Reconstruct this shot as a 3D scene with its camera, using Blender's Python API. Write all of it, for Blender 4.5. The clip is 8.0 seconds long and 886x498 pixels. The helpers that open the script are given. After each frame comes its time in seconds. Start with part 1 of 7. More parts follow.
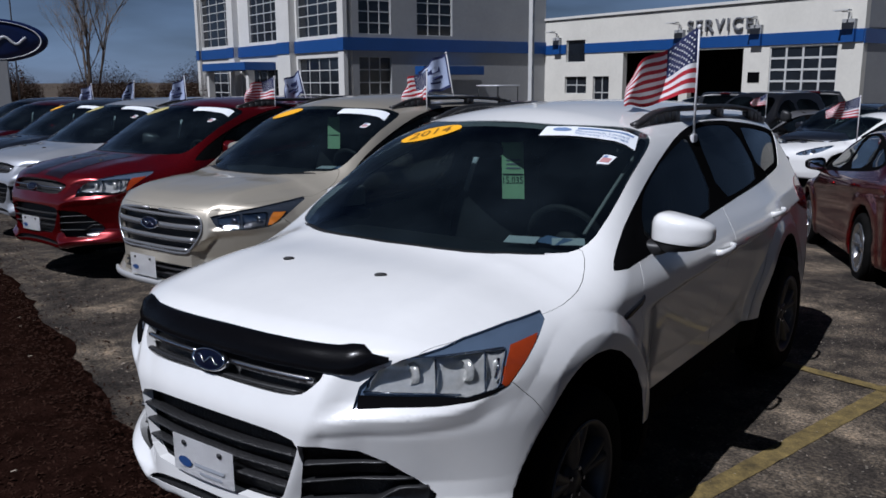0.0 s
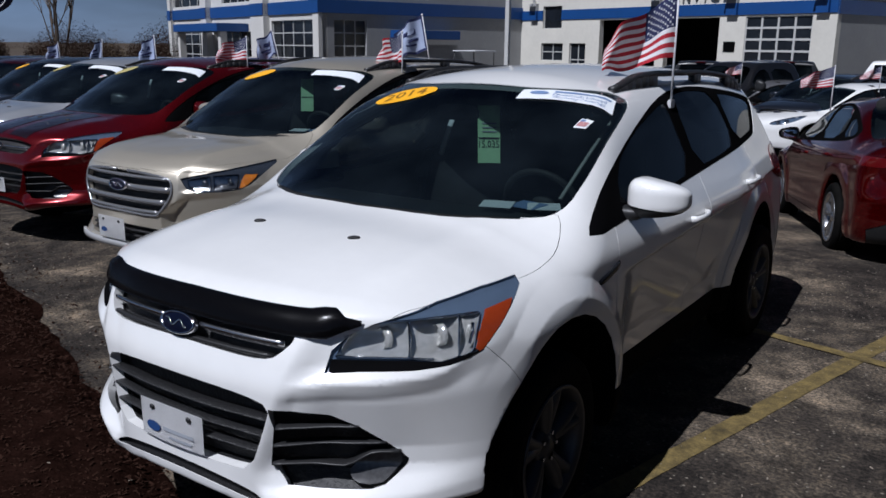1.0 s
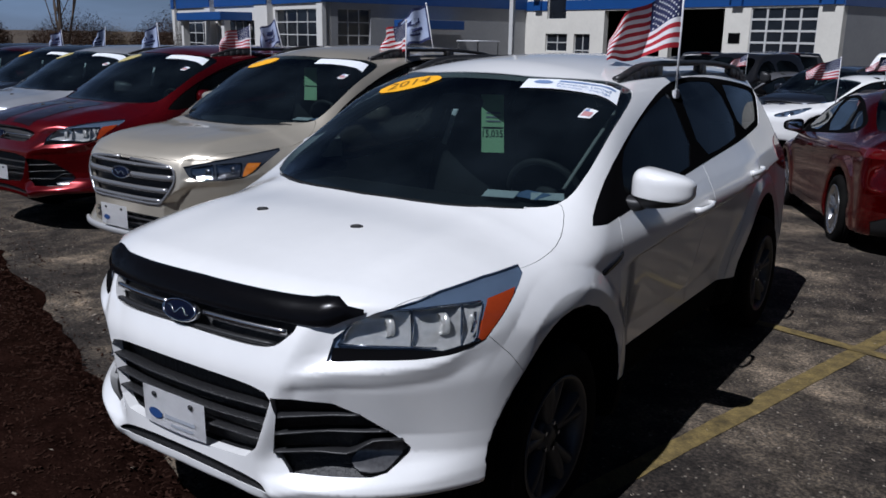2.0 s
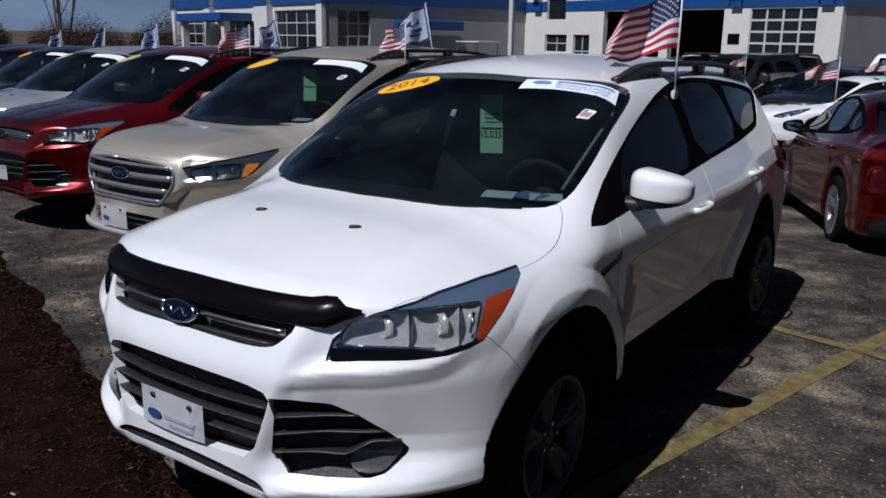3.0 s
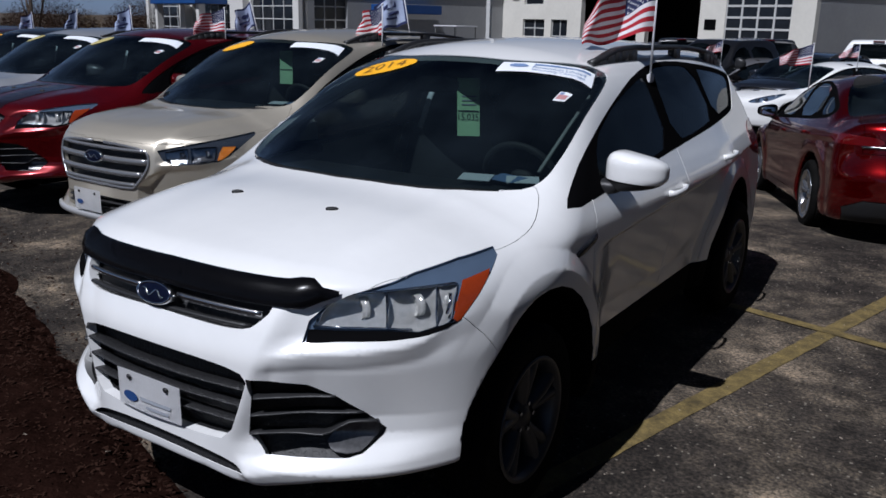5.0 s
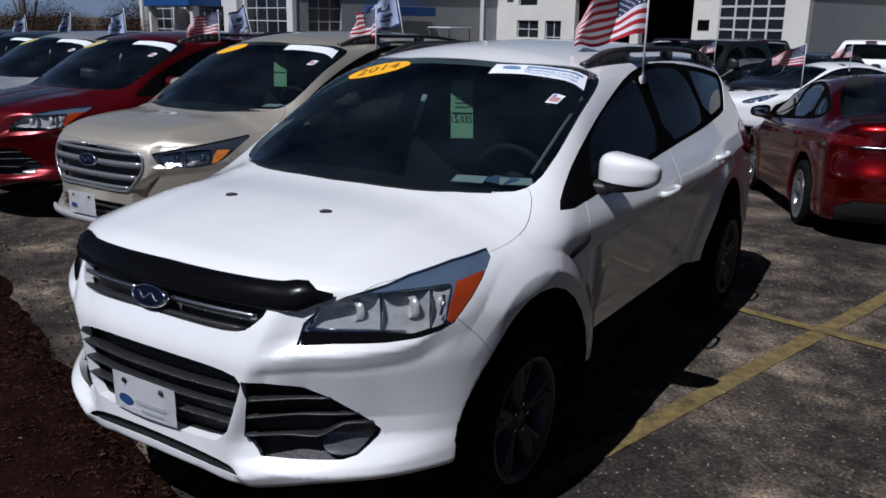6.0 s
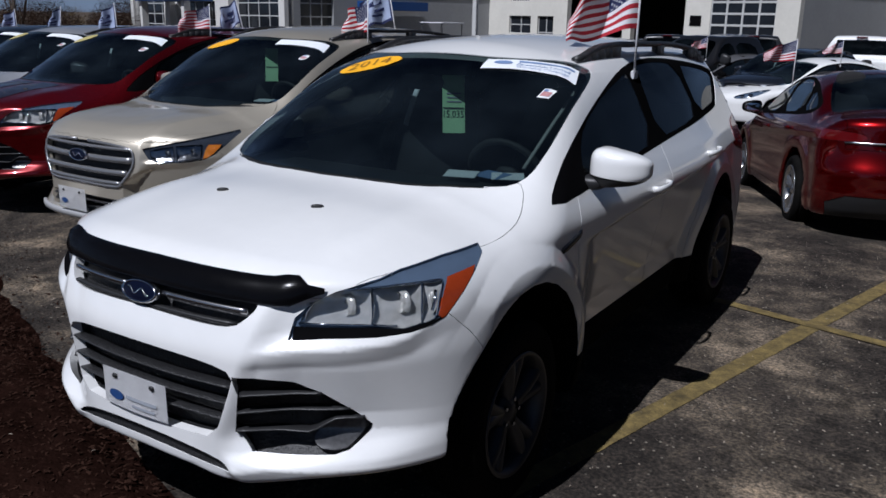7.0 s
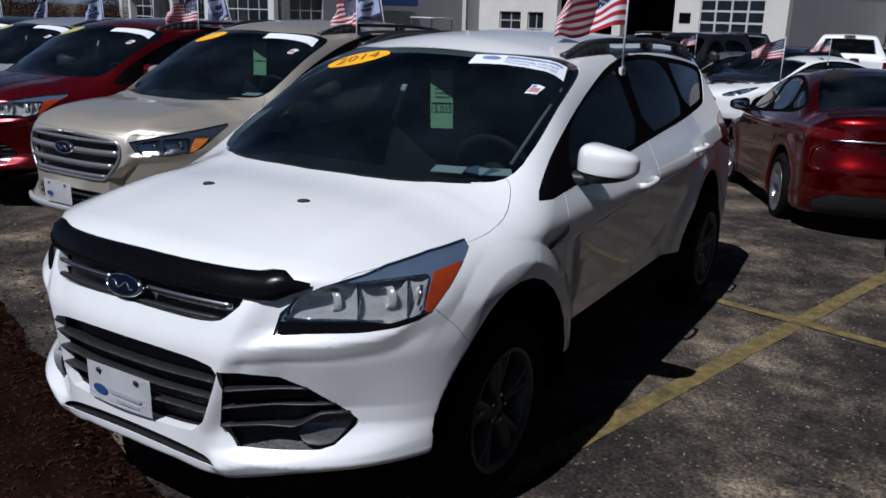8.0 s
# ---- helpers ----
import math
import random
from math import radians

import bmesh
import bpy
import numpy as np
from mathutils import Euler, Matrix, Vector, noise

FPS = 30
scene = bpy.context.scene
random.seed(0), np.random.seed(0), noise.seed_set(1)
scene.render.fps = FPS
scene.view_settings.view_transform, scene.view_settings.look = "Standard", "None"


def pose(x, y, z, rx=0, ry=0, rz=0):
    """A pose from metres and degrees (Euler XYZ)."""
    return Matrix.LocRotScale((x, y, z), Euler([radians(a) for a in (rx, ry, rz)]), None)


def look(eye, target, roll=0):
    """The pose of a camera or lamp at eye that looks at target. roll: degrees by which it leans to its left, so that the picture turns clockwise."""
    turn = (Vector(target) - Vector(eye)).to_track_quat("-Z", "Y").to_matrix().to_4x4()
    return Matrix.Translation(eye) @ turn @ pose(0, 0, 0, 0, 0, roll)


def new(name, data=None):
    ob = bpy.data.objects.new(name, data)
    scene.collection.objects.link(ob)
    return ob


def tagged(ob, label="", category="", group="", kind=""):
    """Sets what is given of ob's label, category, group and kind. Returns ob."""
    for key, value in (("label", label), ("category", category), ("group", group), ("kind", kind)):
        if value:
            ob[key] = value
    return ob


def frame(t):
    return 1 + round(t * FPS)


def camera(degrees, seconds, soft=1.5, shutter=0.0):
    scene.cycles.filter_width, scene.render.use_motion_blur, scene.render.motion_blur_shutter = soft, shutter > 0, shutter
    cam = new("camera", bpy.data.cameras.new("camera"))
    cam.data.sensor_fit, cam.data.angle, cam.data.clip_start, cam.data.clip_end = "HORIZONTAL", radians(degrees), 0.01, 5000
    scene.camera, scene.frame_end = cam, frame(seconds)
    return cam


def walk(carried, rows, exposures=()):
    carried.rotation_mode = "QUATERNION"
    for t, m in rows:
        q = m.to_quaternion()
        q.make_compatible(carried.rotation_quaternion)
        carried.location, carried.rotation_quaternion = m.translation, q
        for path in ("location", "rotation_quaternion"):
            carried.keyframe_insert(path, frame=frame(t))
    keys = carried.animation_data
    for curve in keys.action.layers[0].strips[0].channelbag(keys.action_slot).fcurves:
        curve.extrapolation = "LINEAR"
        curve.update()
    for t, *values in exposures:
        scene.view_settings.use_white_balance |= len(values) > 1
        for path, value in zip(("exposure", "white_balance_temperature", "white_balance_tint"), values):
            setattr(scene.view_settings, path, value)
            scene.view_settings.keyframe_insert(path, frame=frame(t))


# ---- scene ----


PATH = [
    (0, (2.121, -1.58, 1.749), (0.959, -0.002, 1.353), -0.3),
    (0.1, (2.116, -1.578, 1.745), (0.959, 0.006, 1.317), 0.3),
    (0.2, (2.111, -1.576, 1.741), (1.004, 0.014, 1.314), 1.6),
    (0.3, (2.107, -1.573, 1.737), (1.02, 0.023, 1.312), 1.8),
    (0.4, (2.102, -1.571, 1.733), (0.992, 0.031, 1.288), 1.5),
    (0.5, (2.097, -1.569, 1.729), (1.0, 0.039, 1.27), 1.6),
    (1, (2.098, -1.55, 1.729), (0.996, 0.051, 1.255), 0.6),
    (1.5, (2.092, -1.545, 1.723), (0.988, 0.048, 1.227), 0.9),
    (3, (2.098, -1.544, 1.722), (0.995, 0.049, 1.228), 0.9),
    (3.5, (2.097, -1.544, 1.726), (1.009, 0.062, 1.241), 1.2),
    (4, (2.1, -1.548, 1.719), (1.016, 0.061, 1.237), 1.2),
    (4.5, (2.105, -1.552, 1.717), (1.027, 0.054, 1.209), 1.2),
    (5, (2.109, -1.552, 1.713), (1.055, 0.063, 1.186), 1.2),
    (6.5, (2.124, -1.563, 1.721), (1.082, 0.061, 1.197), 1.0),
    (7, (2.123, -1.557, 1.716), (1.094, 0.073, 1.182), 1.1),
    (7.5, (2.132, -1.554, 1.714), (1.105, 0.077, 1.18), 1.0),
    (8, (2.128, -1.55, 1.715), (1.123, 0.092, 1.171), 1.6),
]
cam = camera(56, 8.0, soft=1.6)
walk(cam, [(t, look(eye, target, roll)) for t, eye, target, roll in PATH],
     exposures=[(0.0, -0.52, 5620, 14), (8.0, -0.52, 5620, 14)])

# ---- sky, sun ----
SUN_FROM = Vector((-0.12, -0.80, 1.15)).normalized()
world = bpy.data.worlds.new("sky")
scene.world = world
world.use_nodes = True
wn = world.node_tree.nodes
sky = wn.new("ShaderNodeTexSky")
sky.sky_type = "NISHITA"
sky.sun_disc = False
sky.air_density, sky.dust_density, sky.ozone_density = 1.0, 0.0, 2.2
sky.sun_elevation = math.asin(SUN_FROM.z)
sky.sun_rotation = math.atan2(SUN_FROM.x, SUN_FROM.y)
wn["Background"].inputs["Strength"].default_value = 0.0148
haze = wn.new("ShaderNodeMix")
haze.data_type, haze.blend_type = "RGBA", "MULTIPLY"
haze.inputs["Factor"].default_value = 1.0
haze.inputs["B"].default_value = (0.62, 0.67, 0.80, 1)
world.node_tree.links.new(sky.outputs[0], haze.inputs["A"])
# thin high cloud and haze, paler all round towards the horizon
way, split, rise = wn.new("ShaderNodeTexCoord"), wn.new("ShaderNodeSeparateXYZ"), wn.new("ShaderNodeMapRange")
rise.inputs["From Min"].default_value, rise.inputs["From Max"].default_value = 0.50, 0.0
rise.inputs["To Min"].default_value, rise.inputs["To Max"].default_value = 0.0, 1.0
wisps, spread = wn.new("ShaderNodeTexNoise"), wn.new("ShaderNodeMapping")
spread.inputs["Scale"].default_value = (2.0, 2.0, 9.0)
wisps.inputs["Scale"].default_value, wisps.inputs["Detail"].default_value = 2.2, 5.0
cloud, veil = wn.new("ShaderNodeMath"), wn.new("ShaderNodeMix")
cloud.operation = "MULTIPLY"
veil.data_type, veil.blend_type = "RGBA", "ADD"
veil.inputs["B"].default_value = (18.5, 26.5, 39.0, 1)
tie = world.node_tree.links.new
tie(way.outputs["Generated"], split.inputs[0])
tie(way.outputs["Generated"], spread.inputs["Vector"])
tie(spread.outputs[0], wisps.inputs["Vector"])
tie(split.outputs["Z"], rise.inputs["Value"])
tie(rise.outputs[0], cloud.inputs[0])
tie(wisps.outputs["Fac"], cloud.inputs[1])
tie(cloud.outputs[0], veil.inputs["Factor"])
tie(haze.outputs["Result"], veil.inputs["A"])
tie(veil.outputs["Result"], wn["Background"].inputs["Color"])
sun = new("sun", bpy.data.lights.new("sun", "SUN"))
sun.data.energy, sun.data.angle, sun.data.color = 6.5, radians(0.5), (1.0, 0.96, 0.9)
sun.matrix_world = look(SUN_FROM * 50, (0, 0, 0))

# ---- materials ----
def material(name, color, rough=0.5, metal=0.0, var=0.0, scale=6.0, bump=0.0, bump_scale=80.0, coat=0.0, flake=0.0, spec=0.5, each=0.0):
    """A surface with colour variation at two scales and fine relief, in metres of the object."""
    m = bpy.data.materials.new(name)
    m.use_nodes = True
    n, l = m.node_tree.nodes, m.node_tree.links
    b = n["Principled BSDF"]
    b.inputs["Base Color"].default_value = (*color, 1)
    b.inputs["Roughness"].default_value = rough
    b.inputs["Metallic"].default_value = metal
    b.inputs["Coat Weight"].default_value = coat
    b.inputs["Coat Roughness"].default_value = 0.03
    b.inputs["Specular IOR Level"].default_value = spec
    co = n.new("ShaderNodeTexCoord")
    if var or each:
        mix = n.new("ShaderNodeMix")
        mix.data_type = "RGBA"
        mix.blend_type = "MULTIPLY"
        mix.inputs["Factor"].default_value = 1.0
        mix.inputs["A"].default_value = (*color, 1)
        fac = None
        for s, w in ((scale, 1.0), (scale * 9, 0.6)):
            t = n.new("ShaderNodeTexNoise")
            t.inputs["Scale"].default_value = s
            t.inputs["Detail"].default_value = 6
            t.inputs["Roughness"].default_value = 0.6
            l.new(co.outputs["Object"], t.inputs["Vector"])
            r = n.new("ShaderNodeMapRange")
            r.inputs["From Min"].default_value, r.inputs["From Max"].default_value = 0.3, 0.7
            r.inputs["To Min"].default_value, r.inputs["To Max"].default_value = 1 - var * w, 1 + var * w * 0.6
            l.new(t.outputs["Fac"], r.inputs["Value"])
            if fac is None:
                fac = r.outputs["Result"]
            else:
                mu = n.new("ShaderNodeMath")
                mu.operation = "MULTIPLY"
                l.new(fac, mu.inputs[0])
                l.new(r.outputs["Result"], mu.inputs[1])
                fac = mu.outputs[0]
        if each:
            oi = n.new("ShaderNodeObjectInfo")
            r = n.new("ShaderNodeMapRange")
            r.inputs["To Min"].default_value, r.inputs["To Max"].default_value = 1 - each, 1 + each
            l.new(oi.outputs["Random"], r.inputs["Value"])
            mu = n.new("ShaderNodeMath")
            mu.operation = "MULTIPLY"
            l.new(fac, mu.inputs[0])
            l.new(r.outputs["Result"], mu.inputs[1])
            fac = mu.outputs[0]
        l.new(fac, mix.inputs["B"])
        l.new(mix.outputs["Result"], b.inputs["Base Color"])
    if bump:
        t = n.new("ShaderNodeTexNoise")
        t.inputs["Scale"].default_value = bump_scale
        t.inputs["Detail"].default_value = 4
        l.new(co.outputs["Object"], t.inputs["Vector"])
        bp = n.new("ShaderNodeBump")
        bp.inputs["Strength"].default_value = bump
        bp.inputs["Distance"].default_value = 0.01
        l.new(t.outputs["Fac"], bp.inputs["Height"])
        l.new(bp.outputs["Normal"], b.inputs["Normal"])
    return m


def paint(name, color, metal=0.0, rough=0.35, var=0.03):
    return material(name, color, rough=rough, metal=metal, coat=1.0, var=var, scale=1.5)


WHITE_PAINT = paint("white_paint", (0.765, 0.765, 0.755))
WHITE_PAINT.node_tree.nodes["Principled BSDF"].inputs["Coat Roughness"].default_value = 0.07
TAN_PAINT = paint("tan_metallic_paint", (0.52, 0.475, 0.39), 0.55, 0.38)
RED_PAINT = paint("red_metallic_paint", (0.125, 0.002, 0.004), 0.6, 0.24)
SILVER_PAINT = paint("silver_metallic_paint", (0.50, 0.52, 0.56), 0.6, 0.38)
DARK_PAINT = paint("dark_metallic_paint", (0.015, 0.018, 0.026), 0.4, 0.35)
BLACK_PLASTIC = material("black_plastic", (0.016, 0.016, 0.017), rough=0.45, var=0.15, scale=5, bump=0.1, bump_scale=500)
DEFLECTOR = material("smoked_deflector", (0.006, 0.006, 0.0075), rough=0.22, coat=0.0, spec=0.25)
GLOSS_BLACK = material("gloss_black", (0.004, 0.004, 0.0045), rough=0.3, coat=0.0, spec=0.0)
# black plastic, darkened further so its colour carries the deep shade low down
SHADED_PLASTIC = material("shaded_plastic", (0.003, 0.003, 0.003), rough=0.85, var=0.2, scale=8, spec=0.05)
DARK_RED_PAINT = paint("dark_red_metallic_paint", (0.20, 0.0015, 0.002), 0.9, 0.24)
BRIGHT_ALLOY = material("bright_alloy", (0.42, 0.42, 0.43), rough=0.25, metal=0.9, var=0.1, scale=10)
RUBBER = material("tyre_rubber", (0.006, 0.0058, 0.0055), rough=0.85, var=0.3, scale=8, bump=0.2, bump_scale=200, spec=0.05)
ALLOY = material("alloy", (0.075, 0.075, 0.077), rough=0.45, metal=0.7, var=0.1, scale=10)
CHROME = material("chrome", (0.62, 0.63, 0.65), rough=0.12, metal=1.0)
DULL_STEEL = material("brake_steel", (0.2, 0.18, 0.16), rough=0.5, metal=0.8, var=0.2, scale=20)
CHROME_DULL = material("satin_chrome", (0.55, 0.55, 0.56), rough=0.25, metal=1.0)
GRILLE_SILVER = material("grille_silver", (0.33, 0.33, 0.34), rough=0.25, metal=0.7)
SILVER_PLASTIC = material("silver_plastic", (0.42, 0.42, 0.42), rough=0.4, metal=0.3)
GRILLE_BLACK = material("grille_black", (0.012, 0.012, 0.013), rough=0.5, var=0.2, scale=30, bump=0.6, bump_scale=90)
INTERIOR = material("interior_trim", (0.012, 0.012, 0.013), rough=0.7, var=0.15, scale=6, bump=0.1, bump_scale=300)
SEAT_CLOTH = material("seat_cloth", (0.009, 0.009, 0.010), rough=0.9, var=0.2, scale=12, bump=0.2, bump_scale=400)
MIRROR = material("mirror_glass", (0.85, 0.86, 0.87), rough=0.01, metal=1.0)
BADGE_BLUE = material("badge_blue", (0.0015, 0.0028, 0.012), rough=0.3, coat=0.1, spec=0.2)
PLATE_WHITE = material("plate_white", (0.72, 0.72, 0.73), rough=0.35, var=0.06, scale=12)
PLATE_BLUE = material("plate_blue", (0.02, 0.055, 0.17), rough=0.4)
PRINT_GREY = material("print_grey", (0.30, 0.32, 0.36), rough=0.5)
AMBER = material("amber_lens", (0.27, 0.035, 0.006), rough=0.25, coat=0.8, var=0.1, scale=40)
RED_LENS = material("red_lens", (0.09, 0.002, 0.003), rough=0.1, coat=0.8)
# dark bezel with the blue of reflected sky put into its base colour
LAMP_DARK = material("lamp_housing", (0.075, 0.105, 0.155), rough=0.15, coat=0.5, var=0.1, scale=30)
LAMP_BLACK = material("black_lamp_housing", (0.03, 0.036, 0.048), rough=0.15, coat=0.5, var=0.1, scale=30)
AMBER_PALE = material("pale_amber_lens", (0.55, 0.19, 0.02), rough=0.25, coat=0.8, var=0.2, scale=40)
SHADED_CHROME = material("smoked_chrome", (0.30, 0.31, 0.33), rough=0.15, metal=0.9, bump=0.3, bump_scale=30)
REFLECTOR = material("reflector_chrome", (0.60, 0.60, 0.58), rough=0.14, metal=0.5, var=0.15, scale=40, bump=0.35, bump_scale=26)
FOG_LENS = material("fog_lens", (0.085, 0.085, 0.088), rough=0.2, metal=0.2, coat=0.6, var=0.3, scale=60)


def glass(name, tint, gloss=1.45, sky_sheen=0.0):
    """Clear or tinted glass: what lies behind shows through, with a Fresnel gloss and a thin uneven blue film painted
    in for reflected sky haze.
    """
    m = bpy.data.materials.new(name)
    m.use_nodes = True
    n, l = m.node_tree.nodes, m.node_tree.links
    n.remove(n["Principled BSDF"])
    tr, gl, mix, fr = n.new("ShaderNodeBsdfTransparent"), n.new("ShaderNodeBsdfGlossy"), n.new("ShaderNodeMixShader"), n.new("ShaderNodeFresnel")
    tr.inputs["Color"].default_value = (*tint, 1)
    gl.inputs["Roughness"].default_value = 0.015
    gl.inputs["Color"].default_value = (0.95, 0.97, 1.0, 1)
    fr.inputs["IOR"].default_value = gloss
    l.new(fr.outputs[0], mix.inputs[0])
    l.new(tr.outputs[0], mix.inputs[1])
    l.new(gl.outputs[0], mix.inputs[2])
    last = mix
    if sky_sheen:
        # blue diffuse film, mixed in to imitate hazy sky reflection on the pane
        film, both = n.new("ShaderNodeBsdfDiffuse"), n.new("ShaderNodeMixShader")
        film.inputs["Color"].default_value = (0.42, 0.60, 0.75, 1)
        co, patch, amount = n.new("ShaderNodeTexCoord"), n.new("ShaderNodeTexNoise"), n.new("ShaderNodeMapRange")
        patch.inputs["Scale"].default_value, patch.inputs["Detail"].default_value = 1.6, 5
        amount.inputs["From Min"].default_value, amount.inputs["From Max"].default_value = 0.38, 0.66
        amount.inputs["To Min"].default_value, amount.inputs["To Max"].default_value = sky_sheen * 0.1, sky_sheen * 1.5
        l.new(co.outputs["Object"], patch.inputs["Vector"])
        l.new(patch.outputs["Fac"], amount.inputs["Value"])
        l.new(amount.outputs["Result"], both.inputs[0])
        l.new(mix.outputs[0], both.inputs[1])
        l.new(film.outputs[0], both.inputs[2])
        last = both
    l.new(last.outputs[0], n["Material Output"].inputs["Surface"])
    return m


GLASS = glass("windshield_glass", (0.42, 0.50, 0.50), 1.9, 0.010)
GLASS_DARK = glass("privacy_glass", (0.08, 0.085, 0.09), 1.14, 0.005)
GLASS_SIDE = glass("side_glass", (0.16, 0.18, 0.175), 1.14, 0.006)
CLEAR = glass("clear_plastic", (0.93, 0.94, 0.95), 1.5)

STICKER_YELLOW = material("sticker_yellow", (0.85, 0.42, 0.012), rough=0.4, var=0.05, scale=20)
STICKER_WHITE = material("sticker_white", (0.76, 0.79, 0.82), rough=0.4, var=0.04, scale=20)
TAG_GREEN = material("tag_green", (0.50, 0.80, 0.45), rough=0.5, var=0.1, scale=14)
INK = material("ink_black", (0.02, 0.02, 0.022), rough=0.5)
INK_BLUE = material("ink_blue", (0.16, 0.24, 0.42), rough=0.5)
FADED_RED = material("faded_red_print", (0.45, 0.22, 0.22), rough=0.5)
INK_BROWN = material("ink_brown", (0.19, 0.085, 0.012), rough=0.5)
FLAG_RED = material("flag_red", (0.33, 0.009, 0.02), rough=0.85, var=0.1, scale=20)
FLAG_WHITE = material("flag_white", (0.62, 0.62, 0.64), rough=0.85, var=0.05, scale=20)
FLAG_BLUE = material("flag_blue", (0.010, 0.016, 0.07), rough=0.85, var=0.1, scale=20)
PALE_BLUE = material("pale_blue_cloth", (0.30, 0.35, 0.49), rough=0.9, var=0.12, scale=8)
TRIM_GREY = material("grey_trim", (0.30, 0.30, 0.29), rough=0.7, var=0.1, scale=9)
TRIM_PALE = material("pale_belt", (0.42, 0.42, 0.41), rough=0.8, var=0.1, scale=9)

# ---- helpers for meshes ----
def part(name, bm, mat, parent=None, label="", smooth=True):
    """Links a bmesh as one mesh object, under a thing or a part when one is given."""
    me = bpy.data.meshes.new(name)
    bm.to_mesh(me)
    bm.free()
    if smooth:
        me.shade_smooth()
    for m in (mat if isinstance(mat, (list, tuple)) else (mat,)):
        me.materials.append(m)
    ob = new(name, me)
    if parent:
        ob.parent = parent
    if label:
        tagged(ob, label)
    return ob


def box(bm, lo, hi, bevel=0.0):
    r = bmesh.ops.create_cube(bm, size=1.0)
    c = [(a + b) / 2 for a, b in zip(lo, hi)]
    s = [b - a for a, b in zip(lo, hi)]
    for v in r["verts"]:
        v.co = Vector([c[i] + v.co[i] * s[i] for i in range(3)])
    if bevel:
        es = list({e for v in r["verts"] for e in v.link_edges})
        bmesh.ops.bevel(bm, geom=es, offset=bevel, segments=2, affect="EDGES")
    return r


def boxed(name, lo, hi, mat, parent=None, bevel=0.0, label=""):
    bm = bmesh.new()
    box(bm, lo, hi, bevel)
    return part(name, bm, mat, parent, label, smooth=False)


def lathe(bm, profile, n=48, axis="x"):
    """Turns a profile of (radius, along) round the axis."""
    rings = []
    for r, a in profile:
        ring = []
        for i in range(n):
            c, s = r * math.cos(2 * math.pi * i / n), r * math.sin(2 * math.pi * i / n)
            ring.append(bm.verts.new((a, c, s) if axis == "x" else (c, s, a)))
        rings.append(ring)
    for p, q in zip(rings, rings[1:]):
        for i in range(n):
            j = (i + 1) % n
            bm.faces.new((p[i], p[j], q[j], q[i]))
    return rings


def tube(bm, pts, r, n=8, taper=1.0):
    """A round bar along points."""
    pts = [Vector(p) for p in pts]
    rings = []
    for i, p in enumerate(pts):
        d = (pts[min(i + 1, len(pts) - 1)] - pts[max(i - 1, 0)]).normalized()
        a = d.orthogonal().normalized() if abs(d.z) > 0.9 else d.cross(Vector((0, 0, 1))).normalized()
        b = d.cross(a)
        rr = r * (1 + (taper - 1) * i / max(1, len(pts) - 1))
        rings.append([bm.verts.new(p + (a * math.cos(2 * math.pi * k / n) + b * math.sin(2 * math.pi * k / n)) * rr) for k in range(n)])
    for p, q in zip(rings, rings[1:]):
        for k in range(n):
            bm.faces.new((p[k], p[(k + 1) % n], q[(k + 1) % n], q[k]))
    bm.faces.new(rings[0][::-1])
    bm.faces.new(rings[-1])


def curve_of(xs, ys):
    """A smooth curve through the given knots, for arrays."""
    xs, ys = np.array(xs, float), np.array(ys, float)
    d = np.zeros(len(xs))
    h, g = np.diff(xs), np.diff(ys) / np.diff(xs)
    for i in range(1, len(xs) - 1):
        if g[i - 1] * g[i] > 0:
            d[i] = (h[i - 1] + h[i]) / (h[i - 1] / g[i] + h[i] / g[i - 1])
    d[0], d[-1] = g[0], g[-1]

    def f(x):
        x = np.clip(x, xs[0], xs[-1])
        i = np.clip(np.searchsorted(xs, x) - 1, 0, len(xs) - 2)
        t = (x - xs[i]) / h[i]
        return (ys[i] * (1 + 2 * t) * (1 - t) ** 2 + d[i] * h[i] * t * (1 - t) ** 2
                + ys[i + 1] * t * t * (3 - 2 * t) + d[i + 1] * h[i] * t * t * (t - 1))
    return f


def smax(a, b, k):
    h = np.clip(0.5 + 0.5 * (a - b) / k, 0, 1)
    return b + (a - b) * h + k * h * (1 - h)


def ramp(a, b, x):
    t = np.clip((x - a) / (b - a), 0, 1)
    return t * t * (3 - 2 * t)


def bulge(x, c, w):
    return np.exp(-((x - c) / w) ** 2)


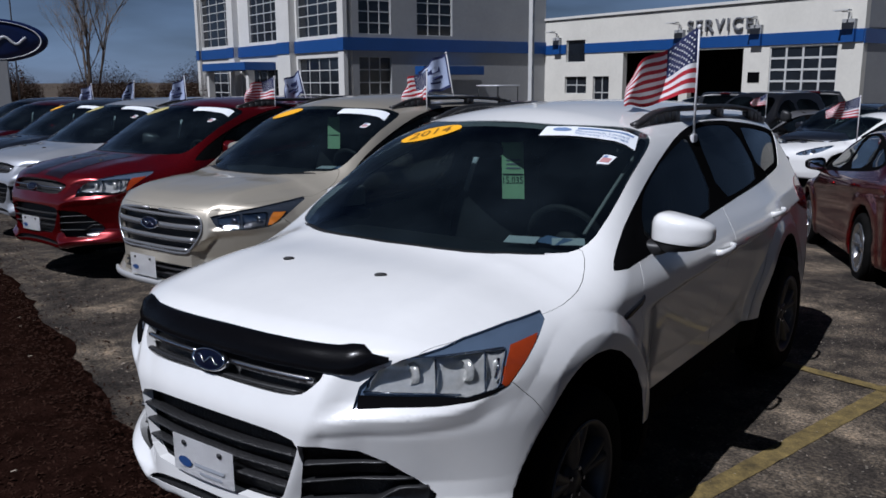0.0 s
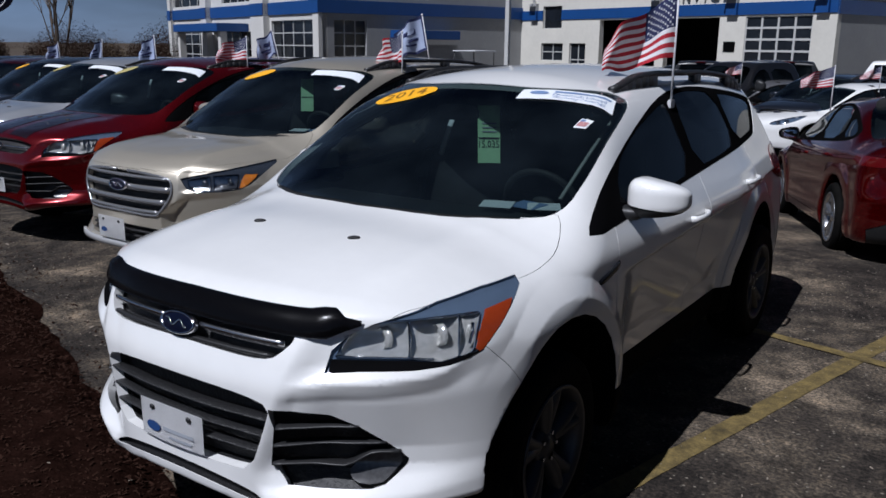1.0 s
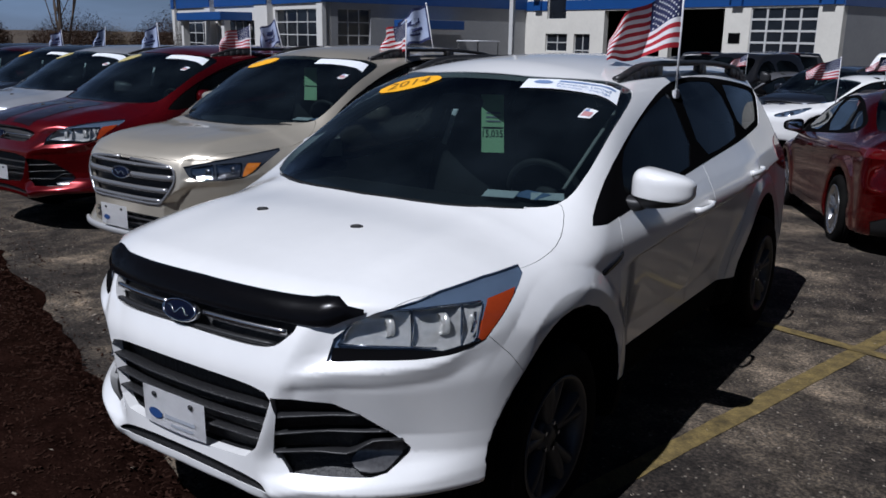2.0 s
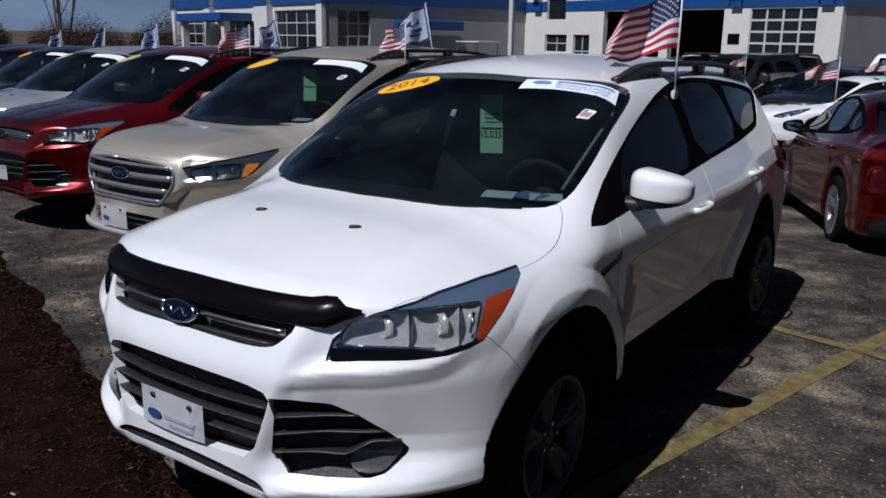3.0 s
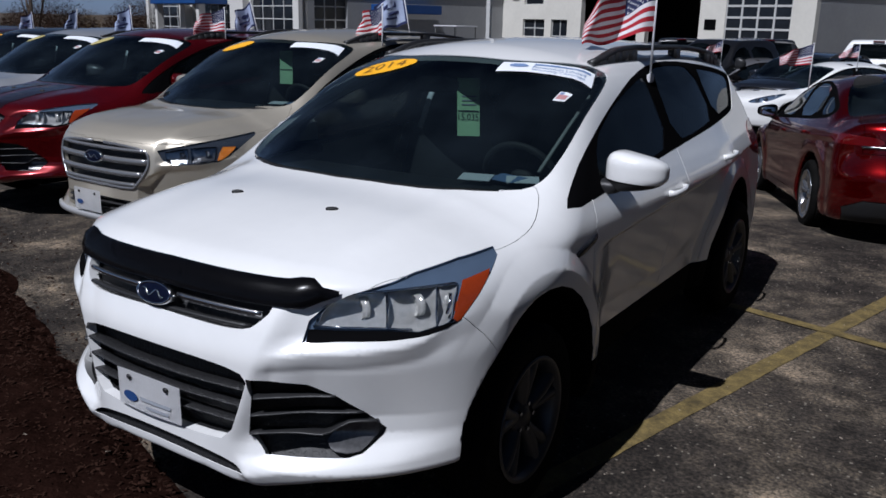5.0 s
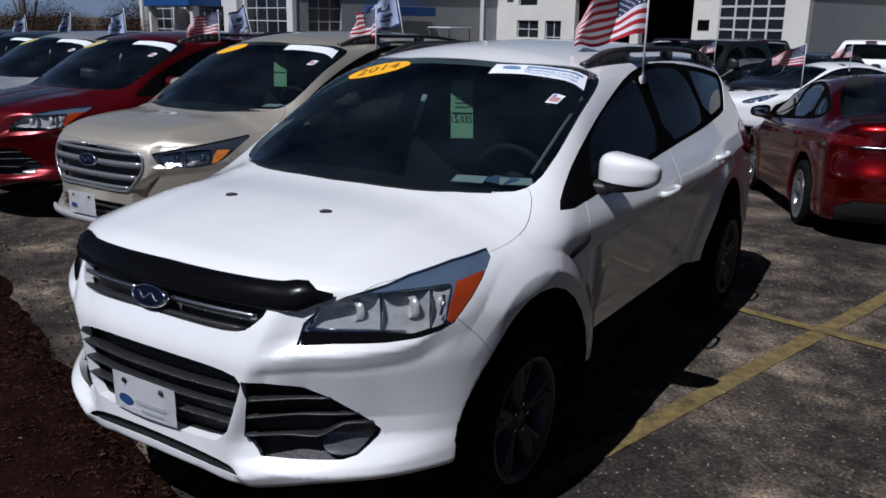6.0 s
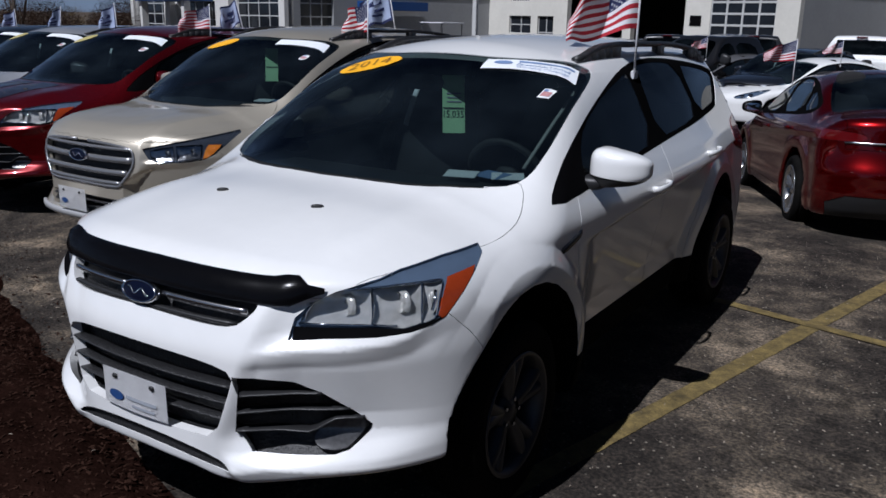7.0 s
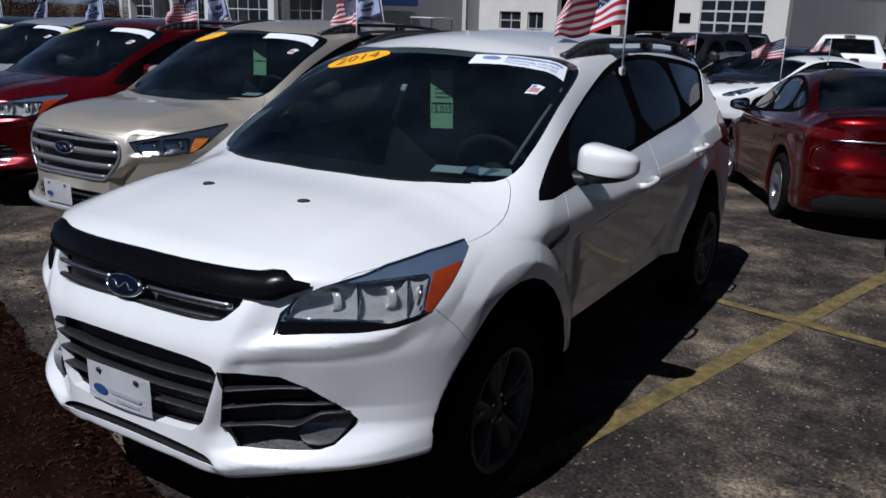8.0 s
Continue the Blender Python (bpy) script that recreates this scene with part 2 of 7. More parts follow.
def surface_net(f, lo, hi, h):
    """The surface f = 0 as quads, its points drawn onto the surface."""
    n = [int(round((b - a) / h)) + 1 for a, b in zip(lo, hi)]
    ax = [lo[i] + h * np.arange(n[i]) for i in range(3)]
    g = np.meshgrid(*ax, indexing="ij")
    v = f(*g)
    ins = v < 0
    cells = [n[i] - 1 for i in range(3)]
    acc, cnt = np.zeros((*cells, 3)), np.zeros(cells)
    P = np.stack(g, -1)

    def sub(a, o):
        return a[o[0]:o[0] + cells[0], o[1]:o[1] + cells[1], o[2]:o[2] + cells[2]]
    corners = [(i, j, k) for i in (0, 1) for j in (0, 1) for k in (0, 1)]
    for a in corners:
        for b in corners:
            if sum(b) == sum(a) + 1 and sum(abs(p - q) for p, q in zip(a, b)) == 1:
                va, vb = sub(v, a), sub(v, b)
                c = (va < 0) != (vb < 0)
                t = np.where(c, va / np.where(c, va - vb, 1), 0)
                acc += np.where(c[..., None], sub(P, a) + (sub(P, b) - sub(P, a)) * t[..., None], 0)
                cnt += c
    used = cnt > 0
    index = -np.ones(cells, int)
    index[used] = np.arange(used.sum())
    pts = acc[used] / cnt[used][:, None]
    quads = []
    for d in range(3):
        e1, e2 = (d + 1) % 3, (d + 2) % 3
        s0, s1 = [slice(None)] * 3, [slice(None)] * 3
        s0[d], s1[d] = slice(0, -1), slice(1, None)
        a, b = ins[tuple(s0)], ins[tuple(s1)]
        at = np.argwhere(a != b)
        at = at[(at[:, e1] > 0) & (at[:, e2] > 0) & (at[:, e1] < cells[e1]) & (at[:, e2] < cells[e2])]
        q = []
        for o1, o2 in ((0, 0), (1, 0), (1, 1), (0, 1)):
            c = at.copy()
            c[:, e1] -= o1
            c[:, e2] -= o2
            q.append(index[c[:, 0], c[:, 1], c[:, 2]])
        q = np.stack(q, 1)
        flip = ~a[tuple(at.T)]
        q[flip] = q[flip][:, ::-1]
        quads.append(q)
    quads = np.concatenate(quads)
    e = h * 0.2
    for _ in range(5):
        x, y, z = pts.T
        f0 = f(x, y, z)
        gr = np.stack([(f(x + e, y, z) - f(x - e, y, z)), (f(x, y + e, z) - f(x, y - e, z)), (f(x, y, z + e) - f(x, y, z - e))], 1) / (2 * e)
        step = f0[:, None] * gr / np.maximum((gr ** 2).sum(1), 0.05)[:, None]
        ln = np.linalg.norm(step, axis=1, keepdims=True)
        pts = pts - step * np.minimum(1, h * 0.7 / np.maximum(ln, 1e-9))
    return pts, quads


# ---- cutting a smooth form into panels ----
def rounded(pts, times=2):
    """An outline with its corners cut round."""
    for _ in range(times):
        out = []
        for (ax, ay), (bx, by) in zip(pts, pts[1:] + pts[:1]):
            out += [(ax * 0.75 + bx * 0.25, ay * 0.75 + by * 0.25), (ax * 0.25 + bx * 0.75, ay * 0.25 + by * 0.75)]
        pts = out
    return pts


def inside(pts, h, w):
    hit = False
    for (ax, ay), (bx, by) in zip(pts, pts[1:] + pts[:1]):
        if (ay > w) != (by > w) and h < (bx - ax) * (w - ay) / (by - ay) + ax:
            hit = not hit
    return hit


class Shell:
    """Half of a symmetric closed form, x >= 0, whose faces are sorted into named panels by outlines drawn on it."""

    def __init__(self, f, length, height, h):
        pts, quads = surface_net(f, (-h * 1.5, -0.14, 0.1), (1.12, length + 0.12, height), h)
        self.bm = bm = bmesh.new()
        self.h, self.f = h, f
        pts[np.abs(pts[:, 0]) < 0.3 * h, 0] = 0.0
        vs = [bm.verts.new(p) for p in pts]
        for q in quads:
            if -1 not in q and len(set(q)) == 4 and max(pts[q, 0]) > 1e-6:
                bm.faces.new([vs[i] for i in q])
        bmesh.ops.bisect_plane(bm, geom=bm.verts[:] + bm.edges[:] + bm.faces[:], plane_co=(0, 0, 0), plane_no=(1, 0, 0), clear_inner=True, dist=1e-5)
        self.layer = bm.faces.layers.int.new("panel")
        self.names = ["body"]

    def normals(self, verts):
        """The form's own normals, free of the cuts."""
        p = np.array([v.co for v in verts], float).reshape(-1, 3)
        e, (x, y, z) = 0.004, p.T
        g = np.stack([self.f(x + e, y, z) - self.f(x - e, y, z), self.f(x, y + e, z) - self.f(x, y - e, z), self.f(x, y, z + e) - self.f(x, y, z - e)], 1)
        g[np.abs(p[:, 0]) < 1e-5, 0] = 0
        g /= np.maximum(np.linalg.norm(g, axis=1, keepdims=True), 1e-9)
        return {v: Vector(n) for v, n in zip(verts, g)}

    def cut(self, name, outline, across, up, toward, within=("body",), times=2, facing=0.0, centre=None):
        """Marks the faces inside an outline, which is drawn in the two directions across and up and lies on the side that faces toward."""
        across, up, toward = Vector(across), Vector(up), Vector(toward)
        pts = rounded(list(outline), times) if times else list(outline)
        if name not in self.names:
            self.names.append(name)
        rid = self.names.index(name)
        ok = {self.names.index(n) for n in within if n in self.names}
        m = self.h * 1.6
        h0, h1 = min(p[0] for p in pts) - m, max(p[0] for p in pts) + m
        w0, w1 = min(p[1] for p in pts) - m, max(p[1] for p in pts) + m
        L = self.layer
        self.bm.normal_update()
        cand = set()
        for f in self.bm.faces:
            if f[L] in ok:
                c = f.verts[0].co
                if not (h0 - m < c.dot(across) < h1 + m and w0 - m < c.dot(up) < w1 + m):
                    continue
                c = f.calc_center_median()
                if h0 < c.dot(across) < h1 and w0 < c.dot(up) < w1 and f.normal.dot(toward) > facing and (centre is None or centre(c)):
                    cand.add(f)
        for (ax, ay), (bx, by) in zip(pts, pts[1:] + pts[:1]):
            d = Vector((bx - ax, by - ay))
            if d.length < 1e-6:
                continue
            nrm = (across * d.y - up * d.x).normalized()
            co = self.solve(across, up, ax, ay)
            near = []
            lo_h, hi_h, lo_w, hi_w = min(ax, bx) - m, max(ax, bx) + m, min(ay, by) - m, max(ay, by) + m
            for f in cand:
                c = f.calc_center_median()
                if lo_h < c.dot(across) < hi_h and lo_w < c.dot(up) < hi_w:
                    near.append(f)
            if not near:
                continue
            cand.update(self.slice(near, co, nrm))
        for f in cand:
            c = f.calc_center_median()
            if f[L] in ok and inside(pts, c.dot(across), c.dot(up)):
                f[L] = rid

    def slice(self, faces, co, nrm, eps=1e-5):
        """Splits the given faces along a plane; returns the new ones."""
        L = self.layer
        made = []
        side = {}

        def d(v):
            if v not in side:
                side[v] = (v.co - co).dot(nrm)
            return side[v]
        for e in {e for f in faces for e in f.edges}:
            a, b = e.verts
            da, db = d(a), d(b)
            if (da > eps and db < -eps) or (da < -eps and db > eps):
                _, v = bmesh.utils.edge_split(e, a, da / (da - db))
                side[v] = 0.0
        for f in faces:
            vs = list(f.verts)
            ds = [d(v) for v in vs]
            if max(ds) < eps or min(ds) > -eps:
                continue
            on = [i for i, q in enumerate(ds) if abs(q) <= eps]
            if len(on) >= 2 and 1 < on[-1] - on[0] < len(vs) - 1:
                g, _ = bmesh.utils.face_split(f, vs[on[0]], vs[on[-1]])
                if g:
                    g[L] = f[L]
                    made.append(g)
        return made

    @staticmethod
    def solve(across, up, a, b):
        third = across.cross(up)
        return Matrix((across, up, third)).inverted() @ Vector((a, b, 0))

    def panel(self, name, offset=0.0, rim=0.0, gap=0.0, whole=True, keep=None):
        """A bmesh of one panel: set in or out by offset, its edge turned in by rim, drawn back from its neighbours by gap.
        whole: with its mirror half; otherwise the half at x > 0 alone."""
        L, rid = self.layer, self.names.index(name)
        faces = [f for f in self.bm.faces if f[L] == rid and (keep is None or keep(f.calc_center_median()))]
        chosen = set(faces)
        normal = self.normals(list({v for f in faces for v in f.verts}))
        out = bmesh.new()
        nl = out.verts.layers.float_vector.new("form_normal")
        sides = (1, -1) if whole else (1,)
        made, inner, shift = {}, {}, {}
        border = [e for e in {e for f in faces for e in f.edges}
                  if sum(1 for f in e.link_faces if f in chosen) == 1 and not (abs(e.verts[0].co.x) < 1e-4 and abs(e.verts[1].co.x) < 1e-4)]
        if gap:
            for e in border:
                f = next(f for f in e.link_faces if f in chosen)
                a, b = e.verts
                d = (normal[a] + normal[b]).cross(b.co - a.co)
                if d.length < 1e-9:
                    continue
                d.normalize()
                if d.dot(f.calc_center_median() - a.co) < 0:
                    d = -d
                for v in e.verts:
                    shift[v] = shift.get(v, Vector()) + d * (b.co - a.co).length

        def point(v, s, depth):
            p = v.co + normal[v] * (offset - depth)
            if v in shift and shift[v].length > 1e-6:
                p = p + shift[v].normalized() * gap
            if abs(v.co.x) < 1e-4:
                p.x = 0.0
            return Vector((p.x * s, p.y, p.z))

        def vert(store, v, s, depth=0.0):
            key = (v, 1 if abs(v.co.x) < 1e-4 else s)
            if key not in store:
                store[key] = w = out.verts.new(point(v, key[1], depth))
                w[nl] = (normal[v].x * key[1], normal[v].y, normal[v].z)
            return store[key]
        for s in sides:
            for f in faces:
                vs = [vert(made, v, s) for v in f.verts]
                nf = out.faces.new(vs if s > 0 else vs[::-1])
                nf.smooth = True
            if rim:
                for e in border:
                    a, b = e.verts
                    f = next(f for f in e.link_faces if f in chosen)
                    order = list(f.verts)
                    if (order.index(a) + 1) % len(order) == order.index(b):
                        a, b = b, a
                    q = [vert(made, a, s), vert(made, b, s), vert(inner, b, s, rim), vert(inner, a, s, rim)]
                    if len(set(q)) == 4 and not out.faces.get(q):
                        nf = out.faces.new(q if s > 0 else q[::-1])
                        nf.smooth = False
        return out


def mirrored(bm):
    """The mirror image of a bmesh across x = 0."""
    other = bm.copy()
    nl = other.verts.layers.float_vector.get("form_normal")
    for v in other.verts:
        v.co.x = -v.co.x
        if nl:
            v[nl] = (-v[nl].x, v[nl].y, v[nl].z)
    bmesh.ops.reverse_faces(other, faces=other.faces[:])
    return other


class Kit:
    """The parts of one model of car, made once; cars of that model share the meshes."""

    def __init__(self):
        self.items = []

    def add(self, name, bm, mat, label="", pair=False, under=-1, smooth=None):
        """Returns the number of the part, under which sub-parts can be hung. pair: its mirror image too."""
        out = []
        for k, b in enumerate((bm, mirrored(bm)) if pair else (bm,)):
            if smooth is not None:
                for f in b.faces:
                    f.smooth = smooth
            me = bpy.data.meshes.new(name)
            nl = b.verts.layers.float_vector.get("form_normal")
            keep = None
            if nl:
                keep = [v[nl].copy() for v in b.verts]
                b.verts.layers.float_vector.remove(nl)
            b.to_mesh(me)
            b.free()
            if keep:
                flat = [False] * len(me.loops)
                for p in me.polygons:
                    if not p.use_smooth:
                        for i in p.loop_indices:
                            flat[i] = True
                me.normals_split_custom_set([(0, 0, 0) if flat[i] else keep[l.vertex_index] for i, l in enumerate(me.loops)])
            me.materials.append(None)
            up = under[k] if isinstance(under, (list, tuple)) else under
            self.items.append((name, me, mat, label, up))
            out.append(len(self.items) - 1)
        return out if pair else out[0]

    def place(self, name, m, paints, label, category="car", group="", skip=()):
        base = new(name)
        base.empty_display_size = 0.2
        base.matrix_world = m
        tagged(base, label, category, group)
        obs = []
        for n, me, mat, lab, up in self.items:
            if n in skip:
                obs.append(None)
                continue
            ob = new(n, me)
            ob.parent = obs[up] if up >= 0 and obs[up] else base
            ob.material_slots[0].link = "OBJECT"
            ob.material_slots[0].material = paints.get(mat, mat) if isinstance(mat, str) else mat
            if lab:
                tagged(ob, lab)
            if n == "lens":
                ob.visible_shadow = False
            obs.append(ob)
        return base


def rows_grid(bm, rows):
    """Faces between rows of points of equal length."""
    vs = [[bm.verts.new(p) for p in r] for r in rows]
    for p, q in zip(vs, vs[1:]):
        for i in range(len(p) - 1):
            f = bm.faces.new((p[i], p[i + 1], q[i + 1], q[i]))
            f.smooth = True
    return vs


def bar_along(bm, path, w, t, up=(0, 0, 1), round_n=8):
    """A bar of flattened round section, w wide along up and t thick, along a path."""
    path, up = [Vector(p) for p in path], Vector(up)
    rings = []
    for i, p in enumerate(path):
        d = (path[min(i + 1, len(path) - 1)] - path[max(i - 1, 0)]).normalized()
        s = d.cross(up).normalized()
        u = s.cross(d)
        ring = []
        for k in range(round_n):
            a = 2 * math.pi * k / round_n
            c, n = math.cos(a), math.sin(a)
            c, n = math.copysign(abs(c) ** 0.6, c), math.copysign(abs(n) ** 0.6, n)
            ring.append(bm.verts.new(p + s * c * t / 2 + u * n * w / 2))
        rings.append(ring)
    for p, q in zip(rings, rings[1:]):
        for k in range(round_n):
            f = bm.faces.new((p[k], p[(k + 1) % round_n], q[(k + 1) % round_n], q[k]))
            f.smooth = True
    bm.faces.new(rings[0][::-1])
    bm.faces.new(rings[-1])


def blob(bm, c, r, power=2.5, n=(28, 18), shape=None):
    """A rounded lump: a superellipsoid with half-sizes r about c."""
    rows = []
    for i in range(n[1] + 1):
        ph = math.pi * (i / n[1] - 0.5)
        row = []
        for k in range(n[0]):
            th = 2 * math.pi * k / n[0]
            d = Vector((math.cos(ph) * math.cos(th), math.cos(ph) * math.sin(th), math.sin(ph)))
            q = sum(abs(x) ** power for x in d) ** (-1 / power)
            p = Vector((d.x * q * r[0], d.y * q * r[1], d.z * q * r[2]))
            if shape:
                p = shape(p)
            row.append(Vector(c) + p)
        rows.append(row + [row[0]])
    rows_grid(bm, rows)
    bmesh.ops.remove_doubles(bm, verts=bm.verts[:], dist=1e-5)


# ---- wheels ----
def add_wheels(kit, ys, r, track, width, rim_r, spokes, alloy, split=0.16, detail=True):
    """Four wheels: tyre and rim with spokes. track: x of the tyre's outer face."""
    for wy in ys:
        for s in (1, -1):
            bm = bmesh.new()
            w = width
            lathe(bm, [(rim_r - 0.005, 0.02), (rim_r + 0.02, 0.004), (r - 0.035, 0.0), (r - 0.012, 0.012), (r, 0.035), *[(r - (0.006 if j in (1, 2) else 0.0), 0.035 + (w - 0.07) * (0.1 + 0.2 * k + 0.025 * j)) for k in range(5) for j in range(4)], (r, w - 0.035), (r - 0.012, w - 0.012), (r - 0.035, w), (rim_r, w - 0.01)], 56)
            rimb = bmesh.new()
            lathe(rimb, [(rim_r + 0.008, 0.006), (rim_r + 0.006, 0.0), (rim_r - 0.008, 0.004), (rim_r - 0.022, 0.03), (rim_r - 0.03, 0.12), (rim_r - 0.012, w)], 56)
            lathe(rimb, [(0.0005, 0.028), (0.03, 0.028), (0.036, 0.036), (0.062, 0.038), (0.072, 0.06), (0.07, 0.12)], 32)
            for k in range(spokes):
                a0 = 2 * math.pi * k / spokes + 0.3
                for side in (-1, 1):
                    rows = []
                    for i in range(7):
                        t = i / 6
                        rr = 0.055 + (rim_r - 0.07) * t
                        a = a0 + side * split * (0.35 + 0.75 * t)
                        half = 0.021 + 0.004 * t
                        dep = 0.036 - 0.018 * math.sin(math.pi * t * 0.5)
                        c = Vector((0, math.cos(a), math.sin(a)))
                        tn = Vector((0, -math.sin(a), math.cos(a)))
                        p = c * rr
                        rows.append([p + tn * half * -1 + Vector((dep + 0.045, 0, 0)), p + tn * half * -0.8 + Vector((dep, 0, 0)), p + Vector((dep - 0.006, 0, 0)), p + tn * half * 0.8 + Vector((dep, 0, 0)), p + tn * half + Vector((dep + 0.045, 0, 0))])
                    rows_grid(rimb, rows)
            nuts = []
            for k in range(5):
                a = 2 * math.pi * k / 5
                nuts.append(bmesh.new())
                q = bmesh.ops.create_cone(nuts[-1], cap_ends=True, segments=6, radius1=0.011, radius2=0.008, depth=0.02)
                for v in q["verts"]:
                    v.co = Vector((0.035 - v.co.z, v.co.x + 0.052 * math.cos(a), v.co.y + 0.052 * math.sin(a)))
            disc = bmesh.new()
            lathe(disc, [(0.05, 0.1), (0.15, 0.1), (0.15, 0.115), (0.05, 0.115)], 40)
            for b in (bm, rimb, *nuts, disc):
                for v in b.verts:
                    v.co = Vector(((track - v.co.x) * s, v.co.y + wy, v.co.z + r))
                bmesh.ops.recalc_face_normals(b, faces=b.faces[:])
            tyre = kit.add("tyre", bm, RUBBER, "black rubber tyre", smooth=True)
            k = kit.add("rim", rimb, alloy, "grey alloy rim with split spokes", under=tyre, smooth=True)
            for b in nuts if detail else ():
                kit.add("wheel_nut", b, CHROME, under=tyre, smooth=False)
            kit.add("brake_disc", disc, DULL_STEEL, under=tyre, smooth=True)


# ---- the crossover: front at y = 0, rear at y = 4.52 ----
WHEEL_Y = (0.905, 3.605)
WHEEL_R = 0.345
front_y = curve_of([0.15, 0.28, 0.33, 0.40, 0.60, 0.72, 0.82, 0.90, 0.96, 1.05], [0.10, 0.03, 0.008, 0.0, 0.0, 0.0, 0.025, 0.06, 0.10, 0.22])
top_z = curve_of([-0.2, 0.0, 0.10, 0.30, 0.62, 0.90, 0.96, 1.35, 1.74, 2.0, 2.6, 3.2, 3.8, 4.25, 4.6],
                 [0.80, 0.93, 0.975, 1.03, 1.088, 1.115, 1.13, 1.355, 1.56, 1.618, 1.642, 1.636, 1.61, 1.57, 1.52])
rear_y = curve_of([0.2, 0.3, 0.5, 0.7, 0.95, 1.05, 1.2, 1.5, 1.56, 1.7], [4.36, 4.45, 4.52, 4.52, 4.47, 4.43, 4.38, 4.17, 4.24, 4.2])
side_x = curve_of([0.15, 0.25, 0.40, 0.62, 0.78, 0.95, 1.06, 1.12, 1.5, 1.62, 1.8], [0.84, 0.875, 0.90, 0.912, 0.914, 0.908, 0.868, 0.836, 0.655, 0.585, 0.45])


beak_edge = curve_of([0.30, 0.37, 0.45, 0.585, 0.70, 0.80, 0.89, 0.97], [0.37, 0.335, 0.318, 0.362, 0.404, 0.437, 0.463, 0.52])
shelf_z = curve_of([0.0, 0.345, 0.52, 0.66, 0.76, 0.86, 1.0], [0.36, 0.362, 0.402, 0.416, 0.424, 0.437, 0.46])
ledge_z = curve_of([0.0, 0.425, 0.556, 0.676, 0.746, 0.809, 0.844, 0.9], [0.755, 0.760, 0.774, 0.781, 0.789, 0.803, 0.830, 0.87])
chin_z = curve_of([0.0, 0.2, 0.33, 0.40, 0.50, 0.62, 0.80, 1.0], [0.345, 0.338, 0.318, 0.322, 0.342, 0.366, 0.376, 0.385])


def slope(a, b, x):
    """A straight ramp with hard ends."""
    return np.clip((x - a) / (b - a), 0, 1)


def ridge(x, c, a, b, k=0.3):
    """A roof-shaped crest at c, a little rounded, that runs out to nothing a below it and b above it."""
    return smax(-smax((c - x) / a - 1, (x - c) / b - 1, k), np.zeros_like(x + c), 0.15)


def crossover_nose(X, z):
    """How far back the front lies, off the middle and at a height."""
    u = np.clip(X / 0.96, 0, 0.999)
    edge = beak_edge(z)
    out = ramp(edge - 0.008, edge + 0.055 + 0.050 * ramp(0.70, 0.82, z), X)
    fade = ramp(0.92, 0.62, X)
    cheek = out * slope(0.96, 0.90, z) * slope(0.40, 0.47, z) * fade * (0.012 + 0.018 * ramp(0.70, 0.80, z))
    zc = ledge_z(X)
    hollow = ramp(edge + 0.01, edge + 0.17, X) * 0.060 * slope(zc, 0.56, z) * slope(0.40, 0.50, z) * ramp(0.98, 0.70, X)
    crests = out * (0.030 * ridge(z, zc, 0.056, 0.050) * ramp(0.93, 0.78, X) + 0.024 * ridge(z, shelf_z(X), 0.07, 0.055) * ramp(0.95, 0.75, X))
    beak = 0.007 * ridge(X, edge, 0.10, 0.05) * slope(0.40, 0.50, z) * slope(0.92, 0.82, z)
    return front_y(z) + 0.80 * (1 - np.sqrt(1 - u ** 2.6)) + cheek + hollow - crests - beak


def crossover_sides(X, y, z, t):
    """Top, flanks, tail and wheel arches, which both faces of the model share."""
    top = (z - t) * 0.85
    s = side_x(z) - 0.045 * ramp(3.0, 4.6, y) * (1 + z) - 0.012 * ramp(1.0, 0.2, y)
    line = 0.886 + 0.043 * (y - 1.4)
    s = s - 0.034 * slope(line, line - 0.030, z) * ramp(1.36, 1.62, y) * ramp(4.3, 4.0, y)
    s = s - 0.068 * slope(line - 0.02, 0.52, z) * ramp(1.40, 1.75, y) * ramp(3.3, 3.0, y)
    for wy in WHEEL_Y:
        r = np.hypot(y - wy, z - 0.37)
        s = s + 0.026 * slope(0.595, 0.525, r)
    side = X - s
    rear = y - rear_y(z) + 0.30 * np.clip(X / 0.92, 0, 1) ** 4
    b = chin_z(X) - 0.12 * ramp(0.62, 1.2, y) - z
    return smax(side, top, 0.09), rear, b


def with_arches(d, X, y, z):
    for wy in WHEEL_Y:
        r = np.hypot(y - wy, z - 0.38)
        d = smax(d, np.minimum(0.445 - r, X - 0.50), 0.02)
    return d


def crossover(x, y, z):
    X = np.abs(x)
    hood = ramp(1.25, 0.9, y)
    t = top_z(y) - hood * (0.11 * (X / 0.8) ** 3 - 0.012 * bulge(X, 0.55, 0.10) * ramp(0.15, 0.5, y)) - (1 - hood) * 0.085 * (X / 0.6) ** 2
    d, rear, b = crossover_sides(X, y, z, t)
    d = smax(d, crossover_nose(X, z) - y, 0.045)
    d = smax(d, rear, 0.10)
    d = smax(d, b, 0.022)
    return with_arches(d, X, y, z)


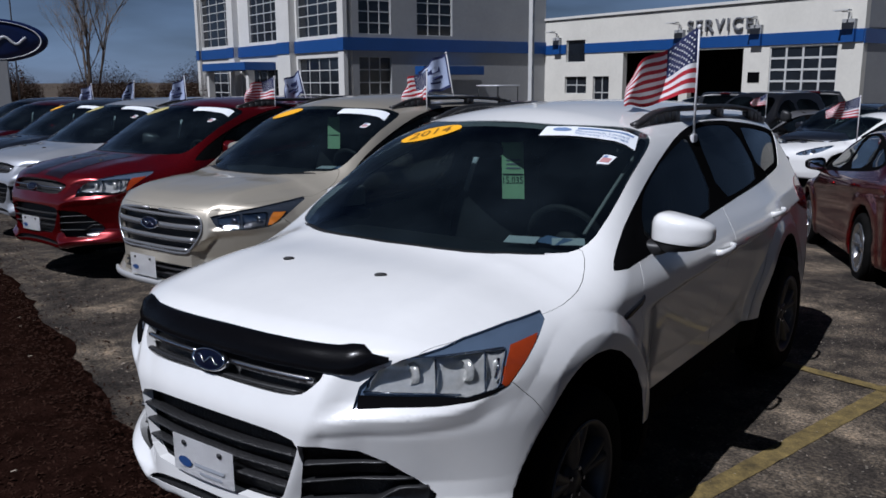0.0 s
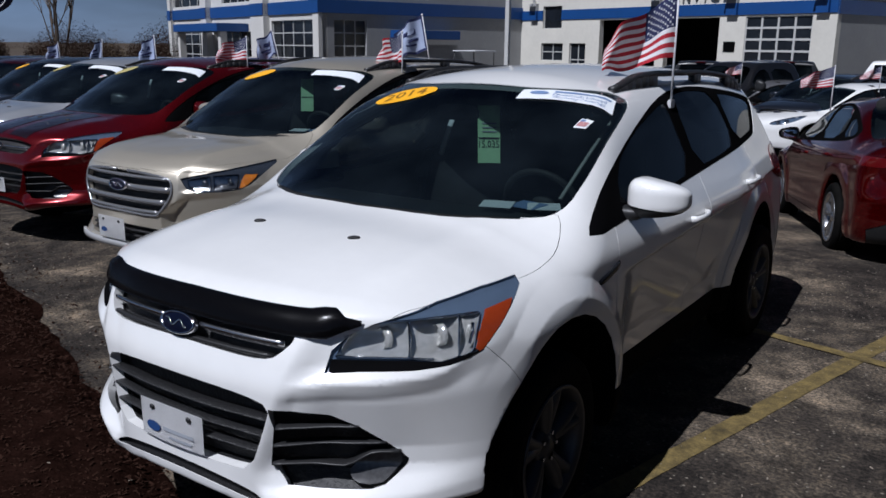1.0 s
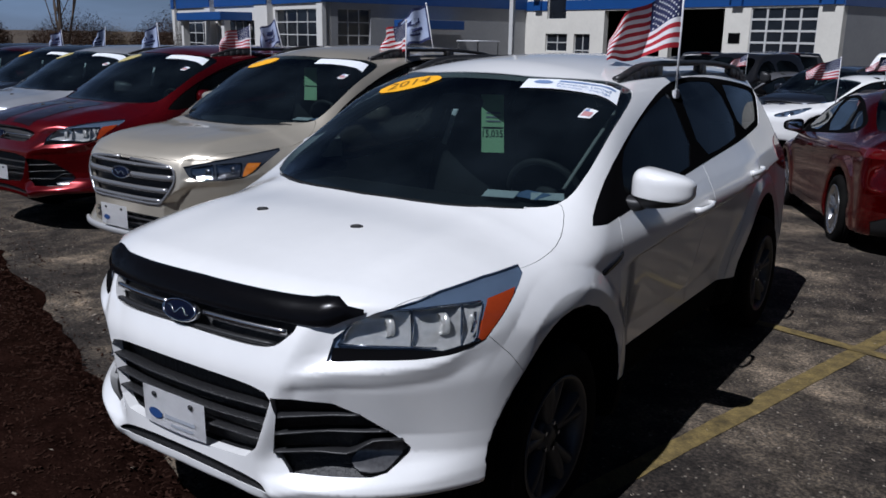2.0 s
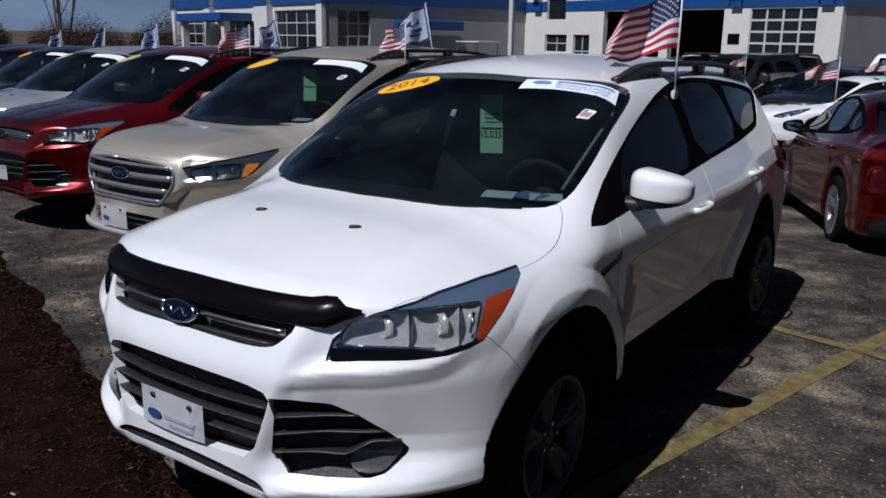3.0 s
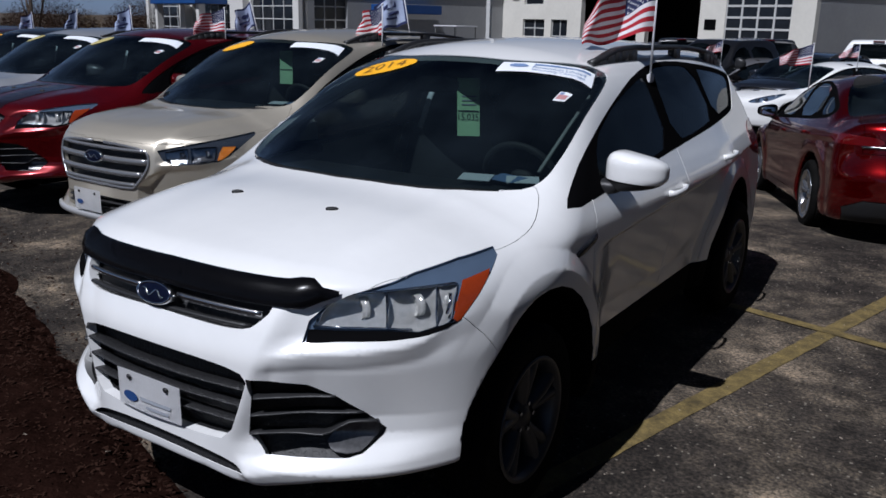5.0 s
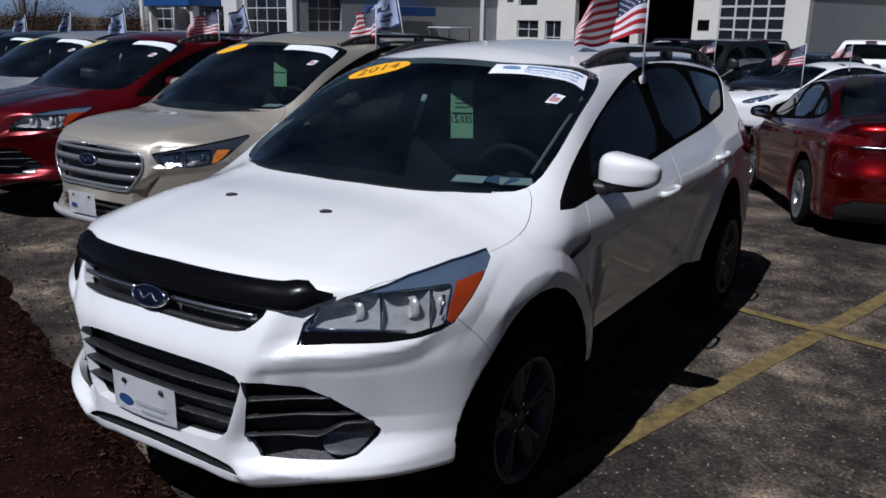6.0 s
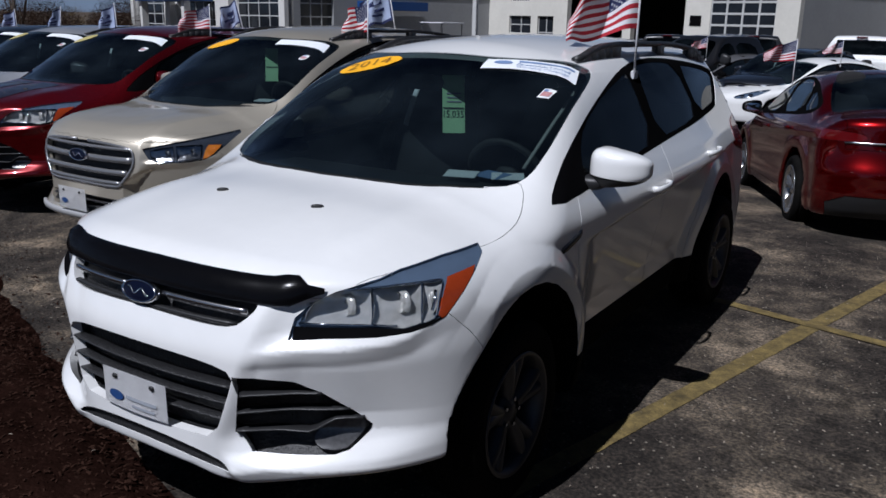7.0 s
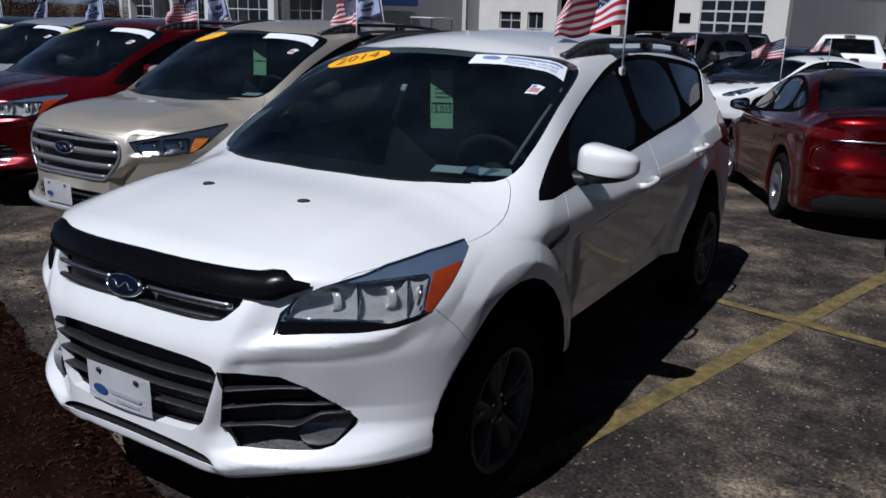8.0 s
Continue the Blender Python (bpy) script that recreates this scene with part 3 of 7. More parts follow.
# the later face: a flatter nose with one tall six-sided grille and a squarer hood
late_front = curve_of([0.15, 0.28, 0.36, 0.44, 0.62, 0.82, 0.90, 0.94, 0.98, 1.05], [0.12, 0.05, 0.0, 0.02, 0.02, 0.035, 0.06, 0.09, 0.15, 0.30])
late_top = curve_of([-0.2, 0.0, 0.08, 0.30, 0.62, 0.86, 0.93, 1.35, 1.74, 2.0, 2.6, 3.2, 3.8, 4.25, 4.6],
                    [0.81, 0.900, 0.938, 1.000, 1.042, 1.062, 1.085, 1.340, 1.55, 1.612, 1.645, 1.64, 1.61, 1.57, 1.52])


def late_nose(X, z):
    u = np.clip(X / 0.95, 0, 0.999)
    edge = 0.40 + 0.13 * slope(0.62, 0.72, z) - 0.02 * slope(0.82, 0.90, z)
    out = slope(edge, edge + 0.05, X)
    cheek = out * 0.030 * slope(0.95, 0.90, z) * slope(0.42, 0.56, z) * ramp(0.95, 0.70, X)
    crest = out * 0.026 * ridge(z, 0.755 + 0.05 * slope(0.5, 0.9, X), 0.05, 0.03) * ramp(0.93, 0.75, X)
    under = out * 0.035 * slope(0.74, 0.56, z) * slope(0.38, 0.46, z) * ramp(0.95, 0.75, X)
    return late_front(z + 0.02) + 0.78 * (1 - np.sqrt(1 - u ** 2.9)) + cheek + under - crest


def late_crossover(x, y, z):
    X = np.abs(x)
    hood = ramp(1.20, 0.88, y)
    t = late_top(y) - hood * (0.10 * (X / 0.8) ** 3 - 0.020 * ridge(X, 0.50 + 0.10 * y, 0.30, 0.07) * ramp(0.10, 0.4, y)) - (1 - hood) * 0.085 * (X / 0.6) ** 2
    d, rear, b = crossover_sides(X, y, z, t)
    d = smax(d, late_nose(X, z) - y, 0.04)
    d = smax(d, rear, 0.10)
    d = smax(d, b, 0.02)
    return with_arches(d, X, y, z)


FRONT, UP, SIDE = (1, 0, 0), (0, 0, 1), (0, 1, 0)
CORNER = (0.8, 0.6, 0)


def nose_line(nose, z, x0, x1, n=14, out=0.0):
    return [(x, float(nose(np.array(abs(x)), np.array(z))) - out, z) for x in [x0 + (x1 - x0) * i / n for i in range(n + 1)]]


def plain_interior(kit, dash_y, dash_z, floor_z, seats, half, steer):
    """Dashboard, steering wheel and seats, dark, behind the glass."""
    bm = bmesh.new()
    rows = []
    for i in range(9):
        x = -half + 2 * half * i / 8
        k = 0.25 * abs(x / half) ** 2
        rows.append([(x, dash_y + k, dash_z - 0.02), (x, dash_y + 0.25, dash_z + 0.0), (x, dash_y + 0.52, dash_z - 0.01), (x, dash_y + 0.60, dash_z - 0.06), (x, dash_y + 0.55, dash_z - 0.5)])
    rows_grid(bm, rows)
    kit.add("dashboard", bm, INTERIOR, "dark moulded dashboard")
    bm = bmesh.new()
    box(bm, (-half, dash_y - 0.05, floor_z - 0.03), (half, seats[-1] + 1.1, floor_z))
    kit.add("cabin_floor", bm, INTERIOR, smooth=False)
    ring = [(0.42 + 0.185 * math.cos(a), steer - 0.07 * math.sin(a), dash_z + 0.0 + 0.165 * math.sin(a)) for a in [2 * math.pi * i / 28 for i in range(29)]]
    bm = bmesh.new()
    tube(bm, ring, 0.015, 8)
    blob(bm, (0.42, steer, dash_z), (0.06, 0.03, 0.05))
    tube(bm, [(0.25, steer, dash_z), (0.59, steer, dash_z)], 0.014, 6)
    kit.add("steering_wheel", bm, INTERIOR, smooth=True)
    for sy in seats:
        for sx in (-0.38, 0.38):
            bm = bmesh.new()
            blob(bm, (sx, sy, floor_z + 0.28), (0.26, 0.28, 0.10), 4)
            blob(bm, (sx, sy + 0.30, floor_z + 0.60), (0.25, 0.09, 0.34), 3.2, shape=lambda p: Vector((p.x * (1 - 0.25 * p.z), p.y + 0.28 * p.z, p.z)))
            blob(bm, (sx, sy + 0.44, floor_z + 1.03), (0.13, 0.06, 0.09), 3)
            kit.add("seat", bm, SEAT_CLOTH, "dark grey cloth seat", smooth=True)


def mirror_parts(kit, c, r, cap="paint"):
    """Door mirrors: shell, black foot and glass."""
    def shape(p):
        return Vector((p.x, p.y * (1 - 0.25 * (p.x / r[0])) + 0.03 * (p.x / r[0]) ** 2, p.z * (1 - 0.30 * (p.x / r[0])) + (0.012 if p.z > 0 else 0)))
    bm = bmesh.new()
    blob(bm, c, r, 3.2, (36, 24), shape)
    bmesh.ops.bisect_plane(bm, geom=bm.verts[:] + bm.edges[:] + bm.faces[:], plane_co=(c[0], c[1], c[2] - r[2] * 0.45), plane_no=(0.08, 0, 1), clear_inner=True)
    bmesh.ops.bisect_plane(bm, geom=bm.verts[:] + bm.edges[:] + bm.faces[:], plane_co=(c[0], c[1] + r[1] * 0.72, c[2]), plane_no=(0.15, -1, 0), clear_inner=True)
    shell = kit.add("mirror_shell", bm, cap, pair=True, smooth=True)
    bm = bmesh.new()
    blob(bm, (c[0], c[1], c[2] - 0.004), (r[0] * 0.965, r[1] * 0.93, r[2] * 0.98), 3.2, (36, 24), shape)
    bmesh.ops.bisect_plane(bm, geom=bm.verts[:] + bm.edges[:] + bm.faces[:], plane_co=(c[0], c[1] + r[1] * 0.72, c[2]), plane_no=(0.15, -1, 0), clear_inner=True)
    blob(bm, (c[0] - r[0] * 0.95, c[1] - 0.02, c[2] - r[2] * 0.9), (0.07, 0.05, 0.03), 2.6)
    kit.add("mirror_foot", bm, BLACK_PLASTIC, "black plastic mirror foot", pair=True, under=shell, smooth=True)
    bm = bmesh.new()
    blob(bm, (c[0], c[1] + r[1] * 0.66, c[2]), (r[0] * 0.85, 0.006, r[2] * 0.8), 4)
    kit.add("mirror_glass", bm, MIRROR, pair=True, under=shell, smooth=True)


def badge(kit, c, normal, w, h, name="badge"):
    """A dark blue oval with a bright rim and a plain pale stroke."""
    n = Vector(normal).normalized()
    a = Vector((1, 0, 0))
    b = n.cross(a).normalized()
    if b.z < 0:
        b = -b
    N = 32

    def ring(sx, sy, d):
        return [Vector(c) + a * (sx * math.cos(2 * math.pi * i / N)) + b * (sy * math.sin(2 * math.pi * i / N)) + n * d for i in range(N + 1)]
    bm = bmesh.new()
    rows_grid(bm, [ring(w, h, -0.01), ring(w, h, 0.008), ring(w * 0.95, h * 0.9, 0.013), ring(w * 0.88, h * 0.8, 0.008)])
    rim = kit.add(name, bm, CHROME, "oval badge with bright rim", smooth=True)
    bm = bmesh.new()
    rows_grid(bm, [ring(w * 0.9, h * 0.83, 0.007), ring(w * 0.5, h * 0.5, 0.011), ring(0.0005, 0.0005, 0.012)])
    kit.add("badge_face", bm, BADGE_BLUE, "dark blue oval face", under=rim, smooth=True)
    bm = bmesh.new()
    bar_along(bm, [Vector(c) + a * (w * t) + b * (h * (0.28 * math.sin(9 * t) - 0.02)) + n * 0.0125 for t in [-0.62 + 0.062 * i for i in range(21)]], h * 0.16, 0.002, up=b)
    kit.add("badge_stroke", bm, CHROME, under=rim, smooth=True)


def dealer_plate(kit, c, tilt=0.0, curl=0.03, w=0.305, h=0.155):
    """A white dealer plate: bolts, a blue oval and small unreadable bars."""
    def at(x, z, out=0.0):
        return Vector((c[0] + x, c[1] - out + tilt * z + curl * ((x / w) ** 2) * (0.5 - z / h), c[2] + z))
    bm = bmesh.new()
    rows_grid(bm, [[at(-w / 2 + w * i / 10, -h / 2 + h * k / 6) for i in range(11)] for k in range(7)])
    r = bmesh.ops.solidify(bm, geom=bm.faces[:], thickness=0.003)
    bmesh.ops.recalc_face_normals(bm, faces=bm.faces[:])
    p = kit.add("dealer_plate", bm, PLATE_WHITE, "white plastic dealer plate with small print", smooth=False)

    def patch(x0, x1, z0, z1, out=0.0045):
        b = bmesh.new()
        rows_grid(b, [[at(x0 + (x1 - x0) * i / 6, z, out) for i in range(7)] for z in (z0, z1)])
        return b
    for x in (-0.09, 0.09):
        b = bmesh.new()
        blob(b, at(x, h * 0.33, 0.004), (0.011, 0.005, 0.009), 2)
        kit.add("bolt", b, BLACK_PLASTIC, under=p, smooth=True)
    b = bmesh.new()
    vs = []
    for i in range(24):
        a = 2 * math.pi * i / 24
        vs.append(b.verts.new(at(-0.085 + 0.036 * math.cos(a), -0.022 + 0.017 * math.sin(a), 0.0045)))
    b.faces.new(vs)
    kit.add("plate_oval", b, PLATE_BLUE, under=p)
    for x0, x1, z, t in ((-0.035, 0.11, -0.018, 0.012), (-0.005, 0.10, -0.042, 0.009)):
        kit.add("print_bar", patch(x0, x1, z - t / 2, z + t / 2), PRINT_GREY, under=p)


def on_form(f, x, z=None, y=None, start=-0.5, out=0.0):
    """The place on a form's front or top above a point: along y at (x, z), or down z at (x, y)."""
    if y is None:
        s = np.arange(start, 4.6, 0.002)
        v = f(np.full_like(s, x), s, np.full_like(s, z))
        return Vector((x, float(s[np.argmax(v < 0)]) - out, z))
    s = np.arange(1.9, 0.1, -0.002)
    v = f(np.full_like(s, x), np.full_like(s, y), s)
    return Vector((x, y, float(s[np.argmax(v < 0)]) + out))


def words(text, at, fit=1.0):
    """Letters as a flat mesh, their box drawn to the unit square and then sent through at(u, v)."""
    cu = bpy.data.curves.new("words", "FONT")
    cu.body, cu.resolution_u = text, 2
    ob = new("words", cu)
    me = bpy.data.meshes.new_from_object(ob.evaluated_get(bpy.context.evaluated_depsgraph_get()))
    bpy.data.objects.remove(ob)
    bm = bmesh.new()
    bm.from_mesh(me)
    bpy.data.meshes.remove(me)
    xs, ys = [v.co.x for v in bm.verts], [v.co.y for v in bm.verts]
    for v in bm.verts:
        v.co = at((v.co.x - min(xs)) / (max(xs) - min(xs)), (v.co.y - min(ys)) / (max(ys) - min(ys)))
    return bm


def stickers(kit, face):
    """What the dealer stuck on the windshield and hung behind it."""
    f = crossover if face == "early" else late_crossover
    # yellow oval with the year
    c, a, b = Vector((-0.325, 1.650)), Vector((0.165, 0.022)), Vector((-0.012, 0.058))

    def oval(u, v, out=0.004):
        p = c + a * u + b * v
        return on_form(f, p.x, y=p.y, out=out)
    bm = bmesh.new()
    rows_grid(bm, [[oval(r * math.cos(2 * math.pi * i / 28), r * math.sin(2 * math.pi * i / 28)) for i in range(29)] for r in (1.0, 0.66, 0.33, 0.001)])
    o = kit.add("year_sticker", bm, STICKER_YELLOW, "yellow oval year sticker")
    if face == "early":
        kit.add("year_print", words("2014", lambda u, v: oval(-0.66 + 1.32 * u, -0.48 + 0.96 * v, 0.006)), INK_BROWN, under=o)
    # white banner with print
    tl, tr, br, bl = Vector((0.262, 1.738)), Vector((0.622, 1.915)), Vector((0.660, 1.795)), Vector((0.272, 1.648))

    def banner(u, v, out=0.004):
        p = bl.lerp(br, u).lerp(tl.lerp(tr, u), v)
        return on_form(f, p.x, y=p.y, out=out)
    bm = bmesh.new()
    rows_grid(bm, [[banner(i / 10, k / 3) for i in range(11)] for k in range(4)])
    w = kit.add("warranty_banner", bm, STICKER_WHITE, "white printed warranty banner")
    if face == "early":
        for text, v0 in (("Powertrain Limited", 0.38), ("Warranty Coverage", 0.10)):
            kit.add("banner_print", words(text, lambda u, v: banner(0.36 + 0.56 * u, v0 + 0.22 * v, 0.006)), INK_BLUE, under=w)
        bm = bmesh.new()
        rows_grid(bm, [[banner(0.36 + 0.6 * i / 8, v, 0.006) for i in range(9)] for v in (0.70, 0.84)])
        kit.add("print_bar", bm, INK_BLUE, under=w)
        bm = bmesh.new()
        bm.faces.new([bm.verts.new(banner(0.20 + 0.10 * math.cos(2 * math.pi * i / 20), 0.60 + 0.2 * math.sin(2 * math.pi * i / 20), 0.006)) for i in range(20)])
        kit.add("print_oval", bm, INK_BLUE, under=w)
    # little flag sticker
    def little(u, v, out=0.004):
        return on_form(f, 0.586 + 0.046 * u + 0.006 * v, y=1.575 + 0.022 * u + 0.066 * v, out=out)
    bm = bmesh.new()
    rows_grid(bm, [[little(u, v) for u in (0, 0.5, 1)] for v in (0, 0.5, 1)])
    s = kit.add("flag_sticker", bm, STICKER_WHITE, "small white sticker with a flag")
    bm = bmesh.new()
    rows_grid(bm, [[little(u, v, 0.006) for u in (0.12, 0.88)] for v in (0.15, 0.62)])
    kit.add("sticker_print", bm, FADED_RED, under=s)
    bm = bmesh.new()
    rows_grid(bm, [[little(u, v, 0.006) for u in (0.12, 0.45)] for v in (0.64, 0.9)])
    kit.add("sticker_print", bm, INK_BLUE, under=s)
    # hanging mileage tag
    right, top = Vector((0.090, 0.058, 0)), Vector((-0.04, 0.05, 0.275))
    foot = Vector((-0.03, 1.83, 1.19))

    def tag(u, v, out=0.0):
        return foot + right * u + top * v - Vector((-0.53, 0.84, 0)) * out
    bm = bmesh.new()
    rows_grid(bm, [[tag(u, v) for u in (0, 0.15, 0.5, 0.85, 1)] for v in (-0.02, 0.3, 0.6, 0.93, 0.96)])
    t = kit.add("hanging_tag", bm, TAG_GREEN, "green hanging mileage tag")
    if face == "early":
        kit.add("tag_print", words("15,035", lambda u, v: tag(0.05 + 0.90 * u, 0.225 + 0.14 * v, 0.003)), INK, under=t)
    bm = bmesh.new()
    rows_grid(bm, [[tag(u, v, 0.003) for u in (0.04, 0.96)] for v in (0.39, 0.415)])
    kit.add("tag_bar", bm, INK, under=t)
    for v in (0.5, 0.57, 0.64):
        bm = bmesh.new()
        rows_grid(bm, [[tag(u, q, 0.003) for u in (0.2, 0.85)] for q in (v, v + 0.025)])
        kit.add("print_bar", bm, PRINT_GREY, under=t)
    # papers on the dashboard
    for x, y, r, mat in ((0.28, 1.50, 0.3, STICKER_WHITE), (0.40, 1.56, -0.2, INK_BLUE), (0.47, 1.57, 0.5, STICKER_WHITE)):
        bm = bmesh.new()
        box(bm, (-0.07, -0.05, 0), (0.07, 0.05, 0.003))
        bm.transform(pose(x, y, 1.066, 6, 0, math.degrees(r)))
        kit.add("paper", bm, mat, "loose printed paper on the dashboard", smooth=False)
    # pale strip, pillar trim and belt inside
    bm = bmesh.new()
    bar_along(bm, [(-0.185, 1.85, 1.40), (-0.208, 1.845, 1.34), (-0.232, 1.845, 1.275), (-0.255, 1.84, 1.205)], 0.010, 0.030, up=(0, 1, 0))
    kit.add("belt_strap", bm, STICKER_WHITE, "pale narrow strip behind the glass", smooth=True)
    if face == "early":
        bm = bmesh.new()
        bar_along(bm, [(0.60, 1.46, 1.13), (0.59, 1.74, 1.285), (0.56, 2.02, 1.40), (0.53, 2.14, 1.44)], 0.012, 0.016)
        kit.add("pillar_trim", bm, TRIM_GREY, "grey pillar trim inside the glass", smooth=True)
    bm = bmesh.new()
    bar_along(bm, [(-0.66, 2.52, 1.13), (-0.655, 2.54, 1.22), (-0.65, 2.56, 1.30)], 0.05, 0.012)
    kit.add("seat_belt", bm, TRIM_PALE, "pale seat belt", smooth=True)
    bm = bmesh.new()
    blob(bm, (0.0, 1.60, 1.44), (0.115, 0.02, 0.035), 3)
    kit.add("rear_view_mirror", bm, GLOSS_BLACK, smooth=True)


def crossover_shell(form, h):
    """The form with its glass and doors marked, which all the crossovers have."""
    sh = Shell(form, 4.52, 1.75, h)
    top = (0, -0.5, 0.85)
    # glass
    low = 0.0 if form is crossover else -0.05
    sh.cut("windshield", [(-0.6, 0.925 + low), (0.20, 0.94 + low), (0.42, 0.985 + low), (0.60, 1.07), (0.745, 1.19), (0.745, 1.40), (0.70, 1.75), (0.645, 2.03), (0.60, 1.98), (0.35, 1.80), (0.15, 1.755), (-0.6, 1.745)],
           FRONT, SIDE, top, facing=0.3)
    dlo = [(1.19, 1.045), (1.25, 1.10), (1.46, 1.215), (1.72, 1.32), (2.02, 1.42), (2.30, 1.49), (2.60, 1.53), (2.95, 1.535), (3.42, 1.50), (3.80, 1.465), (4.03, 1.43), (4.06, 1.41), (4.03, 1.35), (3.84, 1.232), (3.74, 1.215), (3.30, 1.19), (2.60, 1.145), (1.60, 1.075)]
    sh.cut("window_surround", dlo, SIDE, UP, (1, 0, 0.3), facing=0.3, times=1)
    sh.cut("front_window", [(1.52, 1.095), (1.62, 1.255), (1.80, 1.335), (2.02, 1.405), (2.36, 1.475), (2.40, 1.475), (2.44, 1.155), (2.0, 1.12)], SIDE, UP, (1, 0, 0.3), within=("window_surround",), facing=0.3, times=1)
    sh.cut("rear_window", [(2.54, 1.165), (2.52, 1.50), (2.70, 1.515), (2.95, 1.515), (3.14, 1.495), (3.26, 1.22), (2.9, 1.18)], SIDE, UP, (1, 0, 0.3), within=("window_surround",), facing=0.3, times=1)
    sh.cut("quarter_window", [(3.32, 1.22), (3.23, 1.485), (3.44, 1.475), (3.78, 1.44), (3.96, 1.41), (3.98, 1.38), (3.80, 1.255), (3.70, 1.245)], SIDE, UP, (1, 0, 0.3), within=("window_surround",), facing=0.3, times=1)
    sh.cut("rear_glass", [(-0.1, 1.16), (0.5, 1.17), (0.60, 1.22), (0.50, 1.46), (-0.1, 1.48)], FRONT, UP, (0, 1, 0.3), facing=0.3)
    sh.cut("tail_light", [(3.95, 1.02), (4.05, 1.13), (4.40, 1.14), (4.40, 0.92), (4.2, 0.90), (4.05, 0.96)], SIDE, UP, (1, 0.3, 0), facing=0.1, centre=lambda c: c.x > 0.45)
    for i, wy in enumerate(WHEEL_Y):
        sh.cut("wheel_liner%d" % i, [(wy + 0.458 * math.cos(2 * math.pi * k / 28), 0.38 + 0.458 * math.sin(2 * math.pi * k / 28)) for k in range(28)], SIDE, UP, (1, 0, 0), facing=-2, times=0, centre=lambda c: c.x > 0.45)
    sh.cut("front_door", [(1.36, 0.42), (1.34, 0.9), (1.40, 1.06), (1.46, 1.11), (2.49, 1.16), (2.50, 0.9), (2.47, 0.42)], SIDE, UP, (1, 0, 0), facing=0.2, times=0)
    sh.cut("rear_door", [(2.47, 0.42), (2.50, 0.9), (2.49, 1.16), (3.42, 1.24), (3.44, 1.0), (3.22, 0.85), (3.10, 0.6), (3.06, 0.42)], SIDE, UP, (1, 0, 0), facing=0.2, times=0)
    sh.cut("sill_cladding", [(1.22, 0.2), (1.28, 0.42), (3.22, 0.42), (3.28, 0.2)], SIDE, UP, (1, 0, 0), facing=-1, times=0, centre=lambda c: c.x > 0.3)
    return sh


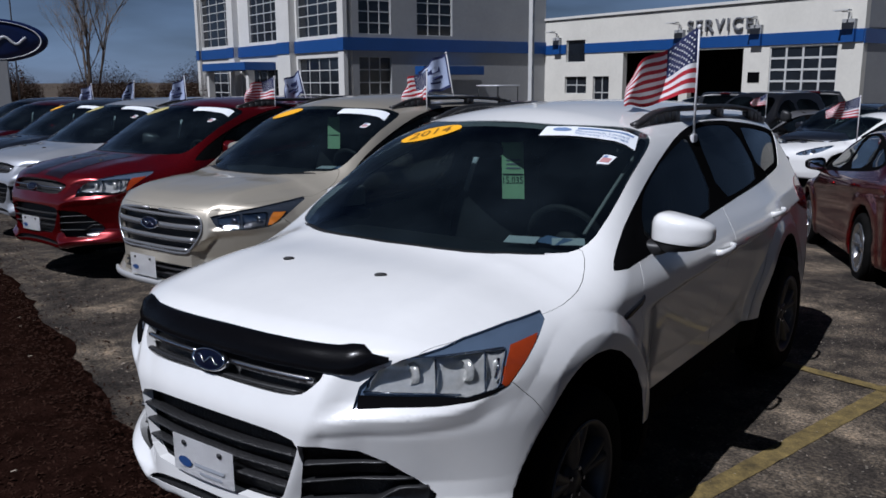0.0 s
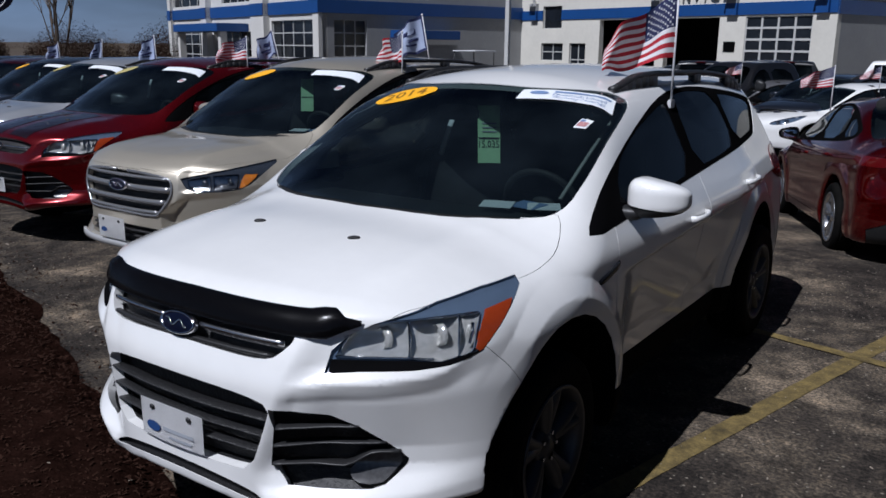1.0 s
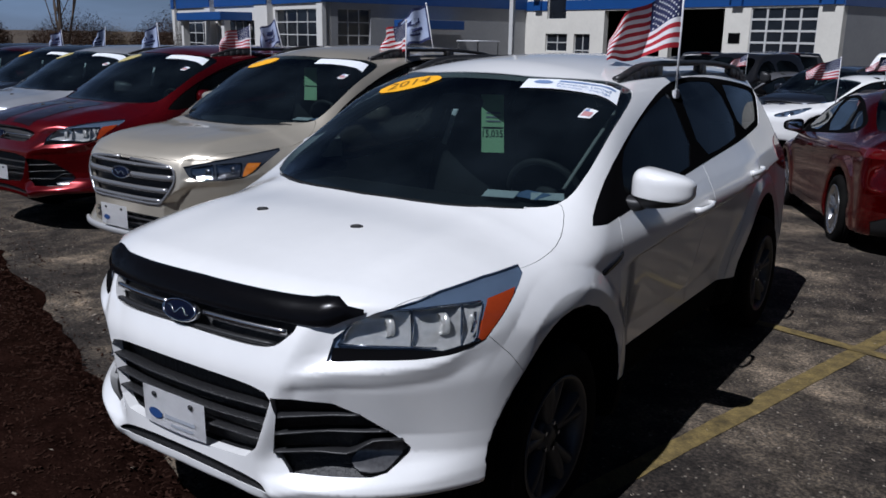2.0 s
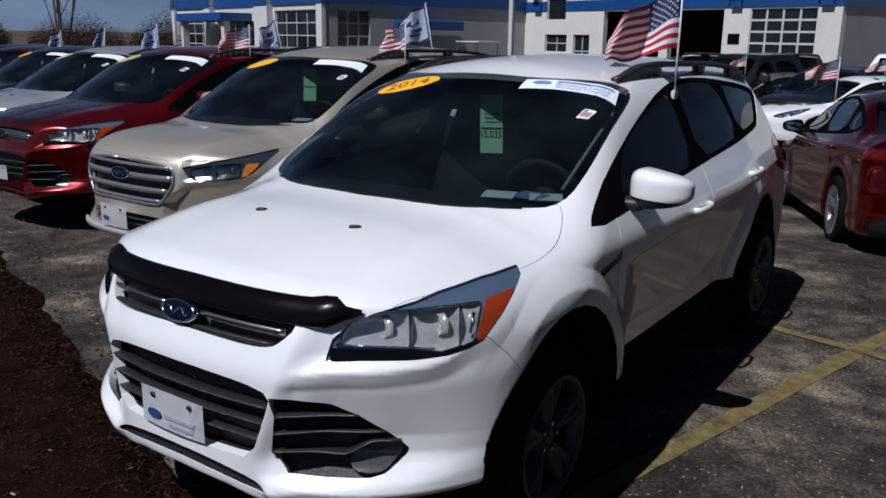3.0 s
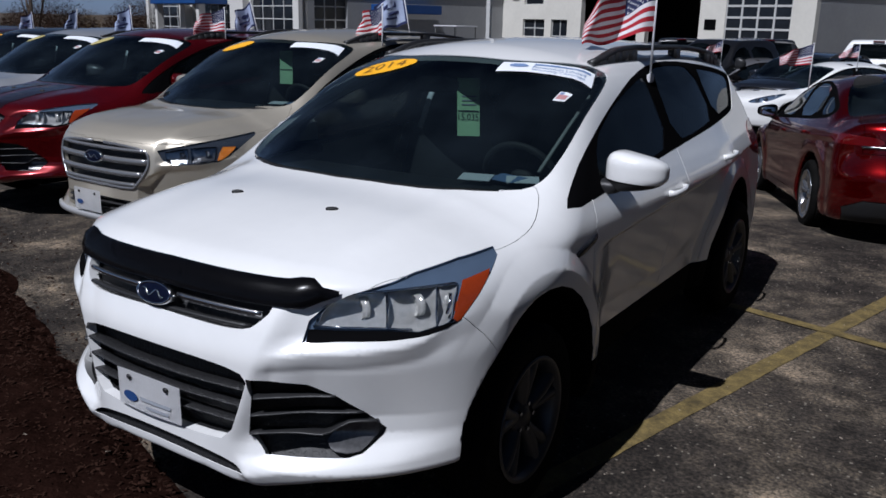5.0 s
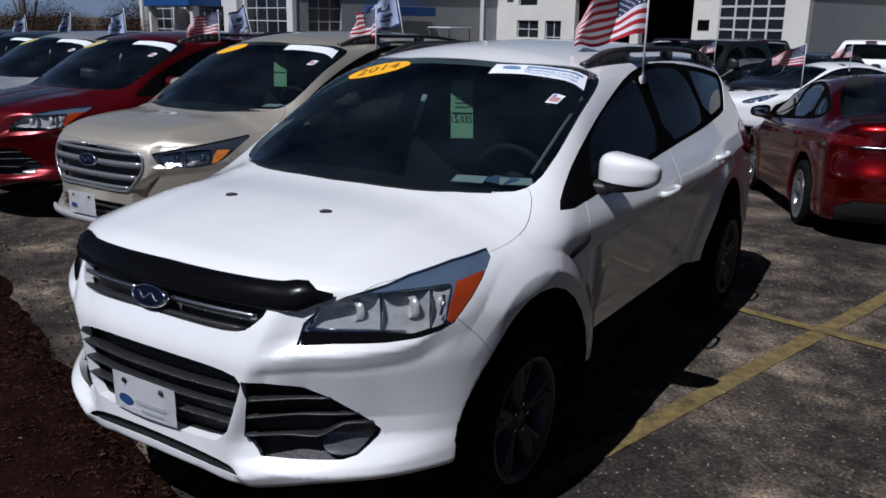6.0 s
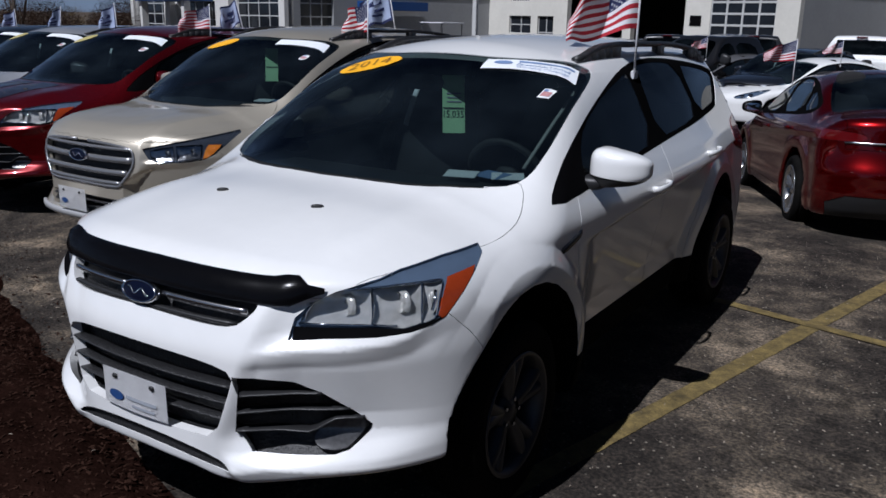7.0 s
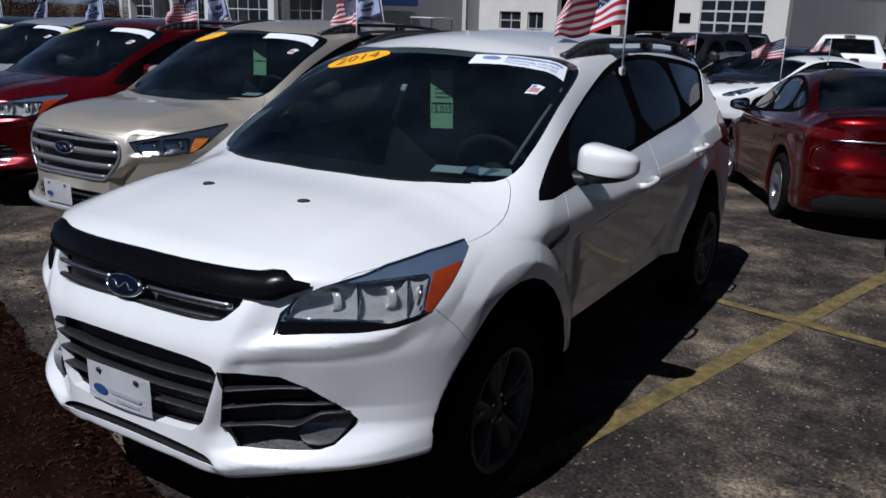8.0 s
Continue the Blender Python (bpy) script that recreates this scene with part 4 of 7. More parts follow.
def make_crossover(sh, face):
    """face: "early", with a split grille and a lower intake, or "late", with one large six-sided grille."""
    kit = Kit()
    nose = crossover_nose if face == "early" else late_nose
    form = crossover if face == "early" else late_crossover
    # lamps
    if face == "early":
        lamp = [(0.500, 0.800), (0.520, 0.86), (0.575, 0.905), (0.640, 0.935), (0.72, 0.957), (0.83, 0.978), (0.97, 0.992), (1.096, 0.996), (1.106, 0.980), (1.068, 0.944), (1.014, 0.896), (0.968, 0.850), (0.92, 0.833), (0.86, 0.820), (0.76, 0.812), (0.60, 0.808)]
    else:
        lamp = [(0.505, 0.86), (0.6, 0.878), (0.72, 0.903), (0.86, 0.926), (1.085, 0.953), (1.1, 0.94), (1.03, 0.878), (0.97, 0.823), (0.9, 0.788), (0.78, 0.773), (0.62, 0.77), (0.545, 0.793)]
    sh.cut("headlight", lamp, CORNER, UP, (0.5, -0.8, 0.3), facing=-0.1, times=0, centre=lambda c: c.y < 0.95 and c.x > 0.4)
    # nose
    if face == "early":
        sh.cut("grille_upper", [(-0.1, 0.945), (0.25, 0.940), (0.425, 0.91), (0.435, 0.885), (0.405, 0.850), (0.375, 0.828), (0.30, 0.822), (0.15, 0.828), (-0.1, 0.832)], FRONT, UP, (0, -1, 0.2), facing=0.1, times=1)
        sh.cut("grille_lower", [(-0.1, 0.720), (0.15, 0.720), (0.30, 0.710), (0.392, 0.688), (0.372, 0.62), (0.318, 0.470), (0.20, 0.463), (-0.1, 0.466)], FRONT, UP, (0, -1, 0), facing=0.1, times=1)
        sh.cut("fog_grille", [(0.388, 0.68), (0.439, 0.677), (0.539, 0.666), (0.606, 0.63), (0.679, 0.562), (0.718, 0.518), (0.716, 0.503), (0.682, 0.452), (0.653, 0.442), (0.425, 0.434), (0.372, 0.494), (0.386, 0.56), (0.398, 0.62)], FRONT, UP, (0, -1, 0), facing=0.1, times=0)
        sh.cut("fog_lamp", [(0.571, 0.478), (0.586, 0.505), (0.626, 0.528), (0.686, 0.531), (0.708, 0.512), (0.678, 0.464), (0.641, 0.456), (0.596, 0.46)], FRONT, UP, (0, -1, 0), within=("fog_grille",), facing=0.1, times=1)
        sh.cut("chin_slot", [(-0.1, 0.424), (0.084, 0.424), (0.20, 0.416), (0.30, 0.400), (0.37, 0.372), (0.355, 0.358), (0.30, 0.366), (0.20, 0.380), (0.084, 0.388), (-0.1, 0.390)], FRONT, UP, (0, -1, 0), facing=0.0, times=1)
    else:
        sh.cut("grille_upper", [(-0.095, 0.883), (0.237, 0.88), (0.432, 0.862), (0.48, 0.84), (0.494, 0.778), (0.48, 0.723), (0.394, 0.615), (0.356, 0.595), (-0.095, 0.603)], FRONT, UP, (0, -1, 0.2), facing=0.1, times=1)
        sh.cut("grille_lower", [(-0.1, 0.515), (0.40, 0.51), (0.56, 0.485), (0.52, 0.41), (-0.1, 0.385)], FRONT, UP, (0, -1, 0), facing=0.1, times=1)
        sh.cut("fog_grille", [(0.56, 0.60), (0.74, 0.585), (0.78, 0.52), (0.68, 0.47), (0.56, 0.47)], FRONT, UP, (0, -1, 0), facing=0.1, times=1)
    # painted panels
    low = 0.0 if face == "early" else -0.05
    hood = [(-0.6, 0.02), (0.40, 0.06), (0.57, 0.14), (0.68, 0.30), (0.765, 0.55), (0.802, 0.74), (0.815, 0.86), (0.816, 0.98), (0.795, 1.08), (0.745, 1.18), (0.70, 1.18), (0.60, 1.05 + low), (0.42, 0.955 + low), (0.2, 0.915 + low), (-0.6, 0.90 + low)]
    sh.cut("hood", hood, FRONT, SIDE, (0, -0.3, 1), facing=0.35, times=1, centre=lambda c: c.z > 0.9)
    sh.cut("cowl", [(-0.6, 0.88 + low), (0.20, 0.895 + low), (0.42, 0.938 + low), (0.56, 0.995 + low), (0.64, 1.06 + low), (0.62, 1.10 + low), (0.3, 0.98 + low), (-0.6, 0.94 + low)], FRONT, SIDE, (0, -0.3, 1), facing=0.35, times=0, centre=lambda c: c.z > 1.0)
    sh.cut("front_bumper", [(-0.2, 0.1), (-0.2, 0.99), (0.46, 0.99), (0.46, 0.86), (0.53, 0.79), (0.60, 0.70), (0.64, 0.1)], SIDE, UP, (0.3, -1, 0), facing=-1, times=0, centre=lambda c: c.y < 0.7)
    # parts
    kit.add("body", sh.panel("body", rim=0.03, gap=0.0012), "paint", smooth=None)
    kit.add("hood", sh.panel("hood", rim=0.03, gap=0.0014), "paint")
    for i in (0, 1):
        kit.add("wheel_liner", sh.panel("wheel_liner%d" % i, rim=0.0, whole=False), SHADED_PLASTIC, "black plastic wheel housing liner", pair=True)
    kit.add("cowl", sh.panel("cowl", offset=-0.008, rim=0.02), BLACK_PLASTIC, "black plastic cowl below the windshield")
    kit.add("front_bumper", sh.panel("front_bumper", rim=0.035, gap=0.001), "paint")
    fd = kit.add("front_door", sh.panel("front_door", rim=0.025, gap=0.0025, whole=False), "paint", pair=True)
    rd = kit.add("rear_door", sh.panel("rear_door", rim=0.025, gap=0.0025, whole=False), "paint", pair=True)
    kit.add("sill_cladding", sh.panel("sill_cladding", offset=0.004, rim=0.01, whole=False), SHADED_PLASTIC, "black plastic sill cladding", pair=True)
    kit.add("windshield", sh.panel("windshield", offset=-0.003, rim=0.004), GLASS, "dark tinted windshield glass")
    ws = kit.add("window_surround", sh.panel("window_surround", offset=-0.003, rim=0.02, whole=False), GLOSS_BLACK, "gloss black window surround", pair=True)
    for n in ("front_window", "rear_window", "quarter_window"):
        kit.add(n, sh.panel(n, offset=-0.006, rim=0.004, whole=False), GLASS_DARK if n != "front_window" else GLASS_SIDE, "dark tinted side glass", pair=True, under=ws)
    kit.add("rear_glass", sh.panel("rear_glass", offset=-0.003, rim=0.01), GLASS_DARK)
    # windshield's black band
    kit.add("tail_light", sh.panel("tail_light", offset=0.004, rim=0.02, whole=False), RED_LENS, "red tail light lens", pair=True)
    # headlights: dark bezel, chrome bowls set in, amber marker, clear lens over all
    lens = sh.panel("headlight", offset=-0.001, rim=0.003, whole=False)
    view = (0.5, -0.8, 0.3)
    if face == "early":
        bowls = ([(0.530, 0.842), (0.545, 0.872), (0.572, 0.905), (0.62, 0.930), (0.668, 0.941), (0.742, 0.944), (0.746, 0.840)], [(0.748, 0.840), (0.744, 0.944), (0.82, 0.949), (0.894, 0.950), (0.892, 0.842), (0.84, 0.832)], [(0.894, 0.842), (0.896, 0.950), (0.962, 0.948), (0.952, 0.918), (0.940, 0.860), (0.93, 0.848)])
        amber = [(0.945, 0.857), (0.964, 0.922), (0.976, 0.950), (1.072, 0.958), (1.062, 0.942), (1.010, 0.896), (0.966, 0.852), (0.955, 0.848)]
        under = [(0.512, 0.800), (0.516, 0.836), (0.745, 0.836), (0.84, 0.829), (0.925, 0.845), (0.970, 0.852), (0.92, 0.830), (0.86, 0.816), (0.76, 0.808), (0.667, 0.804)]
    else:
        bowls = ([(0.56, 0.803), (0.55, 0.85), (0.62, 0.868), (0.7, 0.878), (0.71, 0.786), (0.61, 0.783)], [(0.73, 0.786), (0.72, 0.88), (0.83, 0.888), (0.885, 0.888), (0.875, 0.8)])
        amber = [(0.892, 0.796), (0.905, 0.848), (0.925, 0.886), (1.005, 0.883), (0.99, 0.86), (0.955, 0.826), (0.92, 0.803)]
        under = [(0.56, 0.794), (0.61, 0.782), (0.74, 0.784), (0.88, 0.794), (0.88, 0.786), (0.78, 0.776), (0.62, 0.773)]
    sh.cut("amber", amber, CORNER, UP, view, within=("headlight",), facing=-0.1, times=0)
    sh.cut("lamp_strip", under, CORNER, UP, view, within=("headlight",), facing=-0.1, times=0)
    for i, o in enumerate(bowls):
        sh.cut("bowl%d" % i, o, CORNER, UP, view, within=("headlight",), facing=-0.1, times=0)
    hl = kit.add("headlight", sh.panel("headlight", offset=-0.010, rim=-0.008, whole=False), LAMP_DARK if face == "early" else LAMP_BLACK, "headlight with clear lens, chrome reflectors and amber marker", pair=True)
    for i, o in enumerate(bowls):
        depth = (0.032, 0.030, 0.020)[i]
        bm = sh.panel("bowl%d" % i, offset=-0.010, rim=0.0, whole=False)
        bmesh.ops.subdivide_edges(bm, edges=bm.edges[:], cuts=1, use_grid_fill=True)
        h0, h1 = min(p[0] for p in o), max(p[0] for p in o)
        z0, z1 = min(p[1] for p in o), max(p[1] for p in o)
        for v in bm.verts:
            a, b = (v.co.dot(Vector(CORNER)) - h0) / (h1 - h0) * 2 - 1, (v.co.z - z0) / (z1 - z0) * 2 - 1
            k = max(0.0, 1 - max(abs(a), abs(b)) ** 4) * (1 - 0.3 * (a * a + b * b))
            v.co += Vector((-0.35, 0.93, 0.05)) * depth * 1.5 * k
        mid = sum((v.co for v in bm.verts), Vector()) / len(bm.verts) + Vector((-0.35, 0.93, 0)) * depth * 0.4
        bowl = kit.add("reflector", bm, REFLECTOR if face == "early" else SHADED_CHROME, "chrome reflector bowl", pair=True, under=hl, smooth=True)
        bulb = bmesh.new()
        if i < 2:
            turn = Matrix.Rotation(radians(62), 4, "Z")
            r = 0.030 if face == "early" else 0.020
            lathe(bulb, [(0.004, 0.012), (r * 0.5, 0.004), (r * 0.85, 0.012), (r, 0.0), (r * 1.1, -0.004), (r * 1.16, 0.02)], 24)
            for v in bulb.verts:
                v.co = turn @ v.co + mid + Vector((0.3, -0.95, 0)) * 0.004
        else:
            blob(bulb, mid, (0.010, 0.010, 0.018), 2, (12, 8))
        kit.add("bulb", bulb, REFLECTOR if face == "early" else CHROME, pair=True, under=hl, smooth=True)
    kit.add("side_marker", sh.panel("amber", offset=0.0012 if face == "early" else -0.003, rim=0.012, whole=False), AMBER if face == "early" else AMBER_PALE, "amber side marker", pair=True, under=hl)
    kit.add("lamp_strip", sh.panel("lamp_strip", offset=0.0012 if face == "early" else -0.004, rim=0.01, whole=False), GLOSS_BLACK if face == "early" else CHROME, pair=True, under=hl)
    if face == "early":
        # bright edges and rims inside the lamp
        def inside(h, z, depth):
            s = np.arange(0.8, -0.6, -0.002)
            x, y = 0.8 * h + 0.6 * s, 0.6 * h - 0.8 * s
            k = float(s[np.argmax(form(x, y, np.full_like(s, z)) < 0)]) - depth
            return Vector((0.8 * h + 0.6 * k, 0.6 * h - 0.8 * k, z))
        for line, r in (([(0.545, 0.852), (0.553, 0.875), (0.573, 0.902)], 0.0045), ([(0.62, 0.933), (0.67, 0.940), (0.745, 0.943), (0.85, 0.948), (0.955, 0.947)], 0.003),
                        ([(0.53, 0.843), (0.62, 0.842), (0.75, 0.840), (0.82, 0.836)], 0.003), ([(0.746, 0.842), (0.750, 0.89), (0.744, 0.942)], 0.004), ([(0.893, 0.845), (0.897, 0.90), (0.896, 0.948)], 0.003), ([(0.925, 0.87), (0.934, 0.90), (0.936, 0.925)], 0.0055)):
            bm = bmesh.new()
            tube(bm, [inside(h, z, 0.007) for h, z in line], r, 6)
            kit.add("lamp_trim", bm, CHROME, "bright trim edge in the lamp", pair=True, under=hl, smooth=True)
    kit.add("lens", lens, CLEAR, "clear plastic lens", pair=True, under=hl)
    # grilles
    gu = kit.add("grille_upper", sh.panel("grille_upper", offset=-0.045, rim=-0.012), GRILLE_BLACK, "black honeycomb grille" if face == "early" else "black grille with bright bars")
    gl = kit.add("grille_lower", sh.panel("grille_lower", offset=-0.06, rim=-0.026), GRILLE_BLACK, "black lower grille with slats")
    fg = kit.add("fog_grille", sh.panel("fog_grille", offset=-0.055, rim=-0.021, whole=False), GRILLE_BLACK, "black fog lamp grille with slats", pair=True)
    if face == "early":
        kit.add("chin_slot", sh.panel("chin_slot", offset=-0.02, rim=-0.018), GRILLE_BLACK)
        for s in (-1, 1):
            bm = bmesh.new()
            bar_along(bm, [(p[0], p[1] - 0.001, 0.880 - 0.008 * (abs(p[0]) / 0.4) ** 2) for p in nose_line(nose, 0.885, 0.085 * s, 0.405 * s)], 0.018, 0.014)
            kit.add("grille_bar", bm, CHROME_DULL, "satin bright bar", under=gu, smooth=True)
        bm = bmesh.new()
        bar_along(bm, [(p[0], p[1] + 0.006, 0.838 - 0.004 * (abs(p[0]) / 0.4) ** 2) for p in nose_line(nose, 0.84, -0.375, 0.375, 24)], 0.012, 0.02)
        kit.add("grille_bar", bm, BLACK_PLASTIC, under=gu, smooth=True)
        for z, xm in ((0.642, 0.372), (0.588, 0.357), (0.535, 0.342)):
            bm = bmesh.new()
            bar_along(bm, [(p[0], p[1] + 0.026, z) for p in nose_line(nose, z, -xm, xm, 24)], 0.009, 0.05)
            kit.add("slat", bm, GRILLE_BLACK, under=gl, smooth=True)
        for z, x0, x1 in ((0.620, 0.395, 0.60), (0.560, 0.380, 0.66), (0.496, 0.368, 0.59)):
            pts = [(p[0], p[1] + 0.012, z + (0.050 * ramp(0.55, 0.64, p[0]) if z < 0.53 else 0.013 * (p[0] - x0) / 0.25)) for p in nose_line(nose, z, x0, x1 if z > 0.53 else 0.695, 14)]
            bm = bmesh.new()
            bar_along(bm, pts, 0.008, 0.045)
            kit.add("slat", bm, BLACK_PLASTIC, pair=True, under=fg, smooth=True)
        bm = sh.panel("fog_lamp", offset=-0.024, rim=0.012, whole=False)
        kit.add("fog_lamp", bm, FOG_LENS, "small round-edged fog lamp", pair=True, under=fg, smooth=True)
        badge(kit, (0, float(nose(np.array(0.0), np.array(0.878))) - 0.014, 0.874), (0, -1, 0.40), 0.082, 0.036)
        # bug deflector along the hood's front edge
        bm = bmesh.new()
        rows = []
        for i in range(33):
            x = -0.60 + 1.20 * i / 32
            k = abs(x) / 0.60
            rows.append([])
            for j, (z, out) in enumerate(((0.900, 0.006), (0.908, 0.012), (0.928, 0.017), (0.950, 0.020), (0.970, 0.021), (0.974, 0.015), (0.964, 0.005))):
                zz = z + 0.010 * (1 - k * k) * 0.4 - 0.004 * k + (0.012 * ramp(0.72, 0.86, k) * ramp(1.0, 0.88, k) if j > 2 else 0)
                zz = zz + (0.943 - zz) * 0.8 * float(ramp(0.86, 1.0, np.array(k)))
                yy = float(nose(np.array(abs(x)), np.array(min(zz, 0.962)))) + max(0, zz - 0.962) * 1.6
                rows[-1].append((x, yy - out * (1.0 - 0.55 * k ** 8) - 0.02 * bulge(k, 0.88, 0.08), zz))
        rows_grid(bm, rows)
        bmesh.ops.solidify(bm, geom=bm.faces[:], thickness=0.004)
        bmesh.ops.recalc_face_normals(bm, faces=bm.faces[:])
        kit.add("hood_deflector", bm, DEFLECTOR, "smoked black plastic hood deflector", smooth=True)
        dealer_plate(kit, (-0.015, -0.012, 0.536), tilt=0.05, h=0.128)
    else:
        for z, xm, w in ((0.850, 0.455, 0.024), (0.778, 0.48, 0.044), (0.692, 0.44, 0.040), (0.622, 0.385, 0.026)):
            bm = bmesh.new()
            bar_along(bm, [(p[0], p[1] + 0.006, z) for p in nose_line(nose, z, -xm, xm, 24)], w, 0.03)
            kit.add("grille_bar", bm, GRILLE_SILVER, "satin bright bar", under=gu, smooth=True)
        rim = rounded([(0.0, 0.883), (0.237, 0.88), (0.432, 0.862), (0.48, 0.84), (0.494, 0.778), (0.48, 0.723), (0.394, 0.615), (0.356, 0.595), (0.0, 0.603)], 1)
        half = [p for p in rim if p[0] > 0.0]
        bm = bmesh.new()
        bar_along(bm, [(s * x, float(nose(np.array(abs(x)), np.array(z))) - 0.002, z) for s, pts in ((1, half), (-1, half[::-1])) for x, z in pts], 0.016, 0.02, up=(0, -1, 0))
        kit.add("grille_frame", bm, GRILLE_SILVER, "satin bright grille frame", under=gu, smooth=True)
        badge(kit, (0, float(nose(np.array(0.0), np.array(0.80))) - 0.018, 0.786), (0, -1, 0.15), 0.098, 0.043)
        for z in (0.47, 0.43):
            bm = bmesh.new()
            bar_along(bm, [(p[0], p[1] + 0.03, z) for p in nose_line(nose, z, -0.4, 0.4, 24)], 0.016, 0.04)
            kit.add("slat", bm, BLACK_PLASTIC, under=gl, smooth=True)
        bm = bmesh.new()
        blob(bm, (0.66, float(nose(np.array(0.66), np.array(0.53))) + 0.03, 0.53), (0.055, 0.02, 0.035), 2.2, (24, 14))
        kit.add("fog_lamp", bm, FOG_LENS, "small fog lamp", pair=True, under=fg, smooth=True)
        bm = bmesh.new()
        bar_along(bm, [(p[0], p[1] - 0.01, 0.365) for p in nose_line(nose, 0.36, -0.62, 0.62, 30)], 0.05, 0.03)
        kit.add("skid_lip", bm, SILVER_PLASTIC, "silver plastic lip under the bumper", smooth=True)
        dealer_plate(kit, (-0.05, -0.03, 0.482), tilt=0.0, curl=0.0)
    # washers, handles, rails, vents, mirrors
    for x in (-0.206, 0.255):
        p = on_form(form, x, y=0.584)
        bm = bmesh.new()
        blob(bm, p + Vector((0, 0, 0.004)), (0.019, 0.011, 0.008), 2.4, (16, 10), lambda q: Vector((q.x, q.y + 0.5 * q.x, q.z)))
        kit.add("washer_nozzle", bm, INTERIOR, smooth=True)
    for y, z, up in ((2.30, 0.965, fd), (3.27, 1.015, rd)):
        s = np.arange(1.0, 0.7, -0.002)
        x = float(s[np.argmax(form(s, np.full_like(s, y), np.full_like(s, z)) < 0)])
        bm = bmesh.new()
        bar_along(bm, [(x + o, y + d, z + 0.02 * d) for d, o in ((-0.10, 0.002), (-0.085, 0.026), (-0.03, 0.036), (0.04, 0.036), (0.095, 0.026), (0.11, 0.002))], 0.030, 0.018)
        kit.add("door_handle", bm, "paint", pair=True, under=up, smooth=True)
    bm = bmesh.new()
    s = np.arange(1.0, 0.7, -0.002)
    x = float(s[np.argmax(form(s, np.full_like(s, 1.27), np.full_like(s, 0.905)) < 0)])
    bar_along(bm, [(x - 0.002, 1.18, 0.890), (x + 0.003, 1.22, 0.898), (x + 0.003, 1.28, 0.910), (x + 0.001, 1.34, 0.922), (x - 0.004, 1.37, 0.930)], 0.028, 0.012)
    kit.add("fender_vent", bm, DEFLECTOR, "black fender vent", pair=True, smooth=True)
    bm = bmesh.new()
    pts = []
    for i in range(25):
        t = i / 24
        y = 1.99 + 1.95 * t
        x = 0.585 - 0.012 * t - 0.02 * (1 - t) ** 2
        z = float(on_form(form, x, y=y).z)
        pts.append((x, y, z + 0.042 * ramp(0.0, 0.16, t) * ramp(1.0, 0.88, t) + 0.006))
    bar_along(bm, pts, 0.030, 0.040)
    for a, b in ((0, 6), (13, 14), (20, 24)):
        for i in range(a, b):
            p = Vector(pts[i])
            box(bm, (p.x - 0.018, p.y - 0.01, p.z - 0.08), (p.x + 0.018, p.y + 0.10, p.z))
    kit.add("roof_rail", bm, BLACK_PLASTIC, "black raised roof rail", pair=True, smooth=True)
    mirror_parts(kit, (0.958, 1.595, 1.147), (0.122, 0.075, 0.066))
    stickers(kit, face)
    # inner wheel housings and floor
    bm = bmesh.new()
    box(bm, (-0.52, 0.30, 0.27), (0.52, 4.2, 0.55), 0.05)
    kit.add("underbody", bm, SHADED_PLASTIC, smooth=False)
    plain_interior(kit, 1.02, 1.045, 0.45, (2.0, 2.9), 0.70, 1.66)
    add_wheels(kit, WHEEL_Y, WHEEL_R, 0.905, 0.235, 0.225, 5, ALLOY)
    return kit


# ---- a four-door saloon: front at y = 0, rear at y = 4.55 ----
SALOON_Y, SALOON_R = (0.90, 3.55), 0.325
sal_front = curve_of([0.12, 0.25, 0.35, 0.55, 0.66, 0.74, 0.85], [0.10, 0.02, 0.0, 0.0, 0.02, 0.07, 0.22])
sal_top = curve_of([-0.2, 0.0, 0.20, 0.60, 1.0, 1.12, 1.5, 1.95, 2.4, 2.9, 3.35, 3.92, 4.08, 4.40, 4.6],
                   [0.55, 0.67, 0.79, 0.89, 0.95, 0.985, 1.19, 1.385, 1.462, 1.465, 1.40, 1.13, 1.095, 1.07, 1.02])
sal_rear = curve_of([0.15, 0.28, 0.45, 0.62, 0.80, 0.98, 1.1], [4.38, 4.50, 4.55, 4.54, 4.50, 4.49, 4.45])
sal_side = curve_of([0.12, 0.22, 0.45, 0.70, 0.86, 0.94, 1.0, 1.32, 1.45, 1.6], [0.82, 0.86, 0.895, 0.905, 0.895, 0.87, 0.825, 0.645, 0.56, 0.42])


def saloon_nose(X, z):
    u = np.clip(X / 0.93, 0, 0.999)
    return sal_front(z) + 0.85 * (1 - np.sqrt(1 - u ** 2.5))


